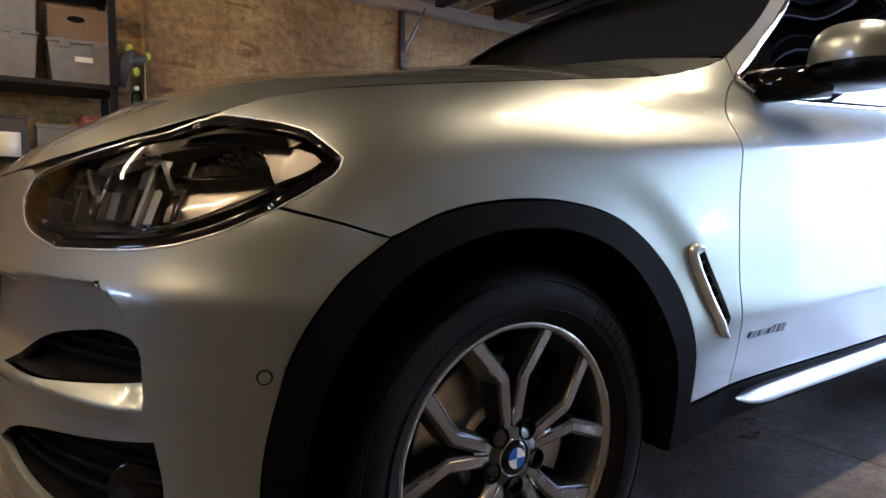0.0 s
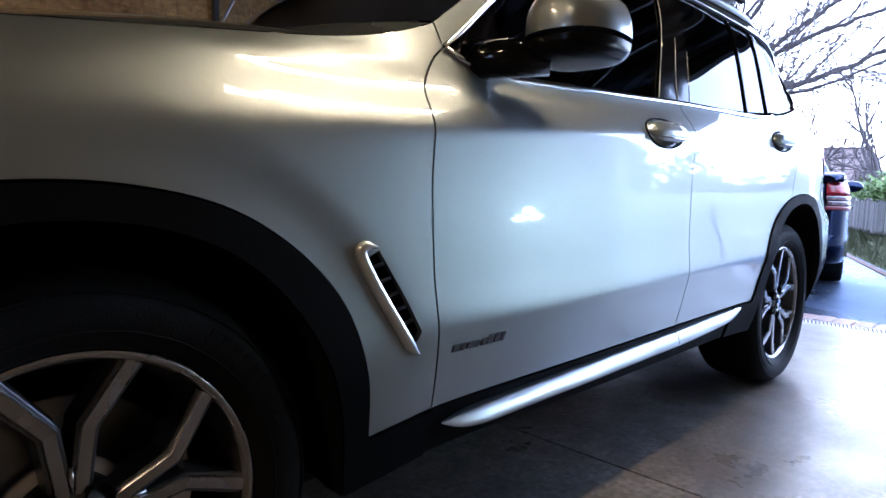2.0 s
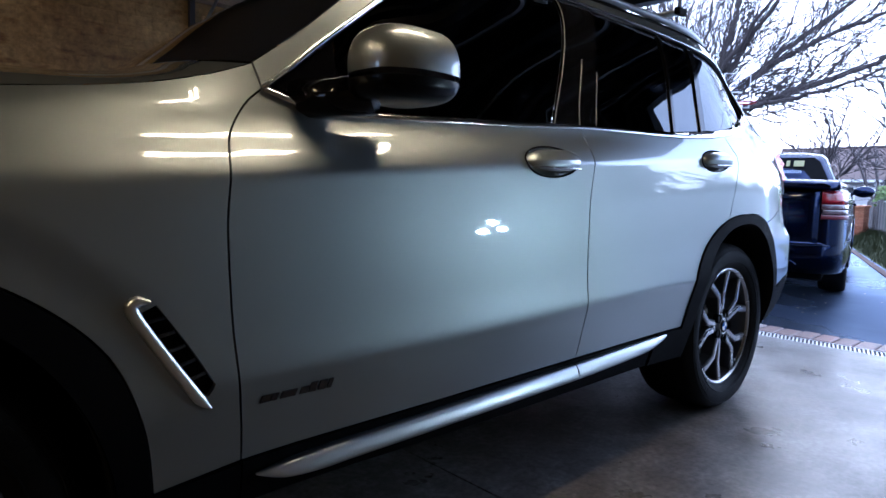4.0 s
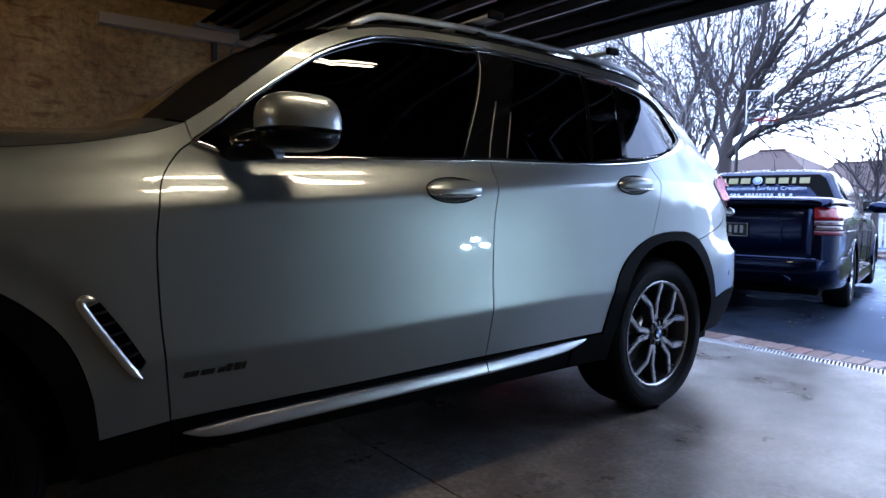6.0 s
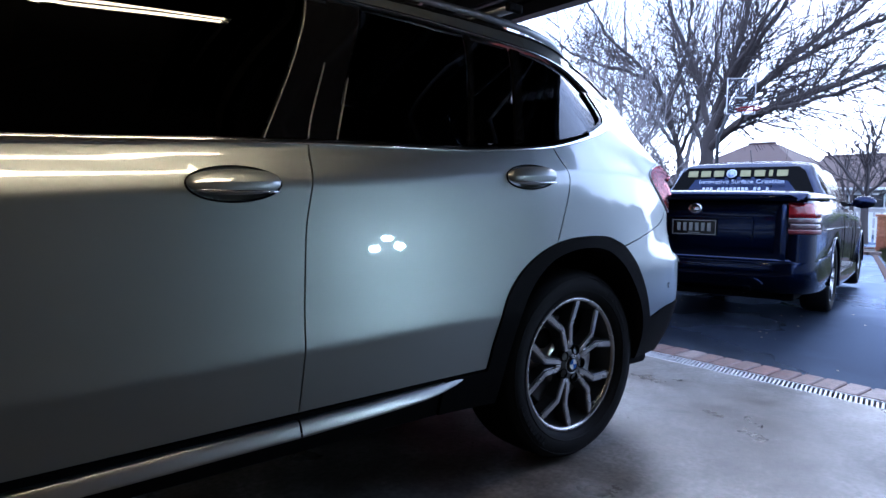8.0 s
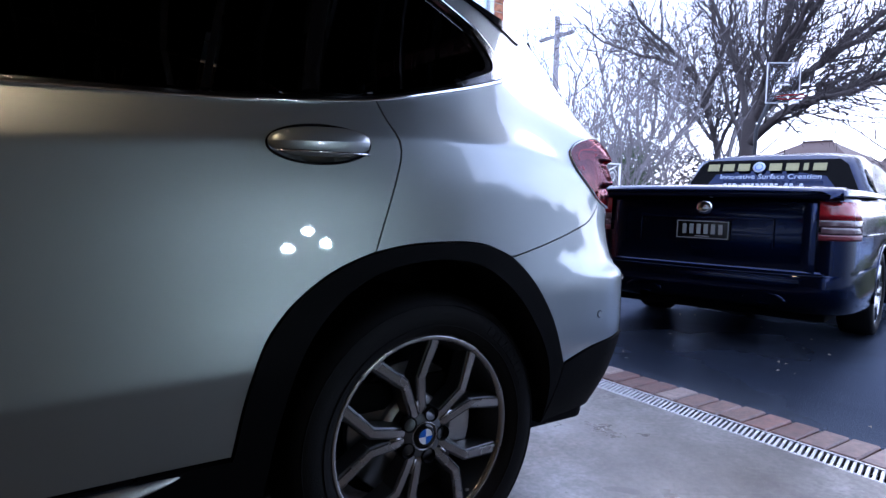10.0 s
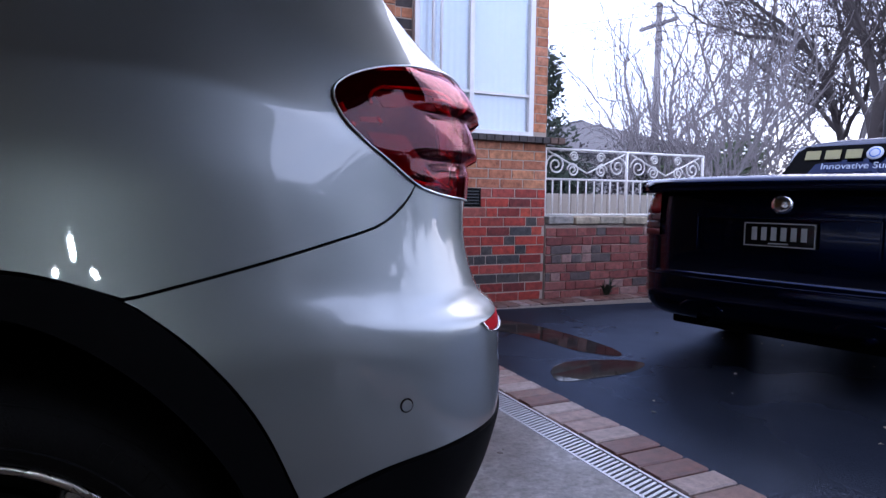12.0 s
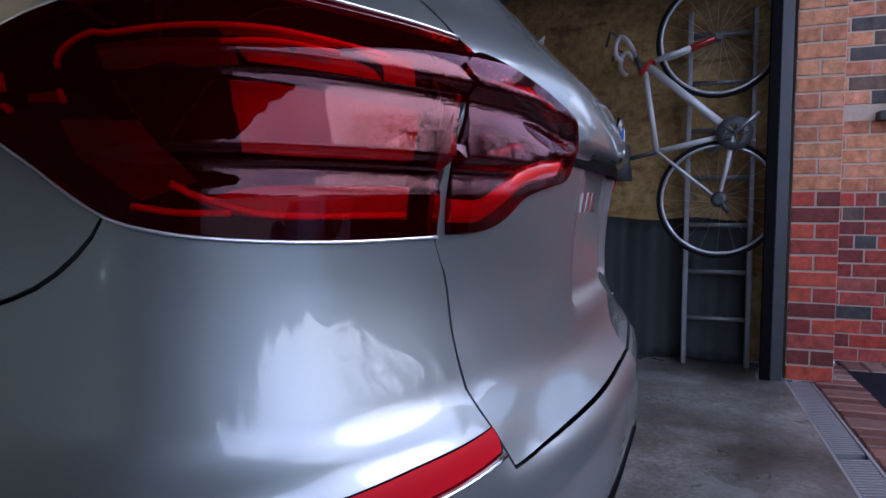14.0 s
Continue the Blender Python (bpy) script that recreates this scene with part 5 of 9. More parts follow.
# wheels: built once, then copied
def build_wheel(turn):
    w = tagged(new("wheel"), "alloy wheel with five forked spokes")
    tyre = [(0.256, 0.004), (0.258, -0.006), (0.264, -0.014), (0.275, -0.021), (0.292, -0.027), (0.31, -0.029), (0.33, -0.026), (0.345, -0.017), (0.355, -0.004), (0.361, 0.012), (0.364, 0.05), (0.365, 0.108), (0.364, 0.166), (0.361, 0.20),
            (0.352, 0.226), (0.33, 0.245), (0.29, 0.245), (0.255, 0.225)]
    lathe("tyre", tyre, RUBBER, w, 96)
    for k in range(2):
        r = (0.285, 0.336)[k]
        y = (-0.0265, -0.0245)[k]
        lathe("sidewall_rib", [(r - 0.0015, y + 0.001), (r - 0.001, y - 0.0018), (r + 0.001, y - 0.0018), (r + 0.0015, y + 0.001)], RUBBER, w, 72)
    # raised lettering on the sidewall, as plain bars
    for i in range(9):
        for a0 in (math.radians(20), math.radians(200)):
            m = Matrix.Rotation(-a0 - i * 0.075, 4, "Y") @ Matrix.Translation((0.311, -0.0285, 0))
            bm = bmesh.new()
            add_box(bm, (-0.011, -0.0012, -0.007), (0.011, 0.002, 0.007), 0, m)
            part("sidewall_mark", bm, RUBBER, w)
    lathe("rim_lip", [(0.2575, 0.006), (0.2585, -0.004), (0.254, -0.008), (0.246, -0.006), (0.242, 0.004)], RIM, w, 96)
    lathe("rim_barrel", [(0.2425, 0.003), (0.238, 0.016), (0.231, 0.035), (0.226, 0.12), (0.235, 0.20), (0.255, 0.225)], RIM_DARK, w, 96)
    lathe("hub_flange", [(0.03, 0.002), (0.052, 0.004), (0.068, 0.016), (0.074, 0.05), (0.05, 0.10)], RIM_DARK, w, 40)
    lathe("centre_cap", [(0.0001, -0.0035), (0.018, -0.004), (0.031, -0.002), (0.034, 0.006)], GLOSS_BLACK, w, 32)
    lathe("cap_ring", [(0.0335, 0.006), (0.0345, -0.0015), (0.0365, -0.001), (0.037, 0.008)], RIM, w, 32)
    for k in range(4):
        pts = [(0, 0)] + [(0.0195 * math.cos(a), 0.0195 * math.sin(a)) for a in np.linspace(k * math.pi / 2, (k + 1) * math.pi / 2, 6)]
        slab("cap_quarter", pts, -0.0015, (WHITE_ENAMEL, BLUE_ENAMEL)[k % 2], w, "y", -0.0042)
    for k in range(5):
        root = math.radians(turn + 72 * k)
        for s in (1, -1):
            line = [(0.040, root + s * 0.26), (0.075, root + s * 0.175), (0.152, root + s * 0.158), (0.2435, root + s * 0.365)]
            depth = [0.010, 0.004, -0.002, 0.001]
            wide = [0.030, 0.023, 0.024, 0.027]
            for name, mat, grow, top, low in (("spoke", RIM_DARK, 1.25, 0.004, 0.055), ("spoke_face", RIM, 0.80, 0.0, 0.0045)):
                bm = bmesh.new()
                rows = []
                for i, (r, a) in enumerate(line):
                    p = Vector((r * math.cos(a), 0, r * math.sin(a)))
                    q0, q1 = line[max(0, i - 1)], line[min(len(line) - 1, i + 1)]
                    t = Vector((q1[0] * math.cos(q1[1]) - q0[0] * math.cos(q0[1]), 0, q1[0] * math.sin(q1[1]) - q0[0] * math.sin(q0[1]))).normalized()
                    nrm = Vector((-t.z, 0, t.x))
                    hw = wide[i] * grow / 2
                    y = depth[i]
                    rows.append([bm.verts.new(p + nrm * b * hw + Vector((0, y + d, 0))) for b, d in ((-1.15, low), (-1, top + 0.002), (-0.85, top), (0.85, top), (1, top + 0.002), (1.15, low))])
                for a, b in zip(rows, rows[1:]):
                    for j in range(5):
                        bm.faces.new((a[j], a[j + 1], b[j + 1], b[j]))
                bm.faces.new(rows[0])
                bm.faces.new(rows[-1])
                bmesh.ops.recalc_face_normals(bm, faces=bm.faces)
                part(name, bm, mat, w)
        fin = [(0.062, root), (0.098, root)]
        tube("spoke_fin", [(r * math.cos(a), 0.006, r * math.sin(a)) for r, a in fin], 0.004, RIM, w, 6)
        mid = root + math.radians(36)
        lathe("bolt_recess", [(0.0001, 0.016), (0.014, 0.016), (0.0175, -0.001), (0.0195, -0.001), (0.0205, 0.02)], DARK, w, 20, Matrix.Translation((0.056 * math.cos(mid), 0.0, 0.056 * math.sin(mid))))
    lathe("brake_disc", [(0.060, 0.050), (0.092, 0.052), (0.096, 0.060), (0.097, 0.080), (0.172, 0.082), (0.174, 0.086), (0.174, 0.106), (0.06, 0.110)], BRAKE, w, 64)
    lathe("disc_edge", [(0.1745, 0.086), (0.1765, 0.090), (0.1765, 0.102), (0.1745, 0.106)], RIM_DARK, w, 48)
    bm = bmesh.new()
    ring = []
    for y in (0.06, 0.13):
        for i in range(9):
            a = math.radians(-28 + 7 * i)
            for r in (0.115, 0.186):
                ring.append((r * math.cos(a), y, r * math.sin(a)))
    vs = [bm.verts.new(p) for p in ring]
    for i in range(8):
        for o in (0, 18):
            bm.faces.new((vs[o + 2 * i], vs[o + 2 * i + 1], vs[o + 2 * i + 3], vs[o + 2 * i + 2]))
        for j in (0, 1):
            bm.faces.new((vs[2 * i + j], vs[2 * i + j + 2], vs[18 + 2 * i + j + 2], vs[18 + 2 * i + j]))
    bmesh.ops.recalc_face_normals(bm, faces=bm.faces)
    bmesh.ops.bevel(bm, geom=bm.edges[:], offset=0.004, segments=1, affect="EDGES")
    part("brake_caliper", bm, BRAKE, w)
    tube("valve", [(0.232 * math.cos(-0.9), 0.012, 0.232 * math.sin(-0.9)), (0.220 * math.cos(-0.9), -0.004, 0.220 * math.sin(-0.9))], 0.004, STEEL, w, 6)
    lathe("dust_shield", [(0.03, 0.14), (0.20, 0.135), (0.205, 0.15)], DARK, w, 40)
    return w


for turn, m in ((92, pose(0, -0.868, 0.364)), (104, pose(2.864, -0.868, 0.364))):
    wheel = build_wheel(turn)
    wheel.parent = car
    wheel.matrix_basis = m
    twin = copy_thing(wheel, pose(m.translation.x, 0.868, 0.364, 0, 0, 180))

# ---- garage and yard ----
def setting(name, lo, hi, mat, label="", bevel=0.0):
    return tagged(box(name, lo, hi, mat, None, bevel), label, "", "", "structure")


def concrete_floor():
    """Power-floated concrete: brown and grey stains, dark oily patches, polished and dull areas."""
    m = bpy.data.materials.new("stained_concrete")
    m.use_nodes = True
    n, l = m.node_tree.nodes, m.node_tree.links
    b = n["Principled BSDF"]
    co = n.new("ShaderNodeTexCoord")
    def noise_at(scale, detail, rough=0.6):
        t = n.new("ShaderNodeTexNoise")
        t.inputs["Scale"].default_value, t.inputs["Detail"].default_value, t.inputs["Roughness"].default_value = scale, detail, rough
        l.new(co.outputs["Object"], t.inputs["Vector"])
        return t
    def ramp(src, p0, c0, p1, c1):
        r = n.new("ShaderNodeValToRGB")
        r.color_ramp.elements[0].position, r.color_ramp.elements[1].position = p0, p1
        r.color_ramp.elements[0].color, r.color_ramp.elements[1].color = (*c0, 1), (*c1, 1)
        l.new(src, r.inputs["Fac"])
        return r
    def mixed(kind, fac, a, b_):
        x = n.new("ShaderNodeMix")
        x.data_type, x.blend_type = "RGBA", kind
        if isinstance(fac, float):
            x.inputs[0].default_value = fac
        else:
            l.new(fac, x.inputs[0])
        l.new(a, x.inputs[6])
        l.new(b_, x.inputs[7])
        return x.outputs[2]
    base = ramp(noise_at(0.9, 7).outputs["Fac"], 0.36, (0.060, 0.052, 0.045), 0.66, (0.250, 0.244, 0.237))
    brown = ramp(noise_at(1.7, 9, 0.7).outputs["Fac"], 0.43, (1, 1, 1), 0.66, (0.46, 0.34, 0.26))
    grain = ramp(noise_at(45, 5).outputs["Fac"], 0.3, (0.48, 0.48, 0.48), 0.7, (1.35, 1.35, 1.35))
    scuff = ramp(noise_at(8, 9, 0.75).outputs["Fac"], 0.40, (0.55, 0.53, 0.51), 0.60, (1.12, 1.12, 1.12))
    drops = ramp(noise_at(6, 3, 0.4).outputs["Fac"], 0.66, (1, 1, 1), 0.74, (0.6, 0.57, 0.55))
    c = mixed("MULTIPLY", 0.8, base.outputs[0], brown.outputs[0])
    c = mixed("MULTIPLY", 1.0, c, grain.outputs[0])
    c = mixed("MULTIPLY", 0.8, c, scuff.outputs[0])
    c = mixed("MULTIPLY", 0.9, c, drops.outputs[0])
    # two old spills on the slab
    for at, turn, size, dark in (((3.68, -0.83, 0), -0.72, (0.125, 0.05, 1), (0.30, 0.28, 0.27)), ((4.17, -1.09, 0), -0.6, (0.17, 0.07, 1), (0.66, 0.62, 0.60))):
        mp, ln, ad = n.new("ShaderNodeMapping"), n.new("ShaderNodeVectorMath"), n.new("ShaderNodeMath")
        mp.vector_type, ln.operation, ad.operation = "TEXTURE", "LENGTH", "ADD"
        mp.inputs["Location"].default_value, mp.inputs["Rotation"].default_value, mp.inputs["Scale"].default_value = at, (0, 0, turn), size
        l.new(co.outputs["Object"], mp.inputs["Vector"])
        l.new(mp.outputs[0], ln.inputs[0])
        l.new(ln.outputs["Value"], ad.inputs[0])
        l.new(noise_at(9, 6).outputs["Fac"], ad.inputs[1])
        c = mixed("MULTIPLY", 0.9, c, ramp(ad.outputs[0], 0.98 if dark[0] < 0.5 else 0.7, dark, 1.0, (1, 1, 1)).outputs[0])
    l.new(c, b.inputs["Base Color"])
    ro = ramp(noise_at(2.3, 6).outputs["Fac"], 0.35, (0.26, 0.26, 0.26), 0.7, (0.52, 0.52, 0.52))
    l.new(ro.outputs[0], b.inputs["Roughness"])
    bp = n.new("ShaderNodeBump")
    bp.inputs["Strength"].default_value, bp.inputs["Distance"].default_value = 0.35, 0.004
    l.new(noise_at(38, 8).outputs["Fac"], bp.inputs["Height"])
    l.new(bp.outputs["Normal"], b.inputs["Normal"])
    return m


def wet_asphalt():
    """Dark damp asphalt: stone grain, drying patches that shine less."""
    m = bpy.data.materials.new("damp_asphalt")
    m.use_nodes = True
    n, l = m.node_tree.nodes, m.node_tree.links
    n.remove(n["Principled BSDF"])
    co = n.new("ShaderNodeTexCoord")
    vo, big, fine = n.new("ShaderNodeTexVoronoi"), n.new("ShaderNodeTexNoise"), n.new("ShaderNodeTexNoise")
    vo.inputs["Scale"].default_value = 120
    big.inputs["Scale"].default_value, big.inputs["Detail"].default_value = 0.5, 7
    fine.inputs["Scale"].default_value, fine.inputs["Detail"].default_value = 160, 3
    for t in (vo, big, fine):
        l.new(co.outputs["Object"], t.inputs["Vector"])
    r = n.new("ShaderNodeValToRGB")
    r.color_ramp.elements[0].color, r.color_ramp.elements[1].color = (0.0012, 0.0015, 0.0024, 1), (0.016, 0.019, 0.027, 1)
    l.new(fine.outputs["Fac"], r.inputs["Fac"])
    bp = n.new("ShaderNodeBump")
    bp.inputs["Strength"].default_value, bp.inputs["Distance"].default_value = 0.5, 0.004
    l.new(vo.outputs["Distance"], bp.inputs["Height"])
    # stones break the wet film: the gloss never reaches a full mirror
    base, film, mix = n.new("ShaderNodeBsdfDiffuse"), n.new("ShaderNodeBsdfGlossy"), n.new("ShaderNodeMixShader")
    l.new(r.outputs[0], base.inputs["Color"])
    film.inputs["Color"].default_value = (0.34, 0.43, 0.62, 1)
    mr = n.new("ShaderNodeMapRange")
    mr.inputs["From Min"].default_value, mr.inputs["From Max"].default_value = 0.35, 0.65
    mr.inputs["To Min"].default_value, mr.inputs["To Max"].default_value = 0.16, 0.40
    l.new(big.outputs["Fac"], mr.inputs["Value"])
    l.new(mr.outputs[0], film.inputs["Roughness"])
    fr, wet, mul = n.new("ShaderNodeFresnel"), n.new("ShaderNodeMapRange"), n.new("ShaderNodeMath")
    fr.inputs["IOR"].default_value = 1.30
    wet.inputs["From Min"].default_value, wet.inputs["From Max"].default_value = 0.38, 0.62
    wet.inputs["To Min"].default_value, wet.inputs["To Max"].default_value = 0.85, 0.45
    l.new(big.outputs["Fac"], wet.inputs["Value"])
    mul.operation = "MULTIPLY"
    l.new(fr.outputs[0], mul.inputs[0])
    l.new(wet.outputs[0], mul.inputs[1])
    l.new(mul.outputs[0], mix.inputs[0])
    for sh in (base, film):
        l.new(bp.outputs["Normal"], sh.inputs["Normal"])
    l.new(base.outputs[0], mix.inputs[1])
    l.new(film.outputs[0], mix.inputs[2])
    l.new(mix.outputs[0], n["Material Output"].inputs["Surface"])
    return m


def brick_skin(name, shades, rough=0.8, stain=False):
    """Fired clay: each brick its own shade, with speckle and pitted relief."""
    m = bpy.data.materials.new(name)
    m.use_nodes = True
    n, l = m.node_tree.nodes, m.node_tree.links
    b = n["Principled BSDF"]
    inf = n.new("ShaderNodeObjectInfo")
    isl = n.new("ShaderNodeNewGeometry")
    add, fr = n.new("ShaderNodeMath"), n.new("ShaderNodeMath")
    add.operation, fr.operation = "ADD", "FRACT"
    l.new(inf.outputs["Random"], add.inputs[0])
    l.new(isl.outputs["Random Per Island"], add.inputs[1])
    l.new(add.outputs[0], fr.inputs[0])
    r = n.new("ShaderNodeValToRGB")
    r.color_ramp.interpolation = "CONSTANT"
    e = r.color_ramp.elements
    e[0].position, e[0].color = 0.0, (*shades[0], 1)
    e[1].position, e[1].color = 1.0 / len(shades), (*shades[1], 1)
    for i, s in enumerate(shades[2:], 2):
        x = e.new(i / len(shades))
        x.color = (*s, 1)
    l.new(fr.outputs[0], r.inputs["Fac"])
    no = n.new("ShaderNodeTexNoise")
    no.inputs["Scale"].default_value, no.inputs["Detail"].default_value, no.inputs["Roughness"].default_value = 19, 9, 0.68
    l.new(isl.outputs["Position"], no.inputs["Vector"])
    mx, mp = n.new("ShaderNodeMix"), n.new("ShaderNodeMapRange")
    mx.data_type, mx.blend_type = "RGBA", "MULTIPLY"
    mx.inputs[0].default_value = 1
    mp.inputs["From Min"].default_value, mp.inputs["From Max"].default_value = 0.25, 0.75
    mp.inputs["To Min"].default_value, mp.inputs["To Max"].default_value = 0.35, 1.55
    l.new(no.outputs["Fac"], mp.inputs["Value"])
    l.new(r.outputs[0], mx.inputs[6])
    l.new(mp.outputs[0], mx.inputs[7])
    tone = mx.outputs[2]
    if stain:
        # broad tobacco-brown discolouring and smears along the courses
        for scale, size, lo, hi, dark in (((1, 1, 1), 1.1, 0.40, 0.66, (0.50, 0.40, 0.32)), ((4.5, 1, 15), 1.0, 0.57, 0.66, (0.60, 0.50, 0.42)), ((2, 1, 6), 0.8, 0.60, 0.72, (1.25, 1.2, 1.15))):
            vm, st, cr, mm = n.new("ShaderNodeMapping"), n.new("ShaderNodeTexNoise"), n.new("ShaderNodeValToRGB"), n.new("ShaderNodeMix")
            vm.inputs["Scale"].default_value = scale
            st.inputs["Scale"].default_value, st.inputs["Detail"].default_value = size, 5
            cr.color_ramp.elements[0].position, cr.color_ramp.elements[1].position = lo, hi
            cr.color_ramp.elements[0].color, cr.color_ramp.elements[1].color = (1, 1, 1, 1), (*dark, 1)
            mm.data_type, mm.blend_type = "RGBA", "MULTIPLY"
            mm.inputs[0].default_value = 1
            l.new(isl.outputs["Position"], vm.inputs["Vector"])
            l.new(vm.outputs[0], st.inputs["Vector"])
            l.new(st.outputs["Fac"], cr.inputs["Fac"])
            l.new(tone, mm.inputs[6])
            l.new(cr.outputs[0], mm.inputs[7])
            tone = mm.outputs[2]
    l.new(tone, b.inputs["Base Color"])
    b.inputs["Roughness"].default_value = rough
    bp = n.new("ShaderNodeBump")
    bp.inputs["Strength"].default_value, bp.inputs["Distance"].default_value = 0.5, 0.004
    l.new(no.outputs["Fac"], bp.inputs["Height"])
    l.new(bp.outputs["Normal"], b.inputs["Normal"])
    return m


FLOOR = concrete_floor()
TARMAC = wet_asphalt()
RED_BRICKS = brick_skin("red_bricks", [(0.36, 0.042, 0.024), (0.42, 0.062, 0.032), (0.20, 0.024, 0.018), (0.33, 0.055, 0.040), (0.32, 0.038, 0.024), (0.28, 0.068, 0.048), (0.14, 0.022, 0.018), (0.26, 0.038, 0.026)])
ORANGE_BRICKS = brick_skin("orange_bricks", [(0.44, 0.17, 0.08), (0.48, 0.20, 0.098), (0.39, 0.14, 0.07), (0.46, 0.19, 0.105), (0.37, 0.13, 0.068)])
DARK_BRICKS = brick_skin("manganese_bricks", [(0.060, 0.048, 0.044), (0.09, 0.058, 0.046), (0.045, 0.038, 0.036), (0.12, 0.072, 0.054), (0.052, 0.046, 0.046)])
CREAM_BRICKS = brick_skin("cream_bricks", [(0.42, 0.284, 0.112), (0.40, 0.267, 0.105), (0.44, 0.296, 0.119), (0.39, 0.258, 0.10), (0.414, 0.275, 0.108)], stain=True)
PAVERS = brick_skin("paving_bricks", [(0.15, 0.060, 0.045), (0.20, 0.125, 0.105), (0.09, 0.030, 0.022), (0.25, 0.19, 0.17), (0.13, 0.065, 0.05), (0.21, 0.15, 0.13)], 0.5)
WEATHERED = brick_skin("weathered_bricks", [(0.25, 0.085, 0.07), (0.22, 0.060, 0.050), (0.31, 0.18, 0.155), (0.17, 0.045, 0.038), (0.10, 0.075, 0.07), (0.26, 0.080, 0.065), (0.20, 0.05, 0.042)])
CAP_STONES = brick_skin("capping_stones", [(0.30, 0.26, 0.20), (0.34, 0.28, 0.20), (0.26, 0.24, 0.21)])
CREAM_MORTAR = brick_skin("cream_mortar", [(0.40, 0.27, 0.108), (0.42, 0.284, 0.112)], 0.9, stain=True)
TIMBER = material("pale_timber", (0.48, 0.40, 0.30), 0.7, spread=0.25, scale=4, fine=60)
DARK_STEEL = material("dark_painted_steel", (0.05, 0.052, 0.056), 0.5, 0.3, spread=0.2, scale=10)
SHEET = material("grey_sheet_metal", (0.09, 0.093, 0.10), 0.45, 0.6, spread=0.2, scale=3)
WHITE_PAINT = material("white_gloss_paint", (0.72, 0.71, 0.68), 0.4, spread=0.12, scale=8)
DARK_WALL = material("dark_block", (0.14, 0.12, 0.10), 0.85, spread=0.2, scale=3, bump=0.2, bump_scale=60)
PALE_WALL = material("pale_painted_block", (0.50, 0.53, 0.52), 0.8, spread=0.12, scale=3, bump=0.2, bump_scale=60)
OCHRE_PAINT = material("ochre_painted_conduit", (0.35, 0.22, 0.08), 0.5, spread=0.1)

# floor in two pours with a joint, and the driveway sheet that reaches the horizon, falling gently away
for lo, hi in ((-3.3, 1.4965), (1.5035, 4.50)):
    setting("floor", (lo, -3.3, -0.2), (hi, 3.0, 0.0), FLOOR, "stained grey concrete garage floor with a joint", 0.003)
setting("floor_bed", (-3.4, -3.5, -0.25), (4.50, 3.2, -0.05), DARK, "dark bed under the floor joint")


def fall(x):
    return -0.004 - 0.022 * max(0.0, min(x, 30) - 5.2)


xs = [4.86, 5.2, 6, 8, 11, 15, 20, 25, 30, 45, 80, 200, 900]
ys = [-600, -150, -60, -30, -15, -8, -4, 0, 4, 8, 15, 30, 60, 150, 600]
grid_ob = grid("ground", [[(x, y, fall(x)) for y in ys] for x in xs], TARMAC, None, flip=True)
tagged(grid_ob, "damp black asphalt driveway running down to the street", "ground", "", "structure")
rest = grid("ground", [[(x, y, -0.27) for y in ys] for x in (-900, -200, -50, -10, 4.9)], TARMAC, None, flip=True)
tagged(rest, "dark ground round the garage", "ground", "", "structure")

# walls and roof of the garage
wall_n = setting("wall_north", (-3.3, 3.0033, 0), (4.44, 3.2, 2.62), CREAM_MORTAR, "cream face brick side wall of the garage")
setting("wall_south", (-3.3, -3.5, 0), (4.44, -3.3, 2.62), DARK_WALL, "dark side wall of the garage")
for lo, hi in (((-3.5, -3.5, 0), (-3.3, -0.80, 2.62)), ((-3.5, 0.0, 0), (-3.3, 3.2, 2.62)), ((-3.5, -0.80, 0), (-3.3, 0.0, 1.0)), ((-3.5, -0.80, 1.5), (-3.3, 0.0, 2.62))):
    setting("wall_west", lo, hi, DARK_WALL, "dark brick end wall of the garage with a window")
setting("wall_east", (4.30, -3.3, 0), (4.50, -2.68, 2.62), PALE_WALL, "brick return beside the garage opening")
# unseen wall, added to cut the low sky that reaches the car's flank
setting("sky_screen_wall", (4.52, -3.75, -0.4), (16.0, -3.55, 1.0), PALE_WALL, "pale wall out of view, added to block low sky")
setting("ceiling", (-3.5, -3.5, 2.62), (4.60, 3.2, 2.72), DARK_STEEL, "dark metal ceiling of the garage")
setting("lintel", (4.38, -2.68, 2.40), (4.50, 2.62, 2.62), DARK_STEEL, "dark steel lintel over the garage opening")
setting("wall_plate", (1.15, 2.90, 2.335), (4.38, 3.008, 2.42), TIMBER, "pale timber plate along the wall top", 0.004)

# the tilting door, open under the ceiling
door = thing("tilt_door", "dark steel tilt-up garage door, open flat under the ceiling", "door")
bm = bmesh.new()
prof = []
x = 1.80
while x < 4.40:
    prof += [(x, 2.385), (x + 0.05, 2.385), (x + 0.065, 2.405), (x + 0.115, 2.405)]
    x += 0.13
rows = [[bm.verts.new((a, y, z)) for a, z in prof] for y in (-2.30, 2.60)]
for i in range(len(prof) - 1):
    bm.faces.new((rows[0][i], rows[0][i + 1], rows[1][i + 1], rows[1][i]))
bmesh.ops.solidify(bm, geom=bm.faces[:], thickness=0.002)
part("sheet", bm, SHEET, door)
for x in (2.12, 2.72, 3.32, 3.90):
    bm = bmesh.new()
    add_box(bm, (x, -2.30, 2.300), (x + 0.045, 2.60, 2.383), 0.003)
    add_box(bm, (x, -2.30, 2.300), (x + 0.075, 2.60, 2.308), 0.002)
    part("rib", bm, DARK_STEEL, door)
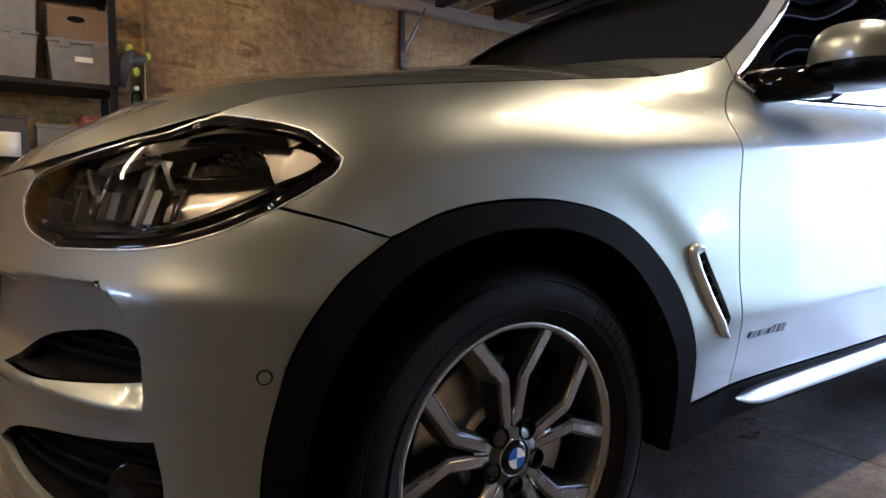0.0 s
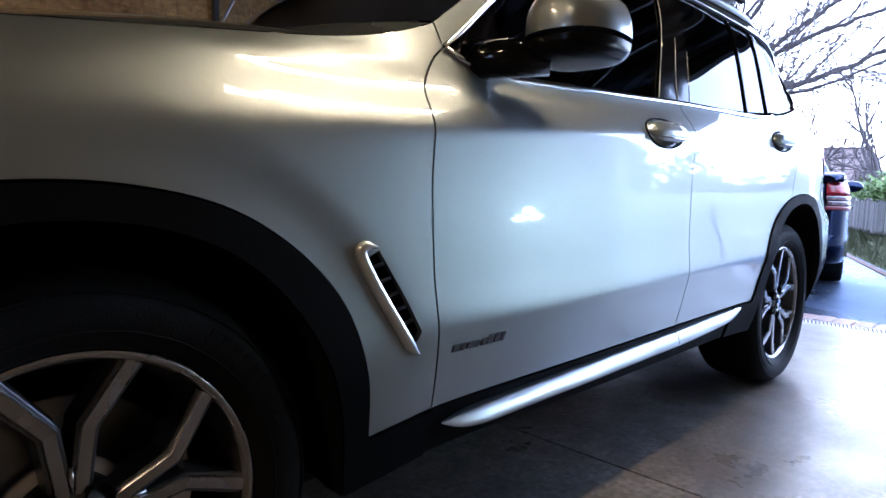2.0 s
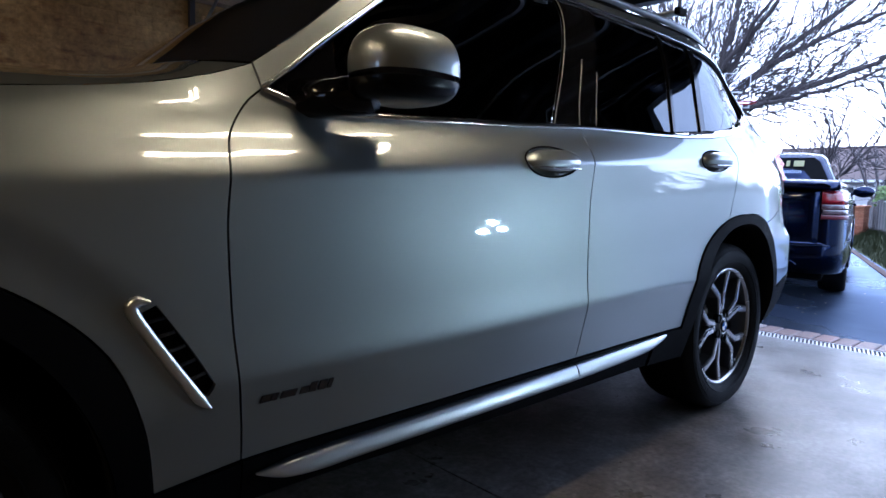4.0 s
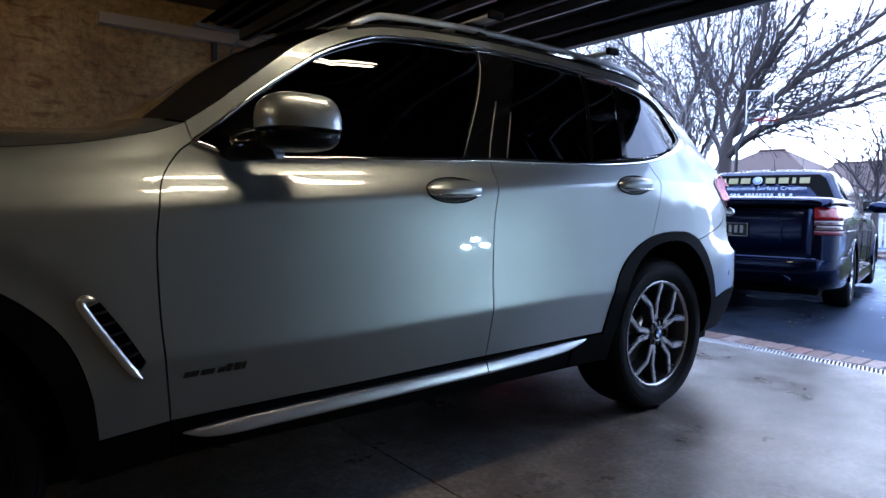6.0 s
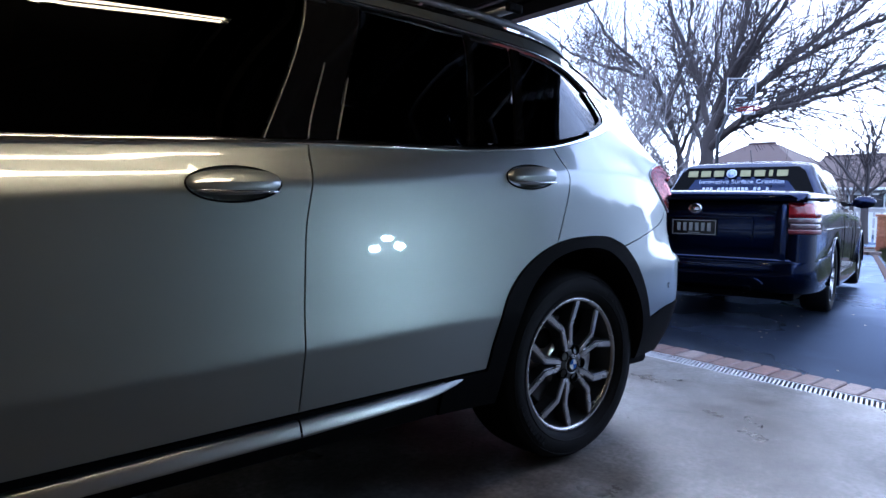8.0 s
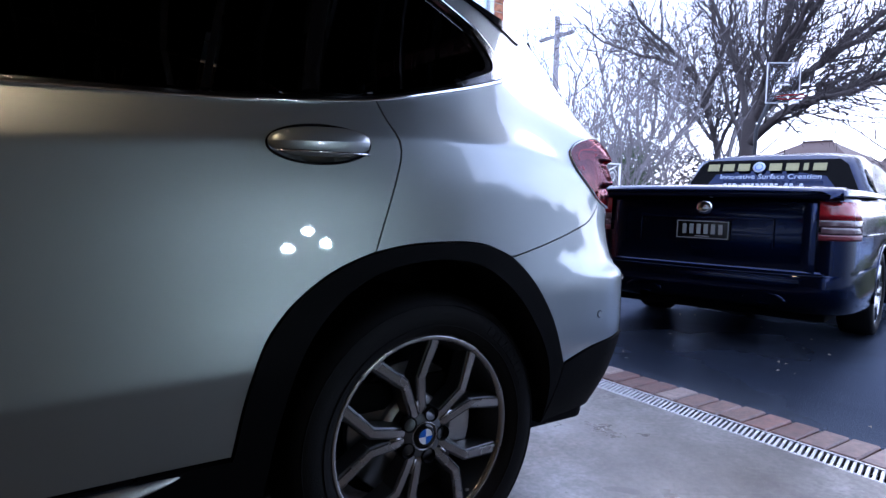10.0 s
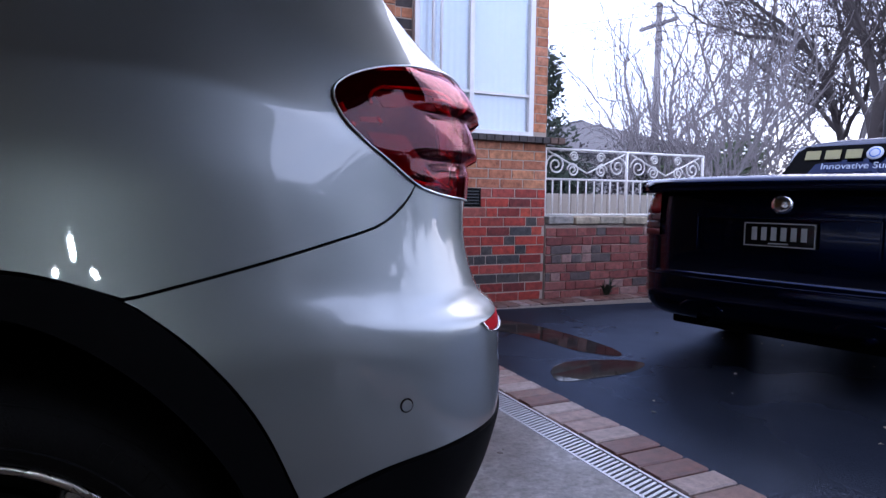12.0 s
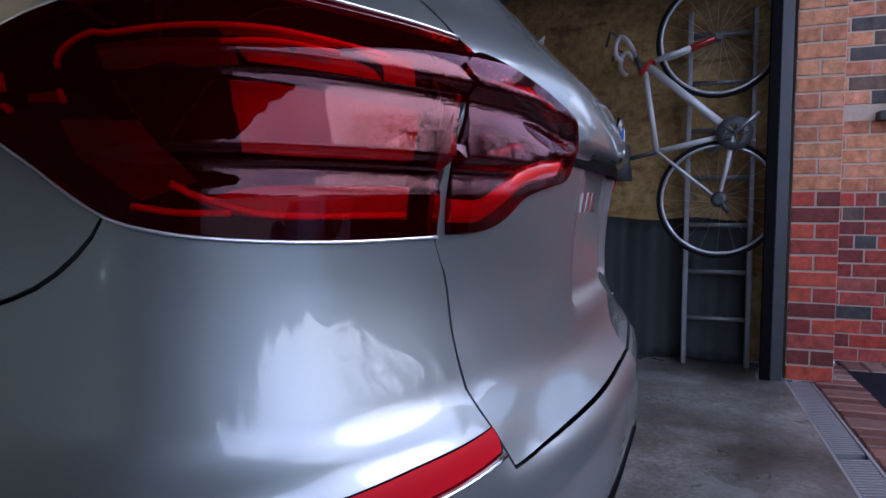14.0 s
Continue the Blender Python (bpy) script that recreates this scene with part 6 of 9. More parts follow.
for x in (2.42, 3.06, 3.62):
    bm = bmesh.new()
    add_box(bm, (x, -2.30, 2.318), (x + 0.03, 2.60, 2.381), 0.003)
    part("rib", bm, STEEL, door)
bm = bmesh.new()
add_box(bm, (4.33, -2.30, 2.30), (4.43, 2.60, 2.384), 0.004)
part("edge_rail", bm, SHEET, door)

bracket = thing("wall_bracket", "galvanised steel pivot bracket of the tilt door on brick", "bracket")
box("upright", (2.02, 2.955, 1.78), (2.06, 3.006, 2.36), DARK_STEEL, bracket, 0.003)
tube("brace", [(2.04, 2.93, 2.00), (2.08, 2.90, 2.10), (2.20, 2.86, 2.36)], 0.012, STEEL, bracket, 8)
box("top_track", (1.86, 2.86, 2.425), (2.60, 2.90, 2.455), STEEL, bracket, 0.003)

conduit = tagged(tube("conduit", [(0.04, 2.985, 0.02), (0.04, 2.985, 2.60)], 0.011, OCHRE_PAINT, None, 8), "ochre painted conduit up the brick wall", "pipe")
post = thing("door_track", "dark steel track post at the garage opening", "rail")
box("channel", (4.375, 2.575, 0.0), (4.425, 2.62, 2.40), DARK, post, 0.003)
box("flange", (4.427, 2.585, 0.0), (4.485, 2.615, 2.40), DARK_STEEL, post, 0.003)

# tube lamps on the ceiling and the three-headed work lamp
TUBE = glow("warm_white_tube", (1.0, 0.72, 0.38), 44)
TUBE_FRONT = glow("bright_warm_tube", (1.0, 0.68, 0.32), 62)
lamp = thing("strip_light", "warm white twin fluorescent tubes on a slim hanging batten", "lamp", "strip lights")
box("batten", (0.75, -1.24, 2.345), (1.92, -1.13, 2.378), DARK_STEEL, lamp, 0.004)
# added dark flap, keeps the tubes' light off the north wall
box("light_stop_lip", (0.76, -1.118, 2.292), (1.91, -1.112, 2.376), DARK_STEEL, lamp, 0.0)
for x in (0.95, 1.72):
    tube("hanger", [(x, -1.185, 2.37), (x, -1.185, 2.625)], 0.004, DARK_STEEL, lamp, 5)
for y in (-1.155, -1.215):
    tube("tube", [(0.79, y, 2.325), (1.88, y, 2.325)], 0.016, TUBE, lamp, 10)
    for x in (0.76, 1.885):
        box("end_cap", (x, y - 0.02, 2.305), (x + 0.025, y + 0.02, 2.36), WHITE_PAINT, lamp, 0.003)
for y in (-1.25, 0.5):
    lamp = thing("strip_light", "warm white fluorescent tube in a white batten", "lamp", "strip lights")
    box("batten", (-2.45, y - 0.035, 2.50), (-1.15, y + 0.035, 2.62), WHITE_PAINT, lamp, 0.004)
    tube("tube", [(-2.41, y, 2.475), (-1.19, y, 2.475)], 0.016, TUBE_FRONT, lamp, 10)
work = thing("work_lamp", "black tripod work lamp with three white lamp heads", "lamp")
HEAD = glow("led_head", (0.84, 1.0, 0.94), 440)
for k in range(3):
    a = 2 * math.pi * k / 3 + 0.5
    tube("leg", [(3.10, -2.68, 0.55), (3.10 + 0.32 * math.cos(a), -2.68 + 0.32 * math.sin(a), 0.008)], 0.009, DARK_STEEL, work, 6)
tube("mast", [(3.10, -2.68, 0.40), (3.10, -2.68, 0.82)], 0.011, DARK_STEEL, work, 8)
for x, z in ((3.01, 0.775), (3.10, 0.828), (3.19, 0.782)):
    at = Vector((x, -2.63, z))
    m = Matrix.Translation(at) @ (Vector((1.65, -0.95, 0.74)) - at).to_track_quat("Y", "Z").to_matrix().to_4x4() @ Matrix.Diagonal((0.85, 1, 0.34, 1))
    lathe("head", [(0.0001, -0.05), (0.042, -0.045), (0.045, 0.0), (0.046, 0.040), (0.042, 0.040), (0.040, 0.0)], DARK_STEEL, work, 20, m)
    lathe("lamp_face", [(0.0001, 0.001), (0.039, 0.001)], HEAD, work, 20, m)

# drain across the opening, brick edging
drain = tagged(setting("drain", (4.50, -3.3, -0.12), (4.64, 2.62, -0.035), DARK, "dark channel under the steel drain grate"))
for x in (4.500, 4.628):
    box("drain_rail", (x, -2.35, -0.03), (x + 0.012, 2.60, 0.001), STEEL, drain, 0.001)
setting("edging_bed", (4.64, -3.3, -0.2), (4.90, 3.2, -0.012), MORTAR, "mortar bed of the brick edging")
setting("edging_bed", (4.90, 2.96, -0.2), (8.7, 3.20, -0.012), MORTAR, "mortar bed of the brick edging")

# house wall with its window, brick pier, low wall with iron railing
house = setting("wall_house", (4.76, 3.205, 0), (6.44, 3.42, 3.6), MORTAR, "house wall of orange and red face brick")
pier = setting("wall_pier", (4.506, 2.625, 0), (4.735, 3.20, 2.62), MORTAR, "red and orange brick pier beside the opening")
low = setting("wall_low", (6.47, 3.222, -0.1), (8.60, 3.40, 0.70), MORTAR, "low weathered red brick garden wall")
setting("wall_above_pier", (4.50, 2.62, 2.62), (4.76, 3.42, 3.6), MORTAR, "brickwork over the pier")
setting("wall_house_end", (6.40, 3.42, 0), (6.44, 9.0, 3.6), BRICK_RED, "end wall of the brick house")
setting("eave", (4.2, 2.85, 3.35), (6.9, 9.2, 3.5), WHITE_PAINT, "white painted eave of the house")
win = tagged(new("window_1"), "white timber window with pale curtains behind", "window", "", "structure")
PANE = glass("window_pane", (0.92, 0.95, 0.97))
CURTAIN = material("pale_curtain", (0.90, 0.93, 0.96), 0.9, spread=0.10, scale=5)
for lo, hi in (((5.10, 3.15, 1.50), (5.145, 3.24, 3.2)), ((6.215, 3.15, 1.50), (6.265, 3.24, 3.2)), ((5.615, 3.155, 1.54), (5.655, 3.23, 3.2)), ((5.145, 3.15, 1.50), (6.215, 3.24, 1.545)), ((5.145, 3.16, 1.850), (5.615, 3.225, 1.875)), ((5.655, 3.16, 1.850), (6.215, 3.225, 1.875))):
    box("frame", lo, hi, WHITE_PAINT, win, 0.004)
for x0, x1 in ((5.145, 5.615), (5.655, 6.215)):
    for z0, z1 in ((1.545, 1.85), (1.875, 3.2)):
        pane = box("pane", (x0, 3.188, z0), (x1, 3.192, z1), PANE, win, 0)
        pane.visible_shadow = False
win_west = tagged(new("window_2"), "plain timber framed window in the end wall", "window", "", "structure")
for lo, hi in (((-3.42, -0.80, 1.0), (-3.36, -0.76, 1.5)), ((-3.42, -0.04, 1.0), (-3.36, 0.0, 1.5)), ((-3.42, -0.76, 1.0), (-3.36, -0.04, 1.04)), ((-3.42, -0.76, 1.46), (-3.36, -0.04, 1.5))):
    box("frame", lo, hi, WHITE_PAINT, win_west, 0.004)
box("pane", (-3.392, -0.76, 1.04), (-3.388, -0.04, 1.46), PANE, win_west, 0).visible_shadow = False
bm = bmesh.new()
rows = []
for z in (1.54, 3.2):
    rows.append([bm.verts.new((5.145 + 1.07 * i / 120, 3.199 + 0.0012 * math.sin(i * 0.9) * (1 + 0.4 * math.sin(i * 0.23)), z)) for i in range(121)])
for i in range(120):
    bm.faces.new((rows[0][i], rows[0][i + 1], rows[1][i + 1], rows[1][i])).smooth = True
part("curtain", bm, CURTAIN, win)
for x, z0 in ((5.325, 1.38), (5.25, 1.42)):
    tube("downpipe", [(x, 3.12, 3.3), (x, 3.12, z0)], 0.011, WHITE_PAINT, win, 6)

# iron railing
rail = thing("iron_railing", "white wrought iron railing with scrolls on the low wall", "fence")
IRON = material("white_painted_iron", (0.74, 0.72, 0.68), 0.5, spread=0.2, scale=20)
y = 3.30
for z in (0.795, 1.135):
    tube("rail", [(6.46, y, z), (8.52, y, z)], 0.011, IRON, rail, 6)
tube("rail", [(6.46, y, 1.42), (8.52, y, 1.42)], 0.012, IRON, rail, 6)
for x in (6.50, 7.48, 8.52):
    tube("post", [(x, y, 0.72), (x, y, 1.43)], 0.015, IRON, rail, 8)
k = 6.59
while k < 8.48:
    if min(abs(k - p) for p in (6.50, 7.48, 8.52)) > 0.04:
        tube("bar", [(k, y, 0.795), (k, y, 1.135)], 0.008, IRON, rail, 6)
    k += 0.098
for c in (6.99, 8.00):
    tube("brace", [(c - 0.46, y, 1.40), (c, y, 1.20), (c + 0.46, y, 1.40)], 0.008, IRON, rail, 6)
    for s in (-1, 1):
        for cx, cz, r in ((0.37, 1.27, 0.105), (0.17, 1.225, 0.07), (0.16, 1.355, 0.05)):
            pts = []
            for i in range(30):
                a = i / 29 * 3.6 * math.pi
                q = r * (1 - i / 36)
                pts.append((c + s * (cx + q * math.cos(a)), y, cz + q * math.sin(a)))
            tube("scroll", pts, 0.008, IRON, rail, 5)

# shelf with boxes on the side wall
SHELF_BLACK = material("black_shelf_steel", (0.008, 0.008, 0.009), 0.5, spread=0.2, spec=0.2)
shelf = thing("shelf_rack", "black steel shelf rack filled with storage boxes", "shelf")
for z in (0.50, 1.00, 1.43, 2.0):
    box("board", (-2.0, 2.45, z - 0.03), (-0.19, 2.93, z), SHELF_BLACK, shelf, 0.003)
for x in (-2.0, -0.23):
    for yy in (2.45, 2.89):
        box("upright", (x, yy, 0), (x + 0.04, yy + 0.04, 2.2), SHELF_BLACK, shelf, 0.003)
TUB_SOLID = material("frosted_plastic", (0.16, 0.16, 0.17), 0.3, spread=0.55, scale=11, fine=30)
CARD = material("brown_cardboard", (0.16, 0.11, 0.07), 0.85, spread=0.15, scale=6)
PAPER = material("white_label", (0.7, 0.7, 0.68), 0.7, spread=0.05)


def storage_tub(x0, x1, y0, y1, z0, z1, label, fill):
    t = thing("storage_box", label, "box", "storage boxes")
    h = z1 - z0
    bm = bmesh.new()
    lo = [(x0 + 0.02, y0 + 0.02), (x1 - 0.02, y0 + 0.02), (x1 - 0.02, y1 - 0.02), (x0 + 0.02, y1 - 0.02)]
    hi = [(x0, y0), (x1, y0), (x1, y1), (x0, y1)]
    a = [bm.verts.new((*p, z0 + 0.002)) for p in lo]
    b = [bm.verts.new((*p, z1 - 0.02)) for p in hi]
    bm.faces.new(a[::-1])
    for i in range(4):
        bm.faces.new((a[i], a[(i + 1) % 4], b[(i + 1) % 4], b[i]))
    bmesh.ops.bevel(bm, geom=[e for e in bm.edges], offset=0.006, segments=2, affect="EDGES")
    part("body", bm, TUB_SOLID, t)
    box("lid", (x0 - 0.008, y0 - 0.008, z1 - 0.022), (x1 + 0.008, y1 + 0.008, z1), TUB_SOLID, t, 0.006)
    for x in (x0 + (x1 - x0) * 0.25, x0 + (x1 - x0) * 0.75):
        box("clip", (x - 0.025, y0 - 0.014, z1 - 0.05), (x + 0.025, y0 - 0.006, z1 - 0.004), TUB_SOLID, t, 0.002)
    if fill:
        box("paper_label", (x0 + 0.13, y0 + 0.004, z0 + h * 0.5), (x0 + 0.22, y0 + 0.0075, z0 + h * 0.62), PAPER, t, 0)
    return t


storage_tub(-0.53, -0.20, 2.50, 2.86, 1.43, 1.672, "frosted plastic storage box with a white label", True)
storage_tub(-0.98, -0.575, 2.50, 2.86, 1.43, 1.69, "frosted plastic storage box with crumpled contents", False)
storage_tub(-0.98, -0.565, 2.50, 2.86, 1.69, 1.98, "frosted plastic storage box stacked on another", False)
carton = thing("carton", "open brown cardboard carton with a hand hole", "box")
bm = bmesh.new()
add_box(bm, (-0.525, 2.53, 1.674), (-0.215, 2.82, 1.835), 0.003)
part("body", bm, CARD, carton)
slab("hand_hole", [(-0.385 + 0.045 * math.cos(a), 1.790 + 0.018 * math.sin(a)) for a in np.linspace(0, 2 * math.pi, 16, endpoint=False)], 0.004, DARK, carton, "y", 2.5265)
for x0, x1 in ((-0.525, -0.38), (-0.37, -0.215)):
    box("flap", (x0, 2.53, 1.835), (x1, 2.534, 1.86), CARD, carton, 0.001)
YELLOW = material("lime_plastic", (0.45, 0.55, 0.03), 0.4, spread=0.1)
gun = thing("hose_gun", "black and lime plastic garden tool on the shelf end", "tool")
tube("barrel", [(-0.17, 2.55, 1.44), (-0.14, 2.53, 1.58), (-0.10, 2.52, 1.66)], [0.035, 0.045, 0.025], DARK_STEEL, gun, 10)
tube("grip", [(-0.15, 2.53, 1.57), (-0.06, 2.52, 1.60), (-0.02, 2.52, 1.625)], [0.03, 0.026, 0.02], DARK_STEEL, gun, 8)
for p, r in (((-0.115, 2.515, 1.655), 0.024), ((-0.015, 2.515, 1.628), 0.018), ((-0.08, 2.51, 1.53), 0.018)):
    bm = bmesh.new()
    bmesh.ops.create_icosphere(bm, subdivisions=2, radius=r, matrix=Matrix.Translation(p) @ Matrix.Diagonal((1, 0.8, 1.5, 1)))
    part("lime_cap", bm, YELLOW, gun, smooth=True)
tube("hook", [(-0.14, 2.57, 1.58), (-0.14, 2.75, 1.60), (-0.20, 2.90, 1.60)], 0.008, DARK_STEEL, gun, 6)
JAR = glass("pale_green_bottle", (0.6, 0.8, 0.75))
bt = thing("bottle", "pale clear plastic bottle on a dark shelf", "bottle")
box("ledge", (-0.19, 2.50, 1.27), (-0.02, 2.93, 1.285), DARK_STEEL, bt, 0.002)
lathe("body", [(0.0001, 0.0), (0.03, 0.0), (0.032, 0.01), (0.032, 0.11), (0.02, 0.135), (0.012, 0.145)], JAR, bt, 20, Matrix.Translation((-0.075, 2.56, 1.286)) @ pose(0, 0, 0, 90))
lathe("cap", [(0.0001, 0.165), (0.013, 0.165), (0.013, 0.142)], WHITE_PAINT, bt, 16, Matrix.Translation((-0.075, 2.56, 1.286)) @ pose(0, 0, 0, 90))
for x0, x1, z1, mat, lab in ((-0.98, -0.80, 1.22, TUB_SOLID, "grey plastic parts bin on the shelf"), (-0.78, -0.64, 1.24, DARK_STEEL, "dark small parts bin on the shelf"), (-0.60, -0.40, 1.20, TUB_SOLID, "grey drawer box on the shelf"), (-0.37, -0.25, 1.26, BRICK_RED, "red tin on the shelf")):
    b = thing("parts_bin", lab, "box", "shelf bins")
    box("body", (x0, 2.50, 1.00), (x1, 2.80, z1 - 0.03), mat, b, 0.008)
    box("rim", (x0 - 0.004, 2.494, z1 - 0.03), (x1 + 0.004, 2.806, z1 - 0.012), mat, b, 0.003)
roll = thing("paper_roll", "white paper roll standing on the shelf", "roll")
lathe("roll", [(0.02, 0.0), (0.055, 0.0), (0.055, 0.13), (0.02, 0.13)], PAPER, roll, 24, Matrix.Translation((-0.73, 2.47, 1.00)) @ pose(0, 0, 0, 90))

# bicycle on the wall, ladder, grey sheet
bike = thing("road_bicycle", "white and red road bicycle hung upright on the wall", "bicycle")
BIKE_WHITE = material("white_frame_lacquer", (0.46, 0.46, 0.46), 0.25, spread=0.05, coat=0.5)
BIKE_RED = material("red_frame_lacquer", (0.5, 0.03, 0.03), 0.25, spread=0.05, coat=0.5)
by = 2.72
def bike_wheel(cx, cz):
    w = new("wheel")
    w.parent = bike
    ring = [(cx + 0.325 * math.cos(a), by, cz + 0.325 * math.sin(a)) for a in np.linspace(0, 2 * math.pi, 49)]
    tube("tyre", ring, 0.012, RUBBER, w, 8)
    tube("rim", [(cx + 0.308 * math.cos(a), by, cz + 0.308 * math.sin(a)) for a in np.linspace(0, 2 * math.pi, 49)], 0.010, STEEL, w, 6)
    tube("hub", [(cx, by - 0.045, cz), (cx, by + 0.045, cz)], 0.02, DARK_STEEL, w, 10)
    for i in range(20):
        a = 2 * math.pi * i / 20
        tube("spoke", [(cx + 0.018 * math.cos(a + 0.9), by + 0.02 * (-1) ** i, cz + 0.018 * math.sin(a + 0.9)), (cx + 0.30 * math.cos(a), by, cz + 0.30 * math.sin(a))], 0.0012, STEEL, w, 3)
HUB, BB, SEATJ, HEADT = (4.15, 0.99), (4.22, 1.36), (3.81, 1.27), (3.745, 1.765)
bike_wheel(*HUB)
bike_wheel(4.13, 1.90)
def bt_tube(name, a, b, r0, r1, mat, dy=0.0):
    tube(name, [(a[0], by + dy, a[1]), ((a[0] + b[0]) / 2, by + dy, (a[1] + b[1]) / 2), (b[0], by + dy, b[1])], [r0, (r0 + r1) / 2, r1], mat, bike, 10)
bt_tube("down_tube", BB, (3.76, 1.76), 0.024, 0.026, BIKE_WHITE)
bt_tube("top_tube", SEATJ, (3.735, 1.74), 0.016, 0.018, BIKE_WHITE)
bt_tube("seat_tube", SEATJ, BB, 0.017, 0.018, BIKE_WHITE)
bt_tube("head_tube", (3.71, 1.72), (3.78, 1.80), 0.022, 0.022, BIKE_RED)
for dy in (-0.03, 0.03):
    bt_tube("seat_stay", SEATJ, HUB, 0.010, 0.008, BIKE_WHITE, dy)
    bt_tube("chain_stay", BB, HUB, 0.015, 0.010, BIKE_WHITE, dy)
    bt_tube("fork_blade", (3.79, 1.79), (3.98, 1.85), 0.018, 0.015, BIKE_WHITE, dy)
    bt_tube("fork_tip", (3.98, 1.85), (4.13, 1.90), 0.015, 0.009, BIKE_RED, dy)
bt_tube("seat_post", SEATJ, (3.66, 1.235), 0.014, 0.014, DARK_STEEL)
bm = bmesh.new()
add_tube(bm, [(3.63, by, 1.32), (3.61, by, 1.22), (3.615, by, 1.10)], [0.03, 0.05, 0.065], 10)
part("saddle", bm, DARK_STEEL, bike)
lathe("chainring", [(0.05, -0.004), (0.095, -0.004), (0.095, 0.004), (0.05, 0.004)], DARK_STEEL, bike, 36, Matrix.Translation((BB[0], by - 0.045, BB[1])))
for a in range(5):
    k = 2 * math.pi * a / 5
    tube("spider_arm", [(BB[0], by - 0.045, BB[1]), (BB[0] + 0.07 * math.cos(k), by - 0.045, BB[1] + 0.07 * math.sin(k))], 0.008, DARK_STEEL, bike, 5)
tube("crank", [(BB[0], by - 0.06, BB[1]), (BB[0] + 0.12, by - 0.065, BB[1] + 0.11)], 0.011, STEEL, bike, 6)
tube("crank", [(BB[0], by + 0.06, BB[1]), (BB[0] - 0.12, by + 0.065, BB[1] - 0.11)], 0.011, STEEL, bike, 6)
lathe("cassette", [(0.02, -0.02), (0.045, -0.02), (0.03, 0.0), (0.02, 0.0)], DARK_STEEL, bike, 20, Matrix.Translation((HUB[0], by - 0.03, HUB[1])))
tube("derailleur", [(HUB[0] + 0.01, by - 0.05, HUB[1] - 0.02), (HUB[0] + 0.05, by - 0.05, HUB[1] - 0.07)], 0.014, DARK_STEEL, bike, 6)
for dy in (-0.2, 0.2):
    pts = [(3.68, by + dy * 0.1, 1.83), (3.67, by + dy, 1.84), (3.62, by + dy, 1.90), (3.585, by + dy, 1.87), (3.585, by + dy, 1.80), (3.62, by + dy, 1.76)]
    tube("drop_bar", [tuple(p) for p in flow(pts, 0.02)], 0.014, BIKE_WHITE, bike, 8)
    tube("brake_lever", [(3.60, by + dy, 1.90), (3.55, by + dy, 1.93), (3.53, by + dy, 1.85)], 0.009, DARK_STEEL, bike, 6)
tube("stem", [(3.72, by, 1.735), (3.68, by, 1.83)], 0.016, DARK_STEEL, bike, 8)
tube("wall_hook", [(3.95, by, 2.20), (3.95, by + 0.12, 2.24), (3.95, 3.0, 2.24)], 0.01, DARK_STEEL, bike, 6)

ladder = thing("ladder", "weathered aluminium ladder leaning on the garage wall", "ladder")
ALU = material("dull_aluminium", (0.22, 0.22, 0.225), 0.5, 0.7, spread=0.3, scale=12)
def lean(x, z):
    return (x, 2.84 + 0.06 * z / 2.0, z)
for x in (3.985, 4.335):
    bm = bmesh.new()
    m = Matrix.Translation((x, 2.85, 0)) @ Matrix.Rotation(-0.03, 4, "X")
    add_box(bm, (-0.014, -0.03, 0.0), (0.014, 0.03, 2.1), 0.004, m)
    part("rail", bm, ALU, ladder)
for i in range(7):
    z = 0.28 * (i + 1)
    tube("rung", [lean(3.99, z), lean(4.33, z)], 0.014, ALU, ladder, 8)
cover = thing("dust_sheet", "grey fabric sheet draped against the garage wall", "sheet")
bm = bmesh.new()
rows = []
for j in range(12):
    z = 0.004 + 0.87 * j / 11
    rows.append([bm.verts.new((3.40 + 0.95 * i / 40, 2.965 - 0.035 * (1 - z) - 0.012 * math.sin(i * 0.55 + 0.3 * math.sin(j * 0.5)) - 0.006 * math.sin(i * 1.7), z + 0.01 * math.sin(i * 0.3))) for i in range(41)])
for a, b in zip(rows, rows[1:]):
    for i in range(40):
        bm.faces.new((a[i], a[i + 1], b[i + 1], b[i])).smooth = True
bmesh.ops.solidify(bm, geom=bm.faces[:], thickness=0.004)
part("cloth", bm, material("grey_cloth", (0.07, 0.078, 0.083), 0.9, spread=0.2, scale=8), cover)

# ---- dark blue ute, parked with its tail to the garage ----
ute = thing("pickup_ute", "dark metallic blue ute with a flat tray cover on asphalt", "car")
UTE_RED = material("ute_red_lens", (0.22, 0.004, 0.007), 0.25, spread=0.5, scale=18, coat=0.3)
UTE_CLEAR = material("ute_clear_lens", (0.075, 0.042, 0.045), 0.2, 0.0, spread=0.3, scale=20, coat=0.3)
UTE_DULL = material("ute_dull_lens", (0.10, 0.010, 0.014), 0.3, spread=0.3, scale=20)
GOLD = material("sign_gold_vinyl", (0.25, 0.23, 0.095), 0.4, spread=0.05)
SIGN_WHITE = material("sign_pale_vinyl", (0.42, 0.46, 0.54), 0.4, spread=0.03)


def ute_loft(name, rows, mat, label="", smooth=True):
    """rows: half sections (x, y >= 0, z) from the centre line outwards."""
    full = []
    for r in rows:
        full.append([(x, -y, z) for x, y, z in r[::-1]] + [p for p in r if p[1] > 0.0005])
    return grid(name, full, mat, ute, label, smooth)


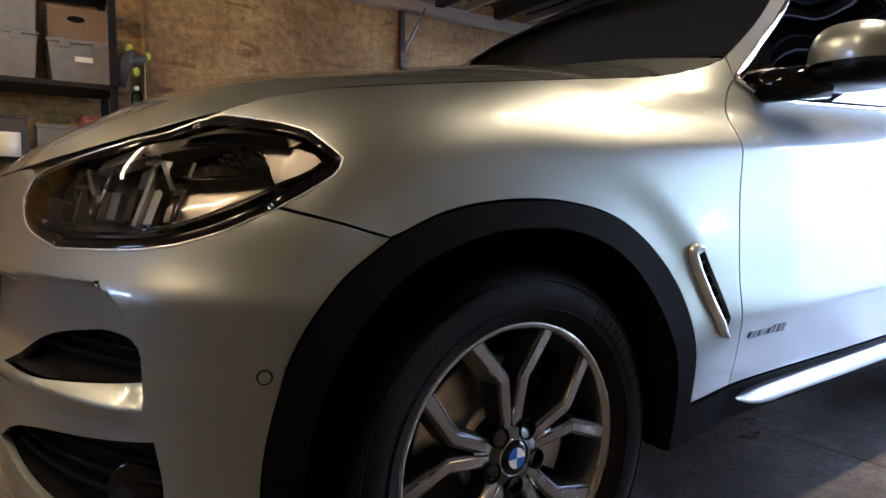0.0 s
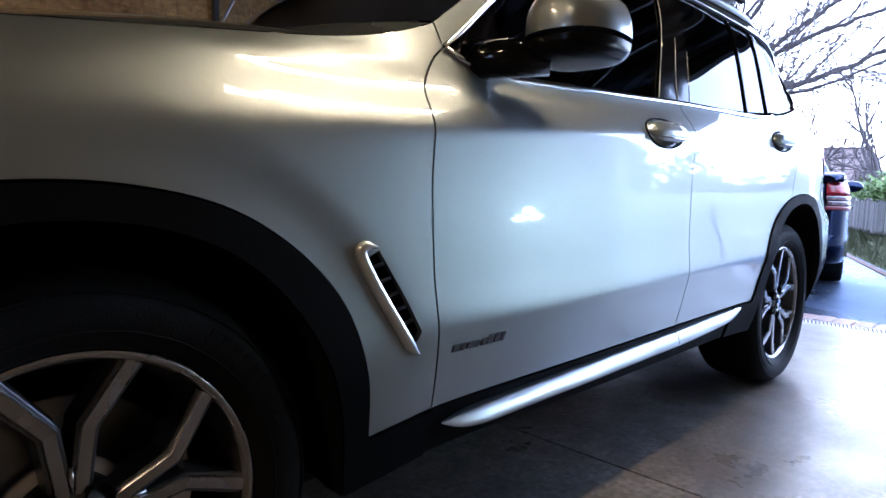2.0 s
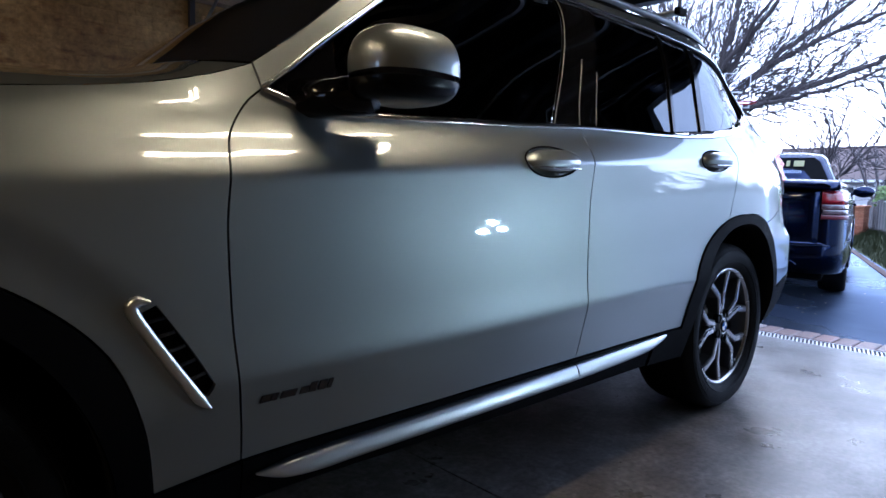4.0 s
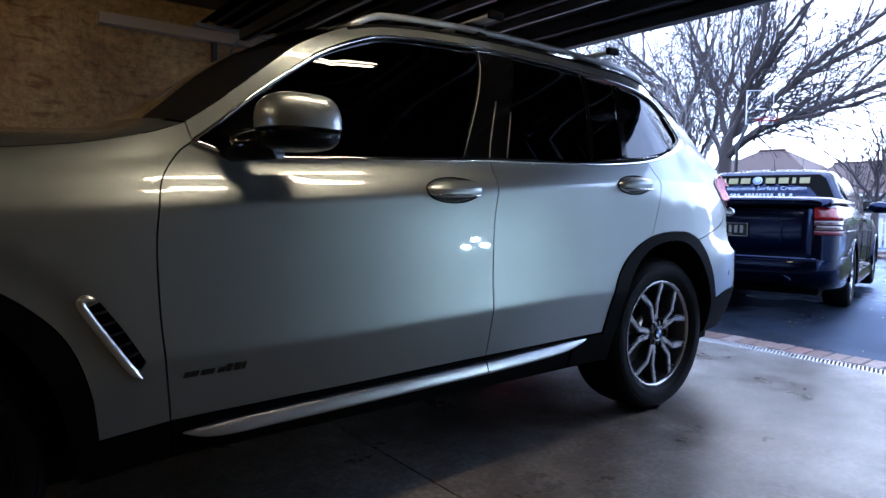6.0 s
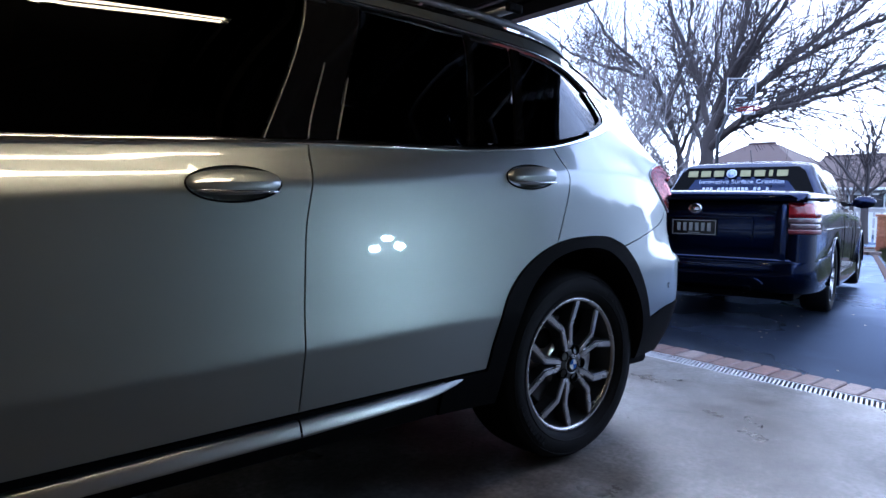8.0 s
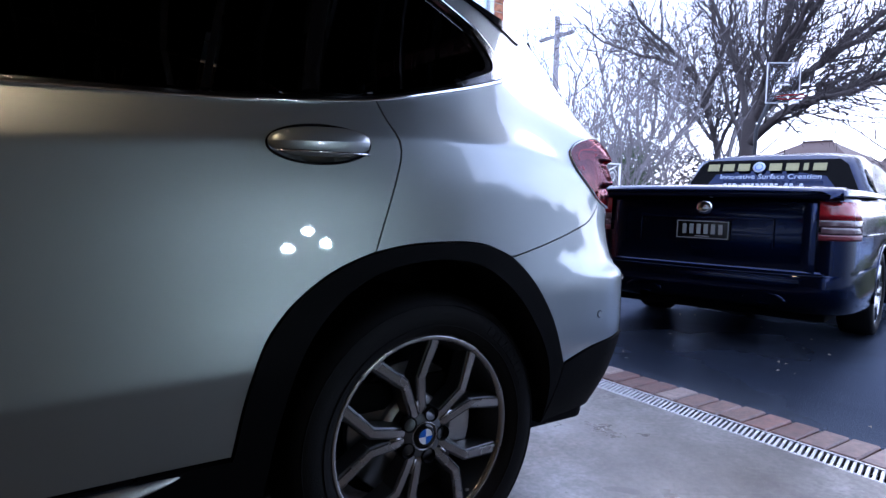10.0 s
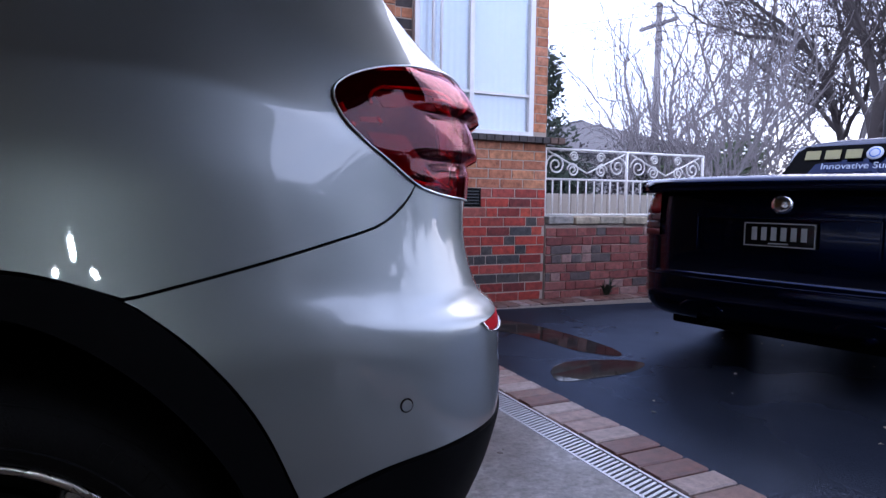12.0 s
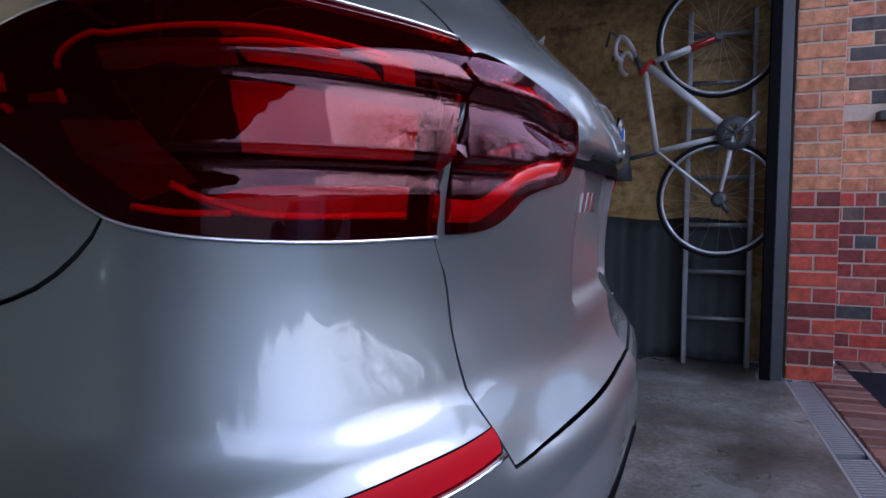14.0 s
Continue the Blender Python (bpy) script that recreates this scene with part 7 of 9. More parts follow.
# local frame: x forwards from the tail, y to its left, z up
def flank(x, w, top):
    """One half section of the tub or the bonnet: centre top, shoulder, side, sill; it rises over the wheels."""
    low = 0.30
    for cx in (1.27, 4.19):
        if abs(x - cx) < 0.385:
            low = 0.33 + math.sqrt(0.385 ** 2 - (x - cx) ** 2)
    return [(x, 0.0, top + 0.01), (x, w - 0.16, top), (x, w - 0.07, top - 0.012), (x, w - 0.035, top - 0.05), (x, w - 0.012, top - 0.14), (x, w, max(top - 0.28, low + 0.05)), (x, w - 0.006, max(top - 0.48, low + 0.035)), (x, w - 0.014, low + 0.02), (x, w - 0.05, low)]


stations = np.array([(0.39, 0.920, 1.054), (0.45, 0.925, 1.055), (0.9, 0.94, 1.06), (1.3, 0.945, 1.06), (1.7, 0.935, 1.055), (2.2, 0.925, 1.04), (2.8, 0.925, 1.01), (3.4, 0.93, 0.98), (3.9, 0.935, 0.95), (4.3, 0.93, 0.90), (4.65, 0.88, 0.83), (4.85, 0.78, 0.74), (4.95, 0.62, 0.62)])
xs = set(stations[:, 0])
for cx in (1.27, 4.19):
    xs.update(cx + 0.385 * math.cos(a) for a in np.linspace(0.0, math.pi, 25))
ute_loft("body_shell", [flank(x, np.interp(x, stations[:, 0], stations[:, 1]), np.interp(x, stations[:, 0], stations[:, 2])) for x in sorted(xs)], BLUE)
# tray cover
tray = []
for x, w, z in ((-0.03, 0.78, 1.075), (0.0, 0.835, 1.092), (0.10, 0.86, 1.098), (0.9, 0.885, 1.105), (1.70, 0.875, 1.105)):
    tray.append([(x, 0.0, z + 0.028), (x, w * 0.6, z + 0.022), (x, w - 0.05, z + 0.006), (x, w, z - 0.018), (x, w - 0.004, z - 0.045)])
ute_loft("tray_cover", tray, BLUE, "blue hard tray cover")
box("tray_gap", (0.0, -0.84, 1.035), (1.7, 0.84, 1.056), DARK, ute, 0.004)
skirt = []
for t in np.linspace(-1, 1, 25):
    back, drop = 0.045 * abs(t) ** 4, 0.012 * abs(t) ** 3
    skirt.append([(x + back, 0.845 * t, z - drop) for x, z in ((0.05, 1.034), (-0.034, 1.034), (-0.043, 1.042), (-0.046, 1.066), (-0.043, 1.088), (-0.030, 1.103), (0.02, 1.117), (0.06, 1.122))])
grid("cover_skirt", skirt, BLUE, ute)
# cab
cab = []
for x, w0, z0, w1, z1 in ((1.51, 0.80, 1.06, 0.66, 1.14), (1.58, 0.80, 1.06, 0.645, 1.28), (1.68, 0.80, 1.06, 0.635, 1.425), (2.0, 0.80, 1.05, 0.63, 1.468), (2.4, 0.80, 1.03, 0.625, 1.475), (2.8, 0.80, 1.0, 0.62, 1.445), (3.1, 0.79, 0.98, 0.64, 1.30), (3.55, 0.76, 0.96, 0.70, 1.02)):
    cab.append([(x, 0.0, z1 + 0.02), (x, w1 * 0.7, z1 + 0.012), (x, w1 - 0.03, z1 - 0.012), (x, w1 + 0.012, z1 - 0.05), (x, w1 * 0.4 + w0 * 0.6, z1 * 0.4 + z0 * 0.6), (x, w0 + 0.03, z0), (x, w0 + 0.06, z0 - 0.05)])
ute_loft("cab", cab, BLUE)
# rear window set on the sloping back of the cab, black with a vinyl sign
def back_of_cab(y, z, out=0.0):
    """A place on the rear window plane."""
    return Vector((1.52 + (z - 1.115) * 0.50 - 0.03 * (1 - (y / 0.65) ** 2) - out, y, z))


bm = bmesh.new()
outline = [(-0.70, 1.125), (0.70, 1.125), (0.69, 1.16), (0.60, 1.36), (0.54, 1.405), (-0.54, 1.405), (-0.60, 1.36), (-0.69, 1.16)]
a = [bm.verts.new(back_of_cab(y, z, 0.027)) for y, z in outline]
b = [bm.verts.new(back_of_cab(y, z, -0.02)) for y, z in outline]
bm.faces.new(a)
for i in range(8):
    bm.faces.new((a[i], b[i], b[(i + 1) % 8], a[(i + 1) % 8]))
bmesh.ops.recalc_face_normals(bm, faces=bm.faces)
rear_glass = part("rear_window", bm, material("black_rear_glass", (0.002, 0.002, 0.0025), 0.25, spec=0.04, spread=0.1), ute)


def lettering(name, text, size, y, z, mat, spread=1.0, bold=0.0):
    cu = bpy.data.curves.new(name, "FONT")
    cu.body, cu.size, cu.align_x, cu.align_y = text, size, "CENTER", "CENTER"
    cu.extrude, cu.offset = 0.0015, bold
    ob = bpy.data.objects.new(name, cu)
    scene.collection.objects.link(ob)
    bpy.context.view_layer.update()
    me = bpy.data.meshes.new_from_object(ob.evaluated_get(bpy.context.evaluated_depsgraph_get()))
    bpy.data.objects.remove(ob)
    slope = math.atan2(1.0, 0.50)
    m = Matrix.Translation(back_of_cab(0, z, 0.050) + Vector((0, y, 0))) @ Matrix.Rotation(radians(-90), 4, "Z") @ Matrix.Rotation(slope, 4, "X") @ Matrix.Diagonal((spread, 1, 1, 1))
    me.transform(m)
    me.materials.append(mat)
    out = new(name, me)
    out.parent = ute
    return out


# signage: the trade name becomes plain blocks in its colours
for k, y in enumerate((0.48, 0.345, 0.21, -0.055, -0.19, -0.295, -0.40)):
    c = back_of_cab(y, 1.338, 0.030)
    w = 0.050 if k != 5 else 0.018
    bm = bmesh.new()
    sl = Matrix.Translation(c) @ Matrix.Rotation(math.atan2(0.50, 1.0), 4, "Y")
    add_box(bm, (-0.001, -w, -0.036), (0.003, w, 0.036), 0, sl)
    part("sign_block", bm, GOLD, ute)
c = back_of_cab(0.08, 1.338, 0.034)
sl = Matrix.Translation(c) @ Matrix.Rotation(math.atan2(0.50, 1.0), 4, "Y") @ pose(0, 0, 0, 0, 0, -90)
lathe("sign_disc", [(0.0001, -0.002), (0.05, -0.002), (0.052, 0.002)], SIGN_WHITE, ute, 24, sl)
lathe("sign_ring", [(0.028, -0.004), (0.034, -0.004), (0.036, 0.0)], BLUE_ENAMEL, ute, 24, sl)
lettering("sign_line", "Innovative Surface Creation", 0.066, -0.02, 1.248, SIGN_WHITE, 1.12)
sl = Matrix.Translation(back_of_cab(0.03, 1.175, 0.032)) @ Matrix.Rotation(math.atan2(0.50, 1.0), 4, "Y")
for k in range(17):
    yy = 0.31 - 0.039 * k
    if k not in (3, 12, 15):
        bm = bmesh.new()
        add_box(bm, (-0.001, yy - 0.013, -0.016), (0.002, yy + 0.013, 0.016), 0, sl)
        part("sign_bar", bm, SIGN_WHITE, ute)
# tailgate, plate, lamps, bumper
rows = []
for z, x in ((0.40, 0.040), (0.48, 0.012), (0.62, 0.0), (0.80, -0.002), (0.92, 0.0), (1.00, 0.006), (1.03, 0.014), (1.036, 0.05)):
    row = [(x + 0.016 * abs(t) ** 3, 0.706 * t, z) for t in np.linspace(-1, 1, 17)]
    rows.append([(x + 0.06, -0.7065, z), (x + 0.018, -0.7065, z)] + row + [(x + 0.018, 0.7065, z), (x + 0.06, 0.7065, z)])
grid("tailgate", rows, BLUE, ute, flip=True)
box("tub_back", (0.062, -0.74, 0.50), (0.085, 0.74, 1.03), DARK, ute, 0.0)
bm = bmesh.new()
add_box(bm, (-0.016, -0.46, 0.885), (-0.002, 0.46, 0.902), 0.004)
for s in (-1, 1):
    add_box(bm, (-0.014, s * 0.46 - 0.006, 0.70), (-0.003, s * 0.46 + 0.006, 0.89), 0.003)
part("plate_garnish", bm, BLUE, ute)
PLATE_GREY = material("plate_grey", (0.20, 0.20, 0.19), 0.5, spread=0.1)
plate = box("number_plate", (-0.022, -0.186, 0.735), (-0.012, 0.186, 0.870), GLOSS_BLACK, ute, 0.003)
bm = bmesh.new()
for lo, hi in (((-0.0245, -0.18, 0.740), (-0.0225, 0.18, 0.7455)), ((-0.0245, -0.18, 0.8595), (-0.0225, 0.18, 0.865)), ((-0.0245, -0.18, 0.740), (-0.0225, -0.1745, 0.865)), ((-0.0245, 0.1745, 0.740), (-0.0225, 0.18, 0.865))):
    add_box(bm, lo, hi)
part("plate_frame", bm, PLATE_GREY, ute)
for k in range(6):
    yy = 0.125 - 0.05 * k
    bm = bmesh.new()
    add_box(bm, (-0.0245, yy - 0.014, 0.772), (-0.0225, yy + 0.014, 0.842))
    part("plate_bar", bm, PLATE_GREY, ute)
bm = bmesh.new()
add_box(bm, (-0.0245, -0.05, 0.753), (-0.0225, 0.05, 0.760))
part("plate_bar", bm, PLATE_GREY, ute)
lathe("badge_roundel", [(0.0001, -0.012), (0.03, -0.012), (0.052, -0.006), (0.056, 0.004)], CHROME, ute, 28, Matrix.Translation((-0.004, 0.0, 0.965)) @ pose(0, 0, 0, 0, 0, -90))


def lean_in(z):
    """How far the tub's side leans in towards its top edge."""
    return 0.8 * max(0.0, z - 0.80) ** 2


for s in (-1, 1):
    corner = flow([(0.030, 0.690), (0.030, 0.715), (0.036, 0.75), (0.055, 0.80), (0.092, 0.85), (0.165, 0.886), (0.26, 0.908), (0.41, 0.922)], 0.02)
    grid("rear_corner", [[(x, s * (y - lean_in(z) * min(1, (y - 0.70) / 0.16)), z) for x, y in corner] for z in (0.54, 0.62, 0.70, 0.78, 0.85, 0.90, 0.94, 0.98, 1.01, 1.036)], BLUE, ute, flip=s > 0)
    lamp = tagged(new("tail_lamp"), "red and clear tail lamp")
    lamp.parent = ute
    for z0, z1, mat, name in ((0.900, 1.018, UTE_RED, "stop_lens"), (0.853, 0.899, UTE_CLEAR, "clear_lens"), (0.806, 0.852, UTE_CLEAR, "clear_lens"), (0.768, 0.805, UTE_DULL, "reflector")):
        rows = []
        for z in np.linspace(z0, z1, 4):
            taper = (0.975 - z) * 0.10
            line = [(0.025, 0.715), (0.034, 0.75), (0.055, 0.80), (0.092, 0.85), (0.15, 0.888), (0.25 - taper, 0.912), (0.30 - taper, 0.918)]
            q = flow(line, 0.02)
            rows.append([(a - 0.012, s * (b + 0.004 - lean_in(z) * min(1, max(0, b - 0.70) / 0.16)), z) for a, b in q])
        inner = [[(x + 0.03, y * 0.95, z) for x, y, z in r] for r in rows]
        grid(name, [inner[0]] + rows + [inner[-1]], mat, lamp, flip=s > 0)
    bm = bmesh.new()
    add_tube(bm, [(0.12, s * 0.42, 0.30), (0.02, s * 0.42, 0.30)], 0.035, 16, False)
    part("tailpipe", bm, CHROME, ute)
    # flared exhaust cut-out in the bumper
    tube("bumper_arch", [(0.005, s * (0.42 + 0.13 * math.cos(a)), 0.335 + 0.065 * math.sin(a)) for a in np.linspace(0.1, math.pi - 0.1, 14)], 0.014, BLUE, ute, 8)
    # door mirror, side glass, door seams
    mir = tagged(new("door_mirror"), "blue door mirror")
    mir.parent = ute
    bm = bmesh.new()
    bmesh.ops.create_icosphere(bm, subdivisions=3, radius=1, matrix=Matrix.Translation((2.98, s * 1.02, 1.06)) @ Matrix.Diagonal((0.07, 0.115, 0.072, 1)))
    part("shell", bm, BLUE, mir, smooth=True)
    tube("stalk", [(3.0, s * 0.86, 1.03), (2.99, s * 0.95, 1.04)], 0.02, BLUE, mir, 8)
    pane = []
    for x, zt in ((1.72, 1.20), (1.95, 1.36), (2.3, 1.40), (2.75, 1.375), (3.02, 1.24), (3.25, 1.10)):
        pane.append([(x, s * (0.835 - (z - 1.0) * 0.40 + 0.018), z) for z in np.linspace(1.06, zt, 4)])
    grid("side_window", pane, GLOSS_BLACK, ute)
    for x in (1.90, 3.15):
        tube("door_seam", [(x - 0.02, s * 0.927, 0.95), (x, s * 0.942, 0.75), (x - 0.01, s * 0.935, 0.50), (x, s * 0.918, 0.36)], 0.004, DARK, ute, 5)
    box("door_handle", (2.02, s * 0.945 - 0.012, 0.885), (2.20, s * 0.945 + 0.012, 0.915), BLUE, ute, 0.006)
    box("side_skirt", (1.75, s * 0.905 - 0.03, 0.20), (3.55, s * 0.905 + 0.03, 0.34), BLUE, ute, 0.02)
    tube("shoulder_crease", [tuple(p) for p in flow([(0.3, s * 0.935, 0.80), (1.2, s * 0.952, 0.80), (2.4, s * 0.938, 0.785), (3.6, s * 0.945, 0.76)], 0.1)], 0.006, BLUE, ute, 6)
    # arches
    for cx, r in ((1.27, 0.375), (4.19, 0.37)):
        tube("wheel_arch", [(cx + r * math.cos(a), s * 0.930, 0.33 + r * math.sin(a)) for a in np.linspace(-0.1, math.pi + 0.1, 24)], 0.012, BLUE, ute, 8)
        pts = [(cx + (r - 0.005) * math.cos(a), 0.33 + (r - 0.005) * math.sin(a)) for a in np.linspace(-0.1, math.pi + 0.1, 24)]
        slab("wheel_well", pts, 0.006 * s, DARK, ute, "y", s * 0.66)
bump = []
for z, x in ((0.566, 0.014), (0.560, 0.001), (0.545, -0.005), (0.50, -0.014), (0.42, -0.018), (0.35, -0.004), (0.30, 0.04), (0.27, 0.12)):
    tuck = 0.0 if z > 0.4 else (0.4 - z) * 0.25
    bump.append([(x + dx * k, y - tuck, z) for dx, y, k in ((0.0, 0.10, 0), (0.003, 0.40, 1), (0.012, 0.62, 1), (0.030, 0.73, 1), (0.062, 0.80, 1), (0.115, 0.852, 1), (0.19, 0.886, 1), (0.28, 0.910, 1), (0.42, 0.928, 1), (0.62, 0.938, 1), (0.86 - x, 0.942, 1))])
ute_loft("rear_bumper", bump, BLUE)
tube("bumper_line", [tuple(p) for p in flow([(0.02, -0.80, 0.535), (-0.022, -0.4, 0.53), (-0.026, 0, 0.528), (-0.022, 0.4, 0.53), (0.02, 0.80, 0.535)], 0.05)], 0.004, BLUE, ute, 5)
box("underbody", (0.25, -0.75, 0.20), (4.7, 0.75, 0.36), DARK, ute, 0.02)


def ute_wheel():
    w = tagged(new("wheel"), "multi-spoke alloy wheel")
    lathe("tyre", [(0.235, 0.0), (0.245, -0.015), (0.28, -0.022), (0.315, -0.014), (0.328, 0.004), (0.333, 0.05), (0.333, 0.16), (0.325, 0.21), (0.29, 0.225), (0.235, 0.21)], RUBBER, w, 48)
    lathe("rim", [(0.236, 0.0), (0.232, -0.006), (0.222, 0.0), (0.215, 0.03), (0.21, 0.18), (0.235, 0.20)], RIM, w, 48)
    for k in range(5):
        for d in (-0.12, 0.12):
            a = 2 * math.pi * k / 5 + d
            tube("spoke", [(0.04 * math.cos(a - d), 0.01, 0.04 * math.sin(a - d)), (0.22 * math.cos(a), 0.006, 0.22 * math.sin(a))], [0.018, 0.014], RIM, w, 6)
    lathe("hub", [(0.0001, -0.004), (0.05, 0.0), (0.055, 0.03)], RIM, w, 20)
    lathe("brake_disc", [(0.05, 0.07), (0.15, 0.07), (0.15, 0.09)], STEEL, w, 32)
    return w


uw = ute_wheel()
uw.parent = ute
uw.matrix_basis = pose(1.27, -0.905, 0.333)
for m in (pose(4.19, -0.905, 0.333), pose(1.27, 0.905, 0.333, 0, 0, 180), pose(4.19, 0.905, 0.333, 0, 0, 180)):
    copy_thing(uw, m)
tube("aerial", [(2.1, 0.0, 1.47), (2.02, 0.0, 1.62)], 0.004, DARK_STEEL, ute, 5)
ute.matrix_basis = pose(6.10, 0.50, -0.035, 0, 0.6, 14)

# ---- trees, railings and houses beyond ----
BARK = material("dark_bark", (0.06, 0.048, 0.046), 0.9, spread=0.3, scale=12, bump=0.5, bump_scale=40)
PALE_BARK = material("pale_grey_bark", (0.27, 0.245, 0.245), 0.9, spread=0.3, scale=12, bump=0.4, bump_scale=40)
LEAF = material("olive_leaves", (0.055, 0.085, 0.03), 0.7, spread=0.5, scale=3)
DARK_LEAF = material("dark_evergreen_leaves", (0.02, 0.035, 0.018), 0.7, spread=0.5, scale=3)
LIME_LEAF = material("bright_shrub_leaves", (0.10, 0.15, 0.03), 0.6, spread=0.4, scale=4)
TILES = material("terracotta_roof_tiles", (0.060, 0.033, 0.027), 0.8, spread=0.35, scale=3, fine=25)
GREY_TILES = material("dark_grey_roof_tiles", (0.07, 0.065, 0.07), 0.8, spread=0.3, scale=3, fine=25)
RENDER = material("pale_rendered_wall", (0.45, 0.42, 0.40), 0.85, spread=0.15, scale=2)
PALING = material("weathered_grey_palings", (0.085, 0.073, 0.068), 0.85, spread=0.4, scale=5, fine=50)
# each board weathers differently
nt = PALING.node_tree
pick, tone = nt.nodes.new("ShaderNodeObjectInfo"), nt.nodes.new("ShaderNodeMapRange")
tone.inputs["To Min"].default_value, tone.inputs["To Max"].default_value = 0.35, 1.5
board = nt.nodes.new("ShaderNodeVectorMath")
board.operation = "SCALE"
shade = nt.nodes["Principled BSDF"].inputs["Base Color"]
nt.links.new(pick.outputs["Random"], tone.inputs["Value"])
nt.links.new(shade.links[0].from_socket, board.inputs[0])
nt.links.new(tone.outputs[0], board.inputs["Scale"])
nt.links.new(board.outputs[0], shade)
GRASS = material("winter_grass", (0.045, 0.052, 0.022), 0.9, spec=0.08, spread=0.5, scale=4, fine=60)


class Wood:
    """Gathers tapered branches into one mesh."""

    def __init__(self):
        self.v, self.f = [], []

    def limb(self, pts, radii, sides):
        base, ref = len(self.v), None
        for i, p in enumerate(pts):
            t = (pts[min(len(pts) - 1, i + 1)] - pts[max(0, i - 1)]).normalized()
            ref = t.orthogonal().normalized() if ref is None else (ref - t * ref.dot(t)).normalized()
            w = t.cross(ref)
            for k in range(sides):
                a = 2 * math.pi * k / sides
                self.v.append(p + (ref * math.cos(a) + w * math.sin(a)) * radii[i])
        for i in range(len(pts) - 1):
            for k in range(sides):
                a, b = base + i * sides + k, base + i * sides + (k + 1) % sides
                self.f.append((a, b, b + sides, a + sides))


def bend(rnd, p, d, length, wander, lift, n):
    pts = [p.copy()]
    for _ in range(n):
        d = (d + Vector((rnd.uniform(-1, 1), rnd.uniform(-1, 1), rnd.uniform(-1, 1))) * wander + Vector((0, 0, lift))).normalized()
        p = p + d * (length / n)
        pts.append(p.copy())
    return pts, d


def sprout(rnd, wood, p, d, length, radius, depth, wander=0.16, lift=0.03, forks=(3, 4), thin=0.0035):
    n = 5 if depth > 2 else 3
    radius = max(radius, thin)
    pts, end = bend(rnd, p, d, length, wander, lift, n)
    r1 = radius * 0.62
    key = "thick" if radius > 0.045 else "thin"
    wood[key].limb(pts, [radius + (r1 - radius) * i / n for i in range(n + 1)], 7 if radius > 0.045 else (4 if radius > 0.012 else 3))
    if depth == 0:
        return
    sprout(rnd, wood, pts[-1], end, length * rnd.uniform(0.80, 0.92), r1 * 1.25, depth - 1, wander, lift, forks, thin)
    if depth == 1:
        return
    for k in range(rnd.randint(*forks)):
        i = rnd.randint(1, n)
        way = (pts[i] - pts[i - 1]).normalized()
        side = way.orthogonal().normalized()
        side.rotate(Matrix.Rotation(rnd.uniform(0, 6.283), 3, way))
        turn = rnd.uniform(0.35, 0.95)
        nd = (way * math.cos(turn) + side * math.sin(turn)).normalized()
        sprout(rnd, wood, pts[i], nd, length * rnd.uniform(0.55, 0.85), radius * rnd.uniform(0.4, 0.65), depth - 2, wander, lift, forks, thin)


def bare_tree(name, base, limbs, trunk_r, trunk_pts, label, bark, depth, seed, forks=(2, 3), group="bare trees", wander=0.16, lift=0.03, thin=0.0035):
    rnd = random.Random(seed)
    wood = {"thick": Wood(), "thin": Wood()}
    t = thing(name, label, "tree", group)
    pts = [Vector(base) + Vector(q) for q in trunk_pts]
    wood["thick"].limb(pts, [trunk_r * (1.25 if i == 0 else 1 - 0.1 * i) for i in range(len(pts))], 10)
    for d, length, r in limbs:
        sprout(rnd, wood, pts[-1], Vector(d).normalized(), length * 0.6, r, depth + 1, wander, lift, forks, thin)
    raw("trunk", wood["thick"].v, wood["thick"].f, bark, t, smooth=True)
    raw("twig_crown", wood["thin"].v, wood["thin"].f, bark, t)
    return t


def guided_tree(name, base, trunk_pts, trunk_r, limbs, label, bark, seed, thin=0.0038):
    """A tree whose main limbs follow given lines, with boughs and streaming twigs along them."""
    rnd = random.Random(seed)
    wood = {"thick": Wood(), "thin": Wood()}
    t = thing(name, label, "tree", "bare trees")
    b = Vector(base)
    trunk = [b + Vector(p) for p in flow(trunk_pts, 0.25)]
    wood["thick"].limb(trunk, [trunk_r * (1.3 - 0.55 * (i / (len(trunk) - 1)) ** 0.6) for i in range(len(trunk))], 10)
    for pts, r in limbs:
        line = [b + Vector(p) + Vector((rnd.uniform(-1, 1), rnd.uniform(-1, 1), rnd.uniform(-1, 1))) * 0.035 for p in flow(pts, 0.22)]
        n = len(line) - 1
        wood["thick"].limb(line, [r * (1 - 0.8 * i / n) + 0.006 for i in range(n + 1)], 7)
        for i in range(2, n + 1):
            way = (line[i] - line[i - 1]).normalized()
            for _ in range(rnd.choice((1, 2, 2)) if i < n else 4):
                side = way.orthogonal().normalized()
                side.rotate(Matrix.Rotation(rnd.uniform(0, 6.283), 3, way))
                side.x *= 0.5
                turn = rnd.uniform(0.25, 0.85)
                d = (way * math.cos(turn) + side * math.sin(turn)).normalized()
                reach = rnd.uniform(0.45, 0.8) * (0.6 + 0.6 * i / n)
                sprout(rnd, wood, line[i], d, reach, r * (1 - 0.8 * i / n) * rnd.uniform(0.3, 0.5), 5, 0.13, 0.012, (2, 3), thin)
    raw("trunk", wood["thick"].v, wood["thick"].f, bark, t, smooth=True)
    raw("twig_crown", wood["thin"].v, wood["thin"].f, bark, t)
    return t


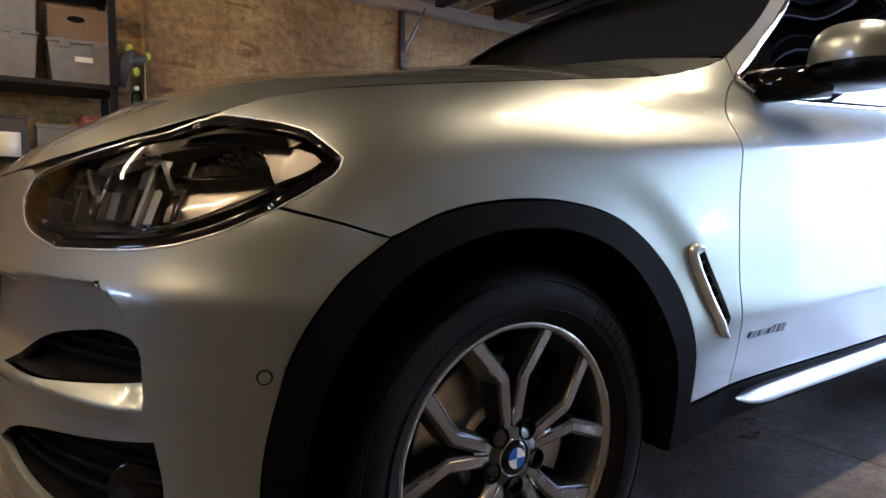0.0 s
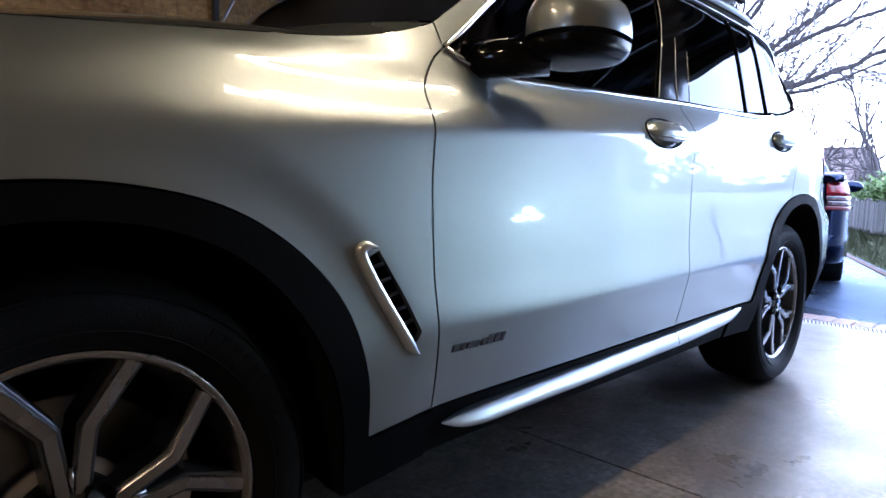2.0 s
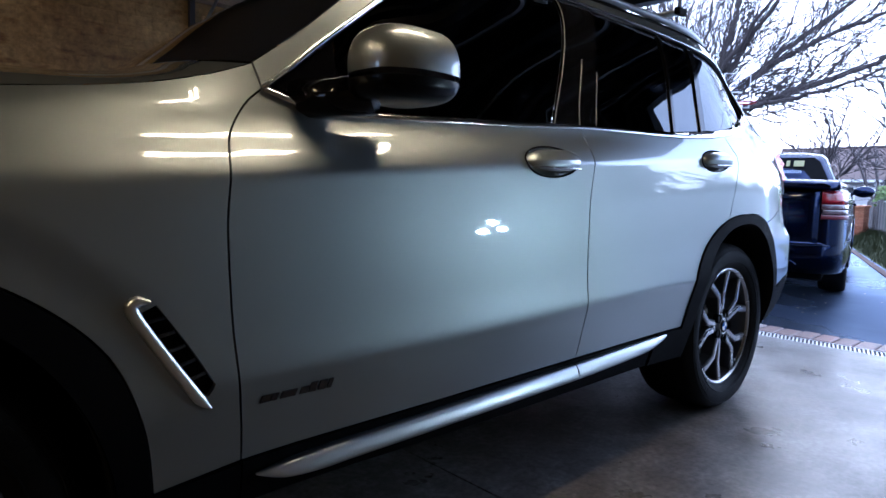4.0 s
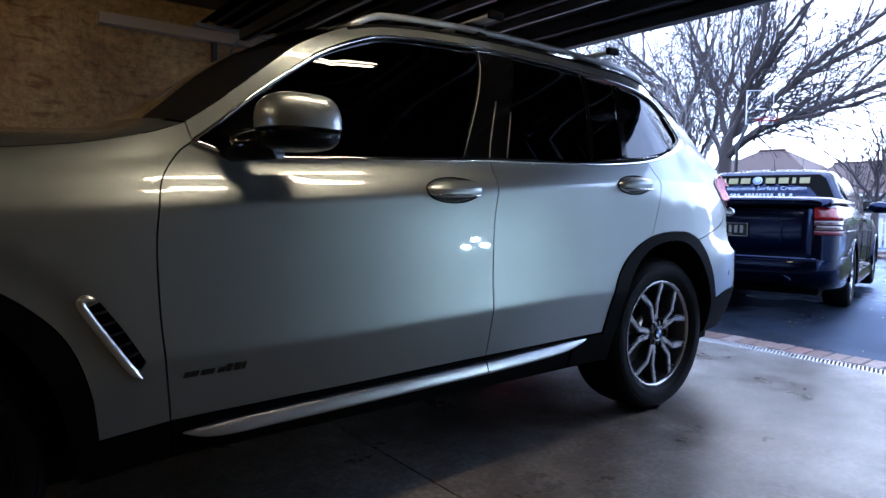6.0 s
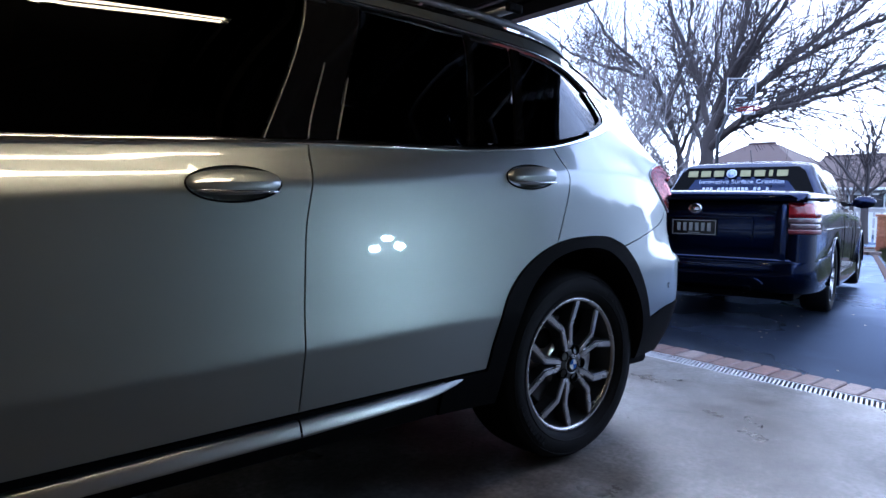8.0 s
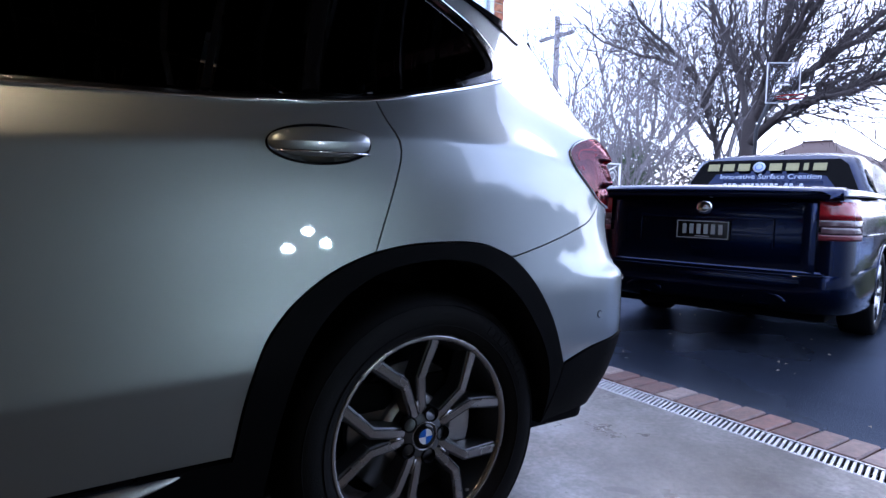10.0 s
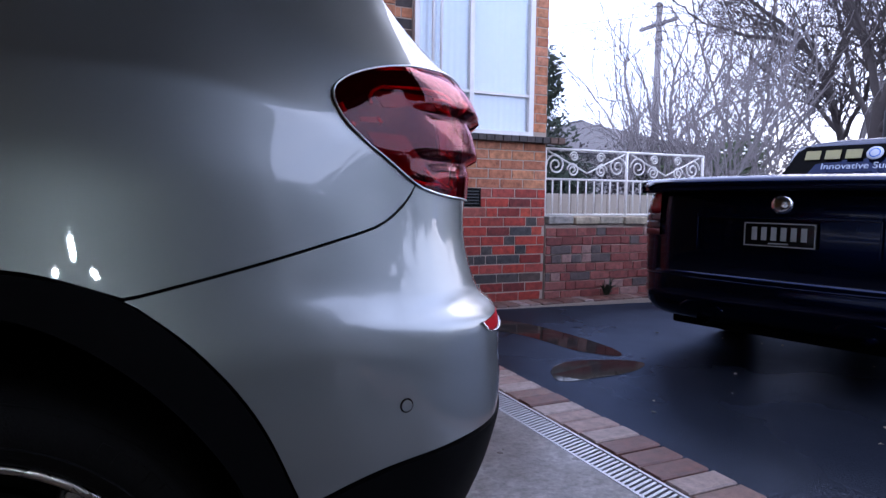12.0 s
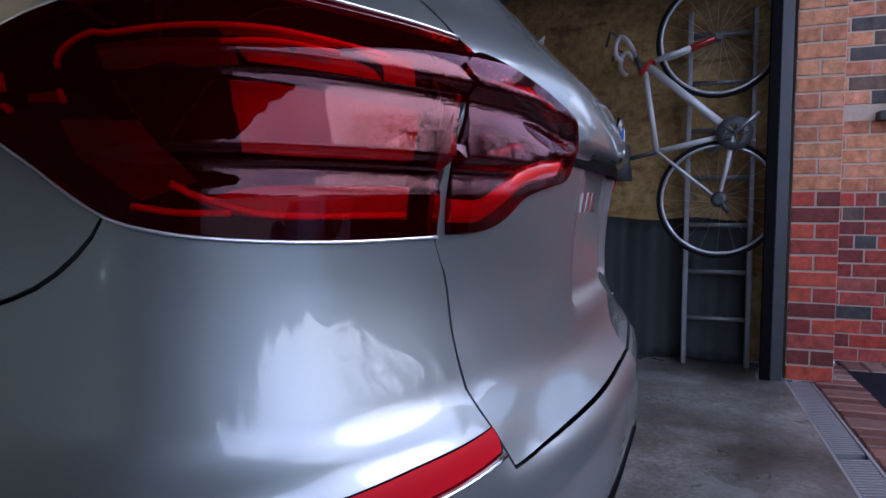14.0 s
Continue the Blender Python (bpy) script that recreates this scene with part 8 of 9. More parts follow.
guided_tree("bare_tree", (13.2, 4.35, fall(13.2) - 0.1), [(0, 0.12, 0), (0.02, 0.10, 0.9), (0.0, 0.0, 1.9), (0.0, -0.05, 2.75)], 0.15,
            [([(0, -0.03, 2.6), (0.05, -0.30, 3.6), (0.1, -0.6, 4.7), (0.0, -0.85, 6.2)], 0.075),
             ([(0, -0.05, 2.35), (-0.3, -1.0, 2.85), (-0.5, -2.2, 3.15), (-0.7, -3.5, 3.5), (-0.9, -4.9, 4.2)], 0.080),
             ([(0, -0.05, 2.7), (0.2, -0.9, 3.5), (0.3, -2.2, 4.15), (0.2, -3.4, 4.45), (0.2, -4.8, 4.9)], 0.065),
             ([(0, -0.1, 2.75), (-0.3, -0.9, 3.9), (-0.5, -1.8, 5.0), (-0.5, -2.6, 6.3)], 0.060),
             ([(0, 0.0, 2.75), (0.1, 0.30, 3.7), (0.0, 0.8, 5.0), (-0.1, 1.1, 6.2)], 0.060),
             ([(0.1, -0.5, 3.1), (0.6, -1.6, 4.2), (0.9, -3.0, 5.2), (1.0, -4.4, 6.0)], 0.055),
             ([(0, 0.02, 2.2), (0.5, 0.7, 3.2), (0.8, 1.2, 4.3), (0.9, 1.5, 5.6)], 0.045),
             ([(-0.2, -0.9, 2.85), (-0.9, -1.9, 2.9), (-1.4, -3.0, 3.0), (-1.7, -4.2, 3.3)], 0.045),
             ([(-0.1, -0.3, 3.4), (-0.8, -1.4, 4.4), (-1.1, -2.6, 5.5)], 0.045)],
            "large bare winter tree with dark spreading limbs", BARK, 4)
guided_tree("bare_tree", (14.5, 5.55, fall(14.5) - 0.1), [(0, 0, 0), (0.02, 0.04, 1.1), (0, 0.18, 2.3)], 0.10,
            [([(0, 0.16, 2.1), (0, 0.6, 3.6), (0, 1.1, 4.3), (0, 1.7, 4.9), (0, 2.4, 5.6), (0, 3.1, 6.7)], 0.065),
             ([(0, 0.55, 3.4), (0.2, 0.3, 4.4), (0.2, 0.15, 5.4), (0.2, 0.1, 6.9)], 0.045),
             ([(0, 1.0, 4.2), (-0.3, 1.9, 4.6), (-0.5, 2.9, 5.0), (-0.6, 3.9, 5.8)], 0.040),
             ([(0, 0.3, 2.6), (0.4, 1.2, 3.4), (0.6, 2.2, 4.0), (0.7, 3.3, 4.9)], 0.040),
             ([(0, 0.2, 2.3), (-0.2, -0.4, 3.4), (-0.3, -0.8, 4.6), (-0.3, -1.0, 6.2)], 0.040)],
            "leaning bare tree with long dark boughs behind the yard", BARK, 9)
for k, (x, y, h) in enumerate(((15.8, 8.6, 2.9), (14.6, 10.6, 2.4), (17.5, 7.4, 3.1))):
    bare_tree("bare_tree", (x, y, fall(x) - 0.1), [((0, 0.8, 1), h, 0.05), ((0, -0.7, 1.1), h, 0.05), ((0.2, 0.2, 1.3), h * 1.1, 0.055), ((-0.3, -0.1, 1.2), h, 0.05)],
              0.09, [(0, 0, 0), (0.03, 0.05, 0.8), (0.0, 0.05, 1.5)], "grey bare tree with fine twigs beyond the railing", PALE_BARK, 6, 80 + k, (2, 4), wander=0.18, thin=0.0045)
for k, (x, y) in enumerate(((11.4, 6.2), (11.9, 7.3), (12.8, 8.4), (12.2, 5.4), (11.2, 5.5), (12.4, 6.5), (11.6, 8.2), (13.0, 7.4))):
    bare_tree("bare_shrub", (x, y, fall(x) - 0.1), [((0.1, 0.35, 1), 1.5, 0.022), ((0, -0.35, 1), 1.6, 0.024), ((-0.2, 0.05, 1), 1.7, 0.024), ((0.3, 0.0, 1), 1.5, 0.02)],
              0.035, [(0, 0, 0), (0, 0.03, 0.4), (0.02, 0, 0.8)], "pale leafless shrub with thin upright stems", PALE_BARK, 4, 20 + k, (2, 4), "bare shrubs", 0.2, 0.08)
bare_tree("bare_tree", (27.0, 5.9, fall(27) - 0.1), [((0, 0.8, 1), 1.5, 0.07), ((0, -0.8, 1), 1.5, 0.07), ((0.2, 0.1, 1.2), 1.6, 0.08), ((-0.3, -0.2, 1.1), 1.5, 0.07)],
          0.14, [(0, 0, 0), (0, 0, 1.0), (0, 0, 1.8)], "rounded bare street tree", BARK, 5, 31, thin=0.006)
bare_tree("bare_tree", (24.0, 2.6, fall(24) - 0.1), [((0, 0.8, 1), 1.7, 0.07), ((0, -0.8, 0.9), 1.7, 0.07), ((0.2, 0.1, 1.3), 1.9, 0.08)],
          0.13, [(0, 0, 0), (0, 0, 1.0), (0, 0.1, 2.0)], "bare street tree beyond the paling fence", BARK, 5, 35, thin=0.006)
for k, (x, y, h) in enumerate(((30, 5.0, 1.7), (31, 3.6, 1.8), (32, 8.0, 1.6))):
    bare_tree("bare_tree", (x, y, fall(x) - 0.1), [((0, 0.9, 1), h, 0.06), ((0, -0.9, 1), h, 0.06), ((0.1, 0.1, 1.2), h, 0.06)], 0.12, [(0, 0, 0), (0, 0, 0.8), (0, 0, 1.4)], "hazy bare tree far down the street", BARK, 5, 50 + k, thin=0.007)


def leaves(name, label, blobs, mat, n, size, seed, category="shrub", group=""):
    """A crown of many small leaves round uneven clumps, on short stems."""
    rnd = random.Random(seed)
    t = thing(name, label, category, group)
    v, f = [], []
    for (cx, cy, cz), (rx, ry, rz) in blobs:
        for _ in range(n):
            d = Vector((rnd.gauss(0, 1), rnd.gauss(0, 1), rnd.gauss(0, 1))).normalized() * (rnd.random() ** 0.4)
            d *= 0.8 + 0.45 * noise.noise(d * 2.3 + Vector((cx, cy, cz)))
            c = Vector((cx + d.x * rx, cy + d.y * ry, cz + d.z * rz))
            a = Vector((rnd.uniform(-1, 1), rnd.uniform(-1, 1), rnd.uniform(-1, 1))).normalized()
            b = a.orthogonal().normalized()
            s = size * rnd.uniform(0.6, 1.4)
            k = len(v)
            v += [c - a * s, c + b * s * 0.45, c + a * s, c - b * s * 0.45]
            f.append((k, k + 1, k + 2, k + 3))
    raw("leaves", v, f, mat, t)
    (cx, cy, cz), (rx, ry, rz) = blobs[0]
    tube("stem", [(cx, cy, fall(cx) - 0.1), (cx, cy, cz)], [0.05, 0.02], BARK, t, 6)
    return t


leaves("evergreen_tree", "dark evergreen tree behind the house corner", [((11.0, 10.0, 2.2), (0.7, 0.8, 1.4)), ((11.0, 10.1, 3.5), (0.5, 0.6, 1.0)), ((11.2, 9.6, 1.2), (0.8, 0.9, 0.9))], DARK_LEAF, 2600, 0.06, 3, "tree")
DUSK_LEAF = material("dusky_twig_hedge", (0.040, 0.034, 0.034), 0.9, spread=0.5, scale=2)
leaves("hedge", "dusky brown leafless hedge behind the garden", [((12.6, 10.8, 1.3), (1.6, 1.0, 1.3)), ((14.6, 10.8, 1.7), (1.6, 1.0, 1.4)), ((16.6, 10.0, 1.8), (1.6, 1.1, 1.5)), ((18.4, 9.0, 1.6), (1.6, 1.1, 1.4)), ((11.4, 10.4, 0.9), (1.0, 0.9, 0.9))], DUSK_LEAF, 2600, 0.06, 15, "hedge")
# unseen hedge, added so its top breaks up the sky mirrored in paint
leaves("hedge", "uneven dark hedge out of view, added to shape mirrored sky", [((5.6 + 0.95 * k, -3.95 - 0.15 * (k % 3), 0.75 + 0.45 * (k < 2) + 0.22 * ((k * 7) % 5) / 4), (0.75, 0.45, 0.55 + 0.25 * ((k * 5) % 4) / 3)) for k in range(12)], DUSK_LEAF, 1500, 0.06, 44, "hedge")
leaves("evergreen_shrub", "olive green shrub among bare stems", [((13.4, 7.6, 1.1), (0.7, 1.0, 1.0)), ((13.6, 8.8, 1.0), (0.6, 0.9, 0.9)), ((13.2, 6.4, 0.8), (0.6, 0.7, 0.8)), ((14.6, 8.0, 1.7), (0.8, 1.0, 0.9)), ((15.2, 9.4, 1.8), (0.9, 1.0, 0.9)), ((15.0, 10.6, 1.5), (0.9, 1.0, 0.9))], LEAF, 1500, 0.06, 5)
leaves("evergreen_shrub", "bright green shrub behind the paling fence", [((20.5, 2.15, 0.90), (0.7, 0.75, 0.75)), ((21.0, 1.2, 0.85), (0.8, 0.9, 0.8)), ((20.2, 1.6, 1.15), (0.5, 0.5, 0.5))], LIME_LEAF, 1500, 0.07, 6)
leaves("evergreen_shrub", "green strappy shrub beside the parked ute", [((20.0, 5.3, 0.55), (0.5, 0.6, 0.6))], LIME_LEAF, 900, 0.09, 8)
for k, (x, y) in enumerate(((40, 0), (42, 6), (44, 13), (40, 20), (36, 27), (28, 30), (22, 32), (16, 30))):
    leaves("far_tree", "dusky tree line beyond the street", [((x, y, 1.2), (2.0, 3.8, 1.3 + 0.3 * (k % 3))), ((x + 1, y + 2, 1.6), (2.0, 2.5, 1.3))], DARK_LEAF, 900, 0.22, 60 + k, "tree", "far trees")

# power pole with wires
pole = thing("power_pole", "grey timber power pole with a cross arm", "pole")
tube("pole", [(19.3, 15.6, -0.5), (19.3, 15.6, 7.8)], [0.16, 0.11], PALE_BARK, pole, 10)
box("cross_arm", (19.2, 14.7, 7.0), (19.32, 16.5, 7.12), PALE_BARK, pole, 0.01)
for y in (14.8, 15.3, 15.9, 16.4):
    lathe("insulator", [(0.0001, 0.0), (0.04, 0.0), (0.03, 0.10), (0.0001, 0.12)], WHITE_PAINT, pole, 10, Matrix.Translation((19.26, y, 7.12)) @ pose(0, 0, 0, 90))
for y in (14.8, 15.9, 16.4):
    tube("wire", [(19.26 + 40 * t, y - 26 * t, 7.24 - 3.2 * t * (1 - t)) for t in np.linspace(0, 1, 14)], 0.012, DARK_STEEL, pole, 4)
    tube("wire", [(19.26 - 26 * t, y + 20 * t, 7.24 - 2.4 * t * (1 - t)) for t in np.linspace(0, 1, 10)], 0.012, DARK_STEEL, pole, 4)

# basketball hoop on its post
hoop = thing("basketball_hoop", "basketball hoop with a clear backboard on a black post", "hoop")
tube("post", [(11.7, 3.32, fall(11.7)), (11.7, 3.32, 2.1), (11.62, 3.05, 2.6)], 0.03, DARK_STEEL, hoop, 10)
BOARD = glass("clear_backboard", (0.93, 0.93, 0.95), (0.25, 0.25, 0.25), 0.05)
bm = bmesh.new()
add_box(bm, (11.52, 2.60, 2.45), (11.535, 3.05, 3.02), 0.004, Matrix.Translation((11.5, 2.8, 2.9)) @ Matrix.Rotation(radians(50), 4, "Z") @ Matrix.Translation((-11.5, -2.8, -2.9)))
part("backboard", bm, BOARD, hoop)
m50 = Matrix.Translation((11.5, 2.8, 2.9)) @ Matrix.Rotation(radians(50), 4, "Z") @ Matrix.Translation((-11.5, -2.8, -2.9))
bm = bmesh.new()
for lo, hi in (((11.515, 2.59, 2.44), (11.54, 2.598, 3.03)), ((11.515, 3.052, 2.44), (11.54, 3.06, 3.03)), ((11.515, 2.59, 2.44), (11.54, 3.06, 2.448)), ((11.515, 2.59, 3.022), (11.54, 3.06, 3.03)), ((11.50, 2.74, 2.54), (11.515, 2.91, 2.555)), ((11.50, 2.74, 2.70), (11.515, 2.91, 2.715))):
    add_box(bm, lo, hi, 0, m50)
part("frame", bm, material("worn_white_frame", (0.75, 0.75, 0.76), 0.6, spread=0.1), hoop)
tube("rim", [m50 @ Vector((11.25 + 0.2 * math.cos(a), 2.825 + 0.2 * math.sin(a), 2.49)) for a in np.linspace(0, 2 * math.pi, 25)], 0.012, UTE_RED, hoop, 6)

# houses down the street
def far_house(name, label, x0, x1, y0, y1, eave, ridge, wall, roof, gable=False):
    h = thing(name, label, "house", "far houses")
    zb = -0.6
    box("wall", (x0, y0, zb), (x1, y1, eave), wall, h, 0.0)
    o = 0.5
    xm, in_y = (x0 + x1) / 2, (0 if gable else (x1 - x0) / 2)
    v = [(x0 - o, y0 - o, eave - 0.1), (x1 + o, y0 - o, eave - 0.1), (x1 + o, y1 + o, eave - 0.1), (x0 - o, y1 + o, eave - 0.1), (xm, y0 - o + in_y, ridge), (xm, y1 + o - in_y, ridge)]
    raw("roof", v, [(0, 1, 4), (1, 2, 5, 4), (2, 3, 5), (3, 0, 4, 5), (3, 2, 1, 0)], roof, h)
    tube("ridge_cap", [v[4], v[5]], 0.09, roof, h, 6)
    box("gutter", (x0 - o - 0.06, y0 - o, eave - 0.2), (x0 - o, y1 + o, eave - 0.08), WHITE_PAINT, h, 0.0)
    for k in range(3):
        yy = y0 + (y1 - y0) * (0.15 + 0.3 * k)
        w = new("window")
        w.parent = h
        box("frame", (x0 - 0.06, yy, zb + 1.3), (x0 - 0.01, yy + 1.4, eave - 0.35), WHITE_PAINT, w, 0.01)
        for j in (0, 1):
            box("pane", (x0 - 0.09, yy + 0.08 + 0.66 * j, zb + 1.38), (x0 - 0.065, yy + 0.66 + 0.66 * j, eave - 0.43), GLOSS_BLACK, w, 0.0)
    return h


far_house("far_house", "low house with a terracotta hipped roof", 34, 42, 10.5, 19, 1.9, 4.3, RENDER, TILES)
far_house("far_house", "house with a pale gable and terracotta roof", 36, 43, 6.5, 11.5, 1.8, 3.5, RENDER, TILES, True)
far_house("far_house", "dark roofed neighbouring house behind the railing", 15, 24, 16, 25, 2.6, 4.2, RENDER, GREY_TILES)
far_house("far_house", "house at the end of the street", 50, 60, -8, 4, 1.6, 4.0, RENDER, GREY_TILES)

# white front fence across the street, paling fence, board fence behind the railing
front = thing("front_fence", "white picket fence across the street", "fence")
for z in (-0.05, 0.40):
    box("rail", (29.0, 3.5, z), (29.05, 16, z + 0.06), WHITE_PAINT, front, 0.0)
y = 3.5
while y < 16:
    box("picket", (28.96, y, -0.55), (28.99, y + 0.16, 0.62), WHITE_PAINT, front, 0.0)
    y += 0.25
fence = thing("paling_fence", "weathered grey timber paling fence above a grass bank", "fence")
a, b = Vector((12.4, 0.02, 0)), Vector((23.0, 3.55, 0))
pal = bmesh.new()
add_box(pal, (-0.042, -0.009, 0.0), (0.042, 0.009, 1.0), 0.002)
pal_me = bpy.data.meshes.new("paling")
pal.to_mesh(pal_me)
pal.free()
pal_me.materials.append(PALING)
rnd = random.Random(12)
d = (b - a).normalized()
n = int((b - a).length / 0.108)
for i in range(n):
    p = a + d * 0.108 * i
    ob = new("paling", pal_me)
    ob.parent = fence
    base = fall(p.x) + 0.30
    ob.matrix_basis = Matrix.Translation((p.x, p.y, base)) @ Matrix.Rotation(math.atan2(d.y, d.x) + rnd.uniform(-0.02, 0.02), 4, "Z") @ Matrix.Rotation(rnd.uniform(-0.012, 0.012), 4, "Y") @ Matrix.Diagonal((1, 1, 0.80 - base + rnd.uniform(-0.035, 0.03), 1))
for i in range(5):
    p = a + d * 2.6 * i
    box("post", (p.x - 0.06, p.y - 0.10, fall(p.x) - 0.2), (p.x + 0.06, p.y - 0.0, 0.86), PALING, fence, 0.01)
for z in (0.05, 0.55):
    tube("rail", [a + Vector((0.02, -0.05, z)), b + Vector((0.02, -0.05, z))], 0.035, PALING, fence, 4)
bank_rows = []
for i in range(60):
    p = a + d * (((b - a).length + 5.0) * i / 59 - 4.0)
    nrm = Vector((-d.y, d.x, 0))
    bank_rows.append([tuple(p + nrm * o + Vector((0, 0, fall(p.x) + h + 0.03 * noise.noise(Vector((i * 0.4, o * 3, 1)))))) for o, h in ((-0.6, 0.36), (-0.1, 0.34), (0.10, 0.31), (0.30, 0.22), (0.55, 0.09), (0.75, -0.02))])
bank = tagged(grid("verge", bank_rows, GRASS, None), "grassy verge below the paling fence", "ground", "", "structure")
v, f = [], []
for i in range(6800):
    t, o = rnd.uniform(-0.33, 1.0), rnd.uniform(0.0, 0.7)
    p = a + d * ((b - a).length) * t + Vector((-d.y, d.x, 0)) * o
    z = fall(p.x) + 0.30 - 0.52 * max(0, o - 0.12)
    h, w = rnd.uniform(0.05, 0.17), 0.012
    k = len(v)
    lean_x, lean_y = rnd.uniform(-0.05, 0.05), rnd.uniform(-0.05, 0.05)
    v += [(p.x - w, p.y, z), (p.x + w, p.y, z), (p.x + lean_x, p.y + lean_y, z + h)]
    f.append((k, k + 1, k + 2))
EDGING = material("weathered_edging_brick", (0.10, 0.068, 0.060), 0.9, spec=0.08, spread=0.4, scale=9)
edging = thing("garden_edging", "weathered pinkish brick edging along the grass verge", "edging")
for i in range(56):
    p = a + d * (0.26 * i - 3.6) + Vector((-d.y, d.x, 0)) * 0.80
    box("edging_brick", (-0.12, -0.05, -0.06), (0.12, 0.05, 0.018), EDGING, edging, 0.008, m=Matrix.Translation((p.x, p.y, fall(p.x))) @ Matrix.Rotation(math.atan2(d.y, d.x) + rnd.uniform(-0.05, 0.05), 4, "Z"))
tagged(raw("grass", v, f, GRASS, None), "uneven green grass tufts along the fence", "grass", "", "stuff")
boards = thing("board_fence", "beige board fence behind the iron railing", "fence")
BOARD_PAINT = material("beige_fence_boards", (0.38, 0.33, 0.27), 0.8, spread=0.2, scale=6)
for i in range(26):
    box("board", (6.6 + 0.2 * i, 5.2, -0.2), (6.79 + 0.2 * i, 5.225, 1.02), BOARD_PAINT, boards, 0.003)
for z in (0.2, 0.8):
    box("rail", (6.6, 5.228, z), (11.8, 5.27, z + 0.06), BOARD_PAINT, boards, 0.003)
pr = thing("brick_letter_pier", "low orange brick pier in a kerbed garden bed", "pier")
box("core", (20.6, 3.03, -0.6), (21.1, 3.53, 0.60), ORANGE_BRICKS, pr, 0.01)
for k in range(11):
    box("course", (20.585, 3.015, -0.34 + 0.088 * k), (21.115, 3.545, -0.34 + 0.088 * k + 0.075), ORANGE_BRICKS, pr, 0.004)
box("cap", (20.55, 2.98, 0.62), (21.15, 3.58, 0.68), ORANGE_BRICKS, pr, 0.01)
ring = flow([(19.0, 3.2), (19.6, 3.9), (20.9, 4.2), (22.4, 3.7), (22.6, 2.6), (21.2, 1.8), (19.6, 2.2)], 0.30, True)
for (x0, y0), (x1, y1) in zip(ring, np.roll(ring, -1, 0)):
    m = Matrix.Translation(((x0 + x1) / 2, (y0 + y1) / 2, fall((x0 + x1) / 2))) @ Matrix.Rotation(math.atan2(y1 - y0, x1 - x0), 4, "Z")
    box("kerb_brick", (-0.13, -0.055, -0.05), (0.13, 0.055, 0.09), PAVERS, pr, 0.008, m=m)
raw("soil", [(x, y, fall(x) + 0.05) for x, y in ring], [tuple(range(len(ring)))], material("dark_garden_soil", (0.03, 0.022, 0.017), 0.95, spread=0.4, scale=12), pr)

# puddles on the driveway, fallen leaves
WATER = material("standing_water", (0.004, 0.004, 0.005), 0.07, spread=0.0)
WATER.node_tree.nodes["Principled BSDF"].inputs["IOR"].default_value = 1.33
for name, pts in (("puddle", [(5.05, 2.60), (5.35, 2.62), (5.66, 2.40), (5.78, 1.95), (5.80, 1.45), (5.70, 1.24), (5.52, 1.45), (5.45, 1.9), (5.25, 2.25), (5.06, 2.42)]),
                  ("puddle", [(5.02, 0.90), (5.12, 1.12), (5.32, 1.22), (5.62, 1.16), (5.72, 1.05), (5.55, 0.93), (5.30, 0.88)])):
    q = flow(pts, 0.04, True)
    me = raw(name, [(x, y, fall(x) + 0.003) for x, y in q], [tuple(range(len(q)))], WATER, None)
    tagged(me, "shallow rain puddle on the asphalt", "water", "", "structure")
leaf_v, leaf_f = [], []
for i in range(40):
    x, y = rnd.uniform(5.0, 8.5), rnd.uniform(-2.4, 2.6)
    a0, s = rnd.uniform(0, 6.28), rnd.uniform(0.008, 0.018)
    k = len(leaf_v)
    z = fall(x) + 0.004
    leaf_v += [(x + s * math.cos(a0), y + s * math.sin(a0), z), (x - 0.5 * s * math.sin(a0), y + 0.5 * s * math.cos(a0), z + 0.006), (x - s * math.cos(a0), y - s * math.sin(a0), z), (x + 0.5 * s * math.sin(a0), y - 0.5 * s * math.cos(a0), z + 0.003)]
    leaf_f.append((k, k + 1, k + 2, k + 3))
tagged(raw("fallen_leaves", leaf_v, leaf_f, material("dry_pale_leaf", (0.45, 0.38, 0.28), 0.7, spread=0.2), None), "few small dry leaves on wet asphalt", "leaves", "", "stuff")

# a weed at the foot of the low wall
weed = thing("weed", "small green weed at the foot of the low brick wall", "plant")
wild = random.Random(5)
for k in range(16):
    a, lean, h = wild.uniform(math.pi, 2 * math.pi), wild.uniform(0.2, 0.9), wild.uniform(0.12, 0.27)
    d = Vector((math.cos(a), math.sin(a), 0))
    side = Vector((-d.y, d.x, 0))
    rows = []
    for t in np.linspace(0, 1, 5):
        c = Vector((7.18, 3.185, -0.015)) + Vector((wild.uniform(-0.002, 0.002), 0, 0)) + d * (0.10 * lean * t * t + 0.02) + Vector((0, 0, h * t * (1 - 0.35 * lean * t)))
        w = 0.018 * math.sin(math.pi * (0.12 + 0.86 * t))
        rows.append([c - side * w, c + Vector((0, 0, -0.003)), c + side * w])
    grid("leaf", rows, DARK_LEAF, weed)

# ---- bricks, pavers and grate bars ----
def piece_mesh(name, size, mat, bevel=0.0025):
    bm = bmesh.new()
    add_box(bm, (-size[0] / 2, -size[1] / 2, -size[2] / 2), tuple(s / 2 for s in size), 0)
    if bevel:
        top = [e for e in bm.edges]
        bmesh.ops.bevel(bm, geom=top, offset=bevel, segments=1, affect="EDGES")
    me = bpy.data.meshes.new(name)
    bm.to_mesh(me)
    bm.free()
    me.materials.append(mat)
    return me


laid = random.Random(77)


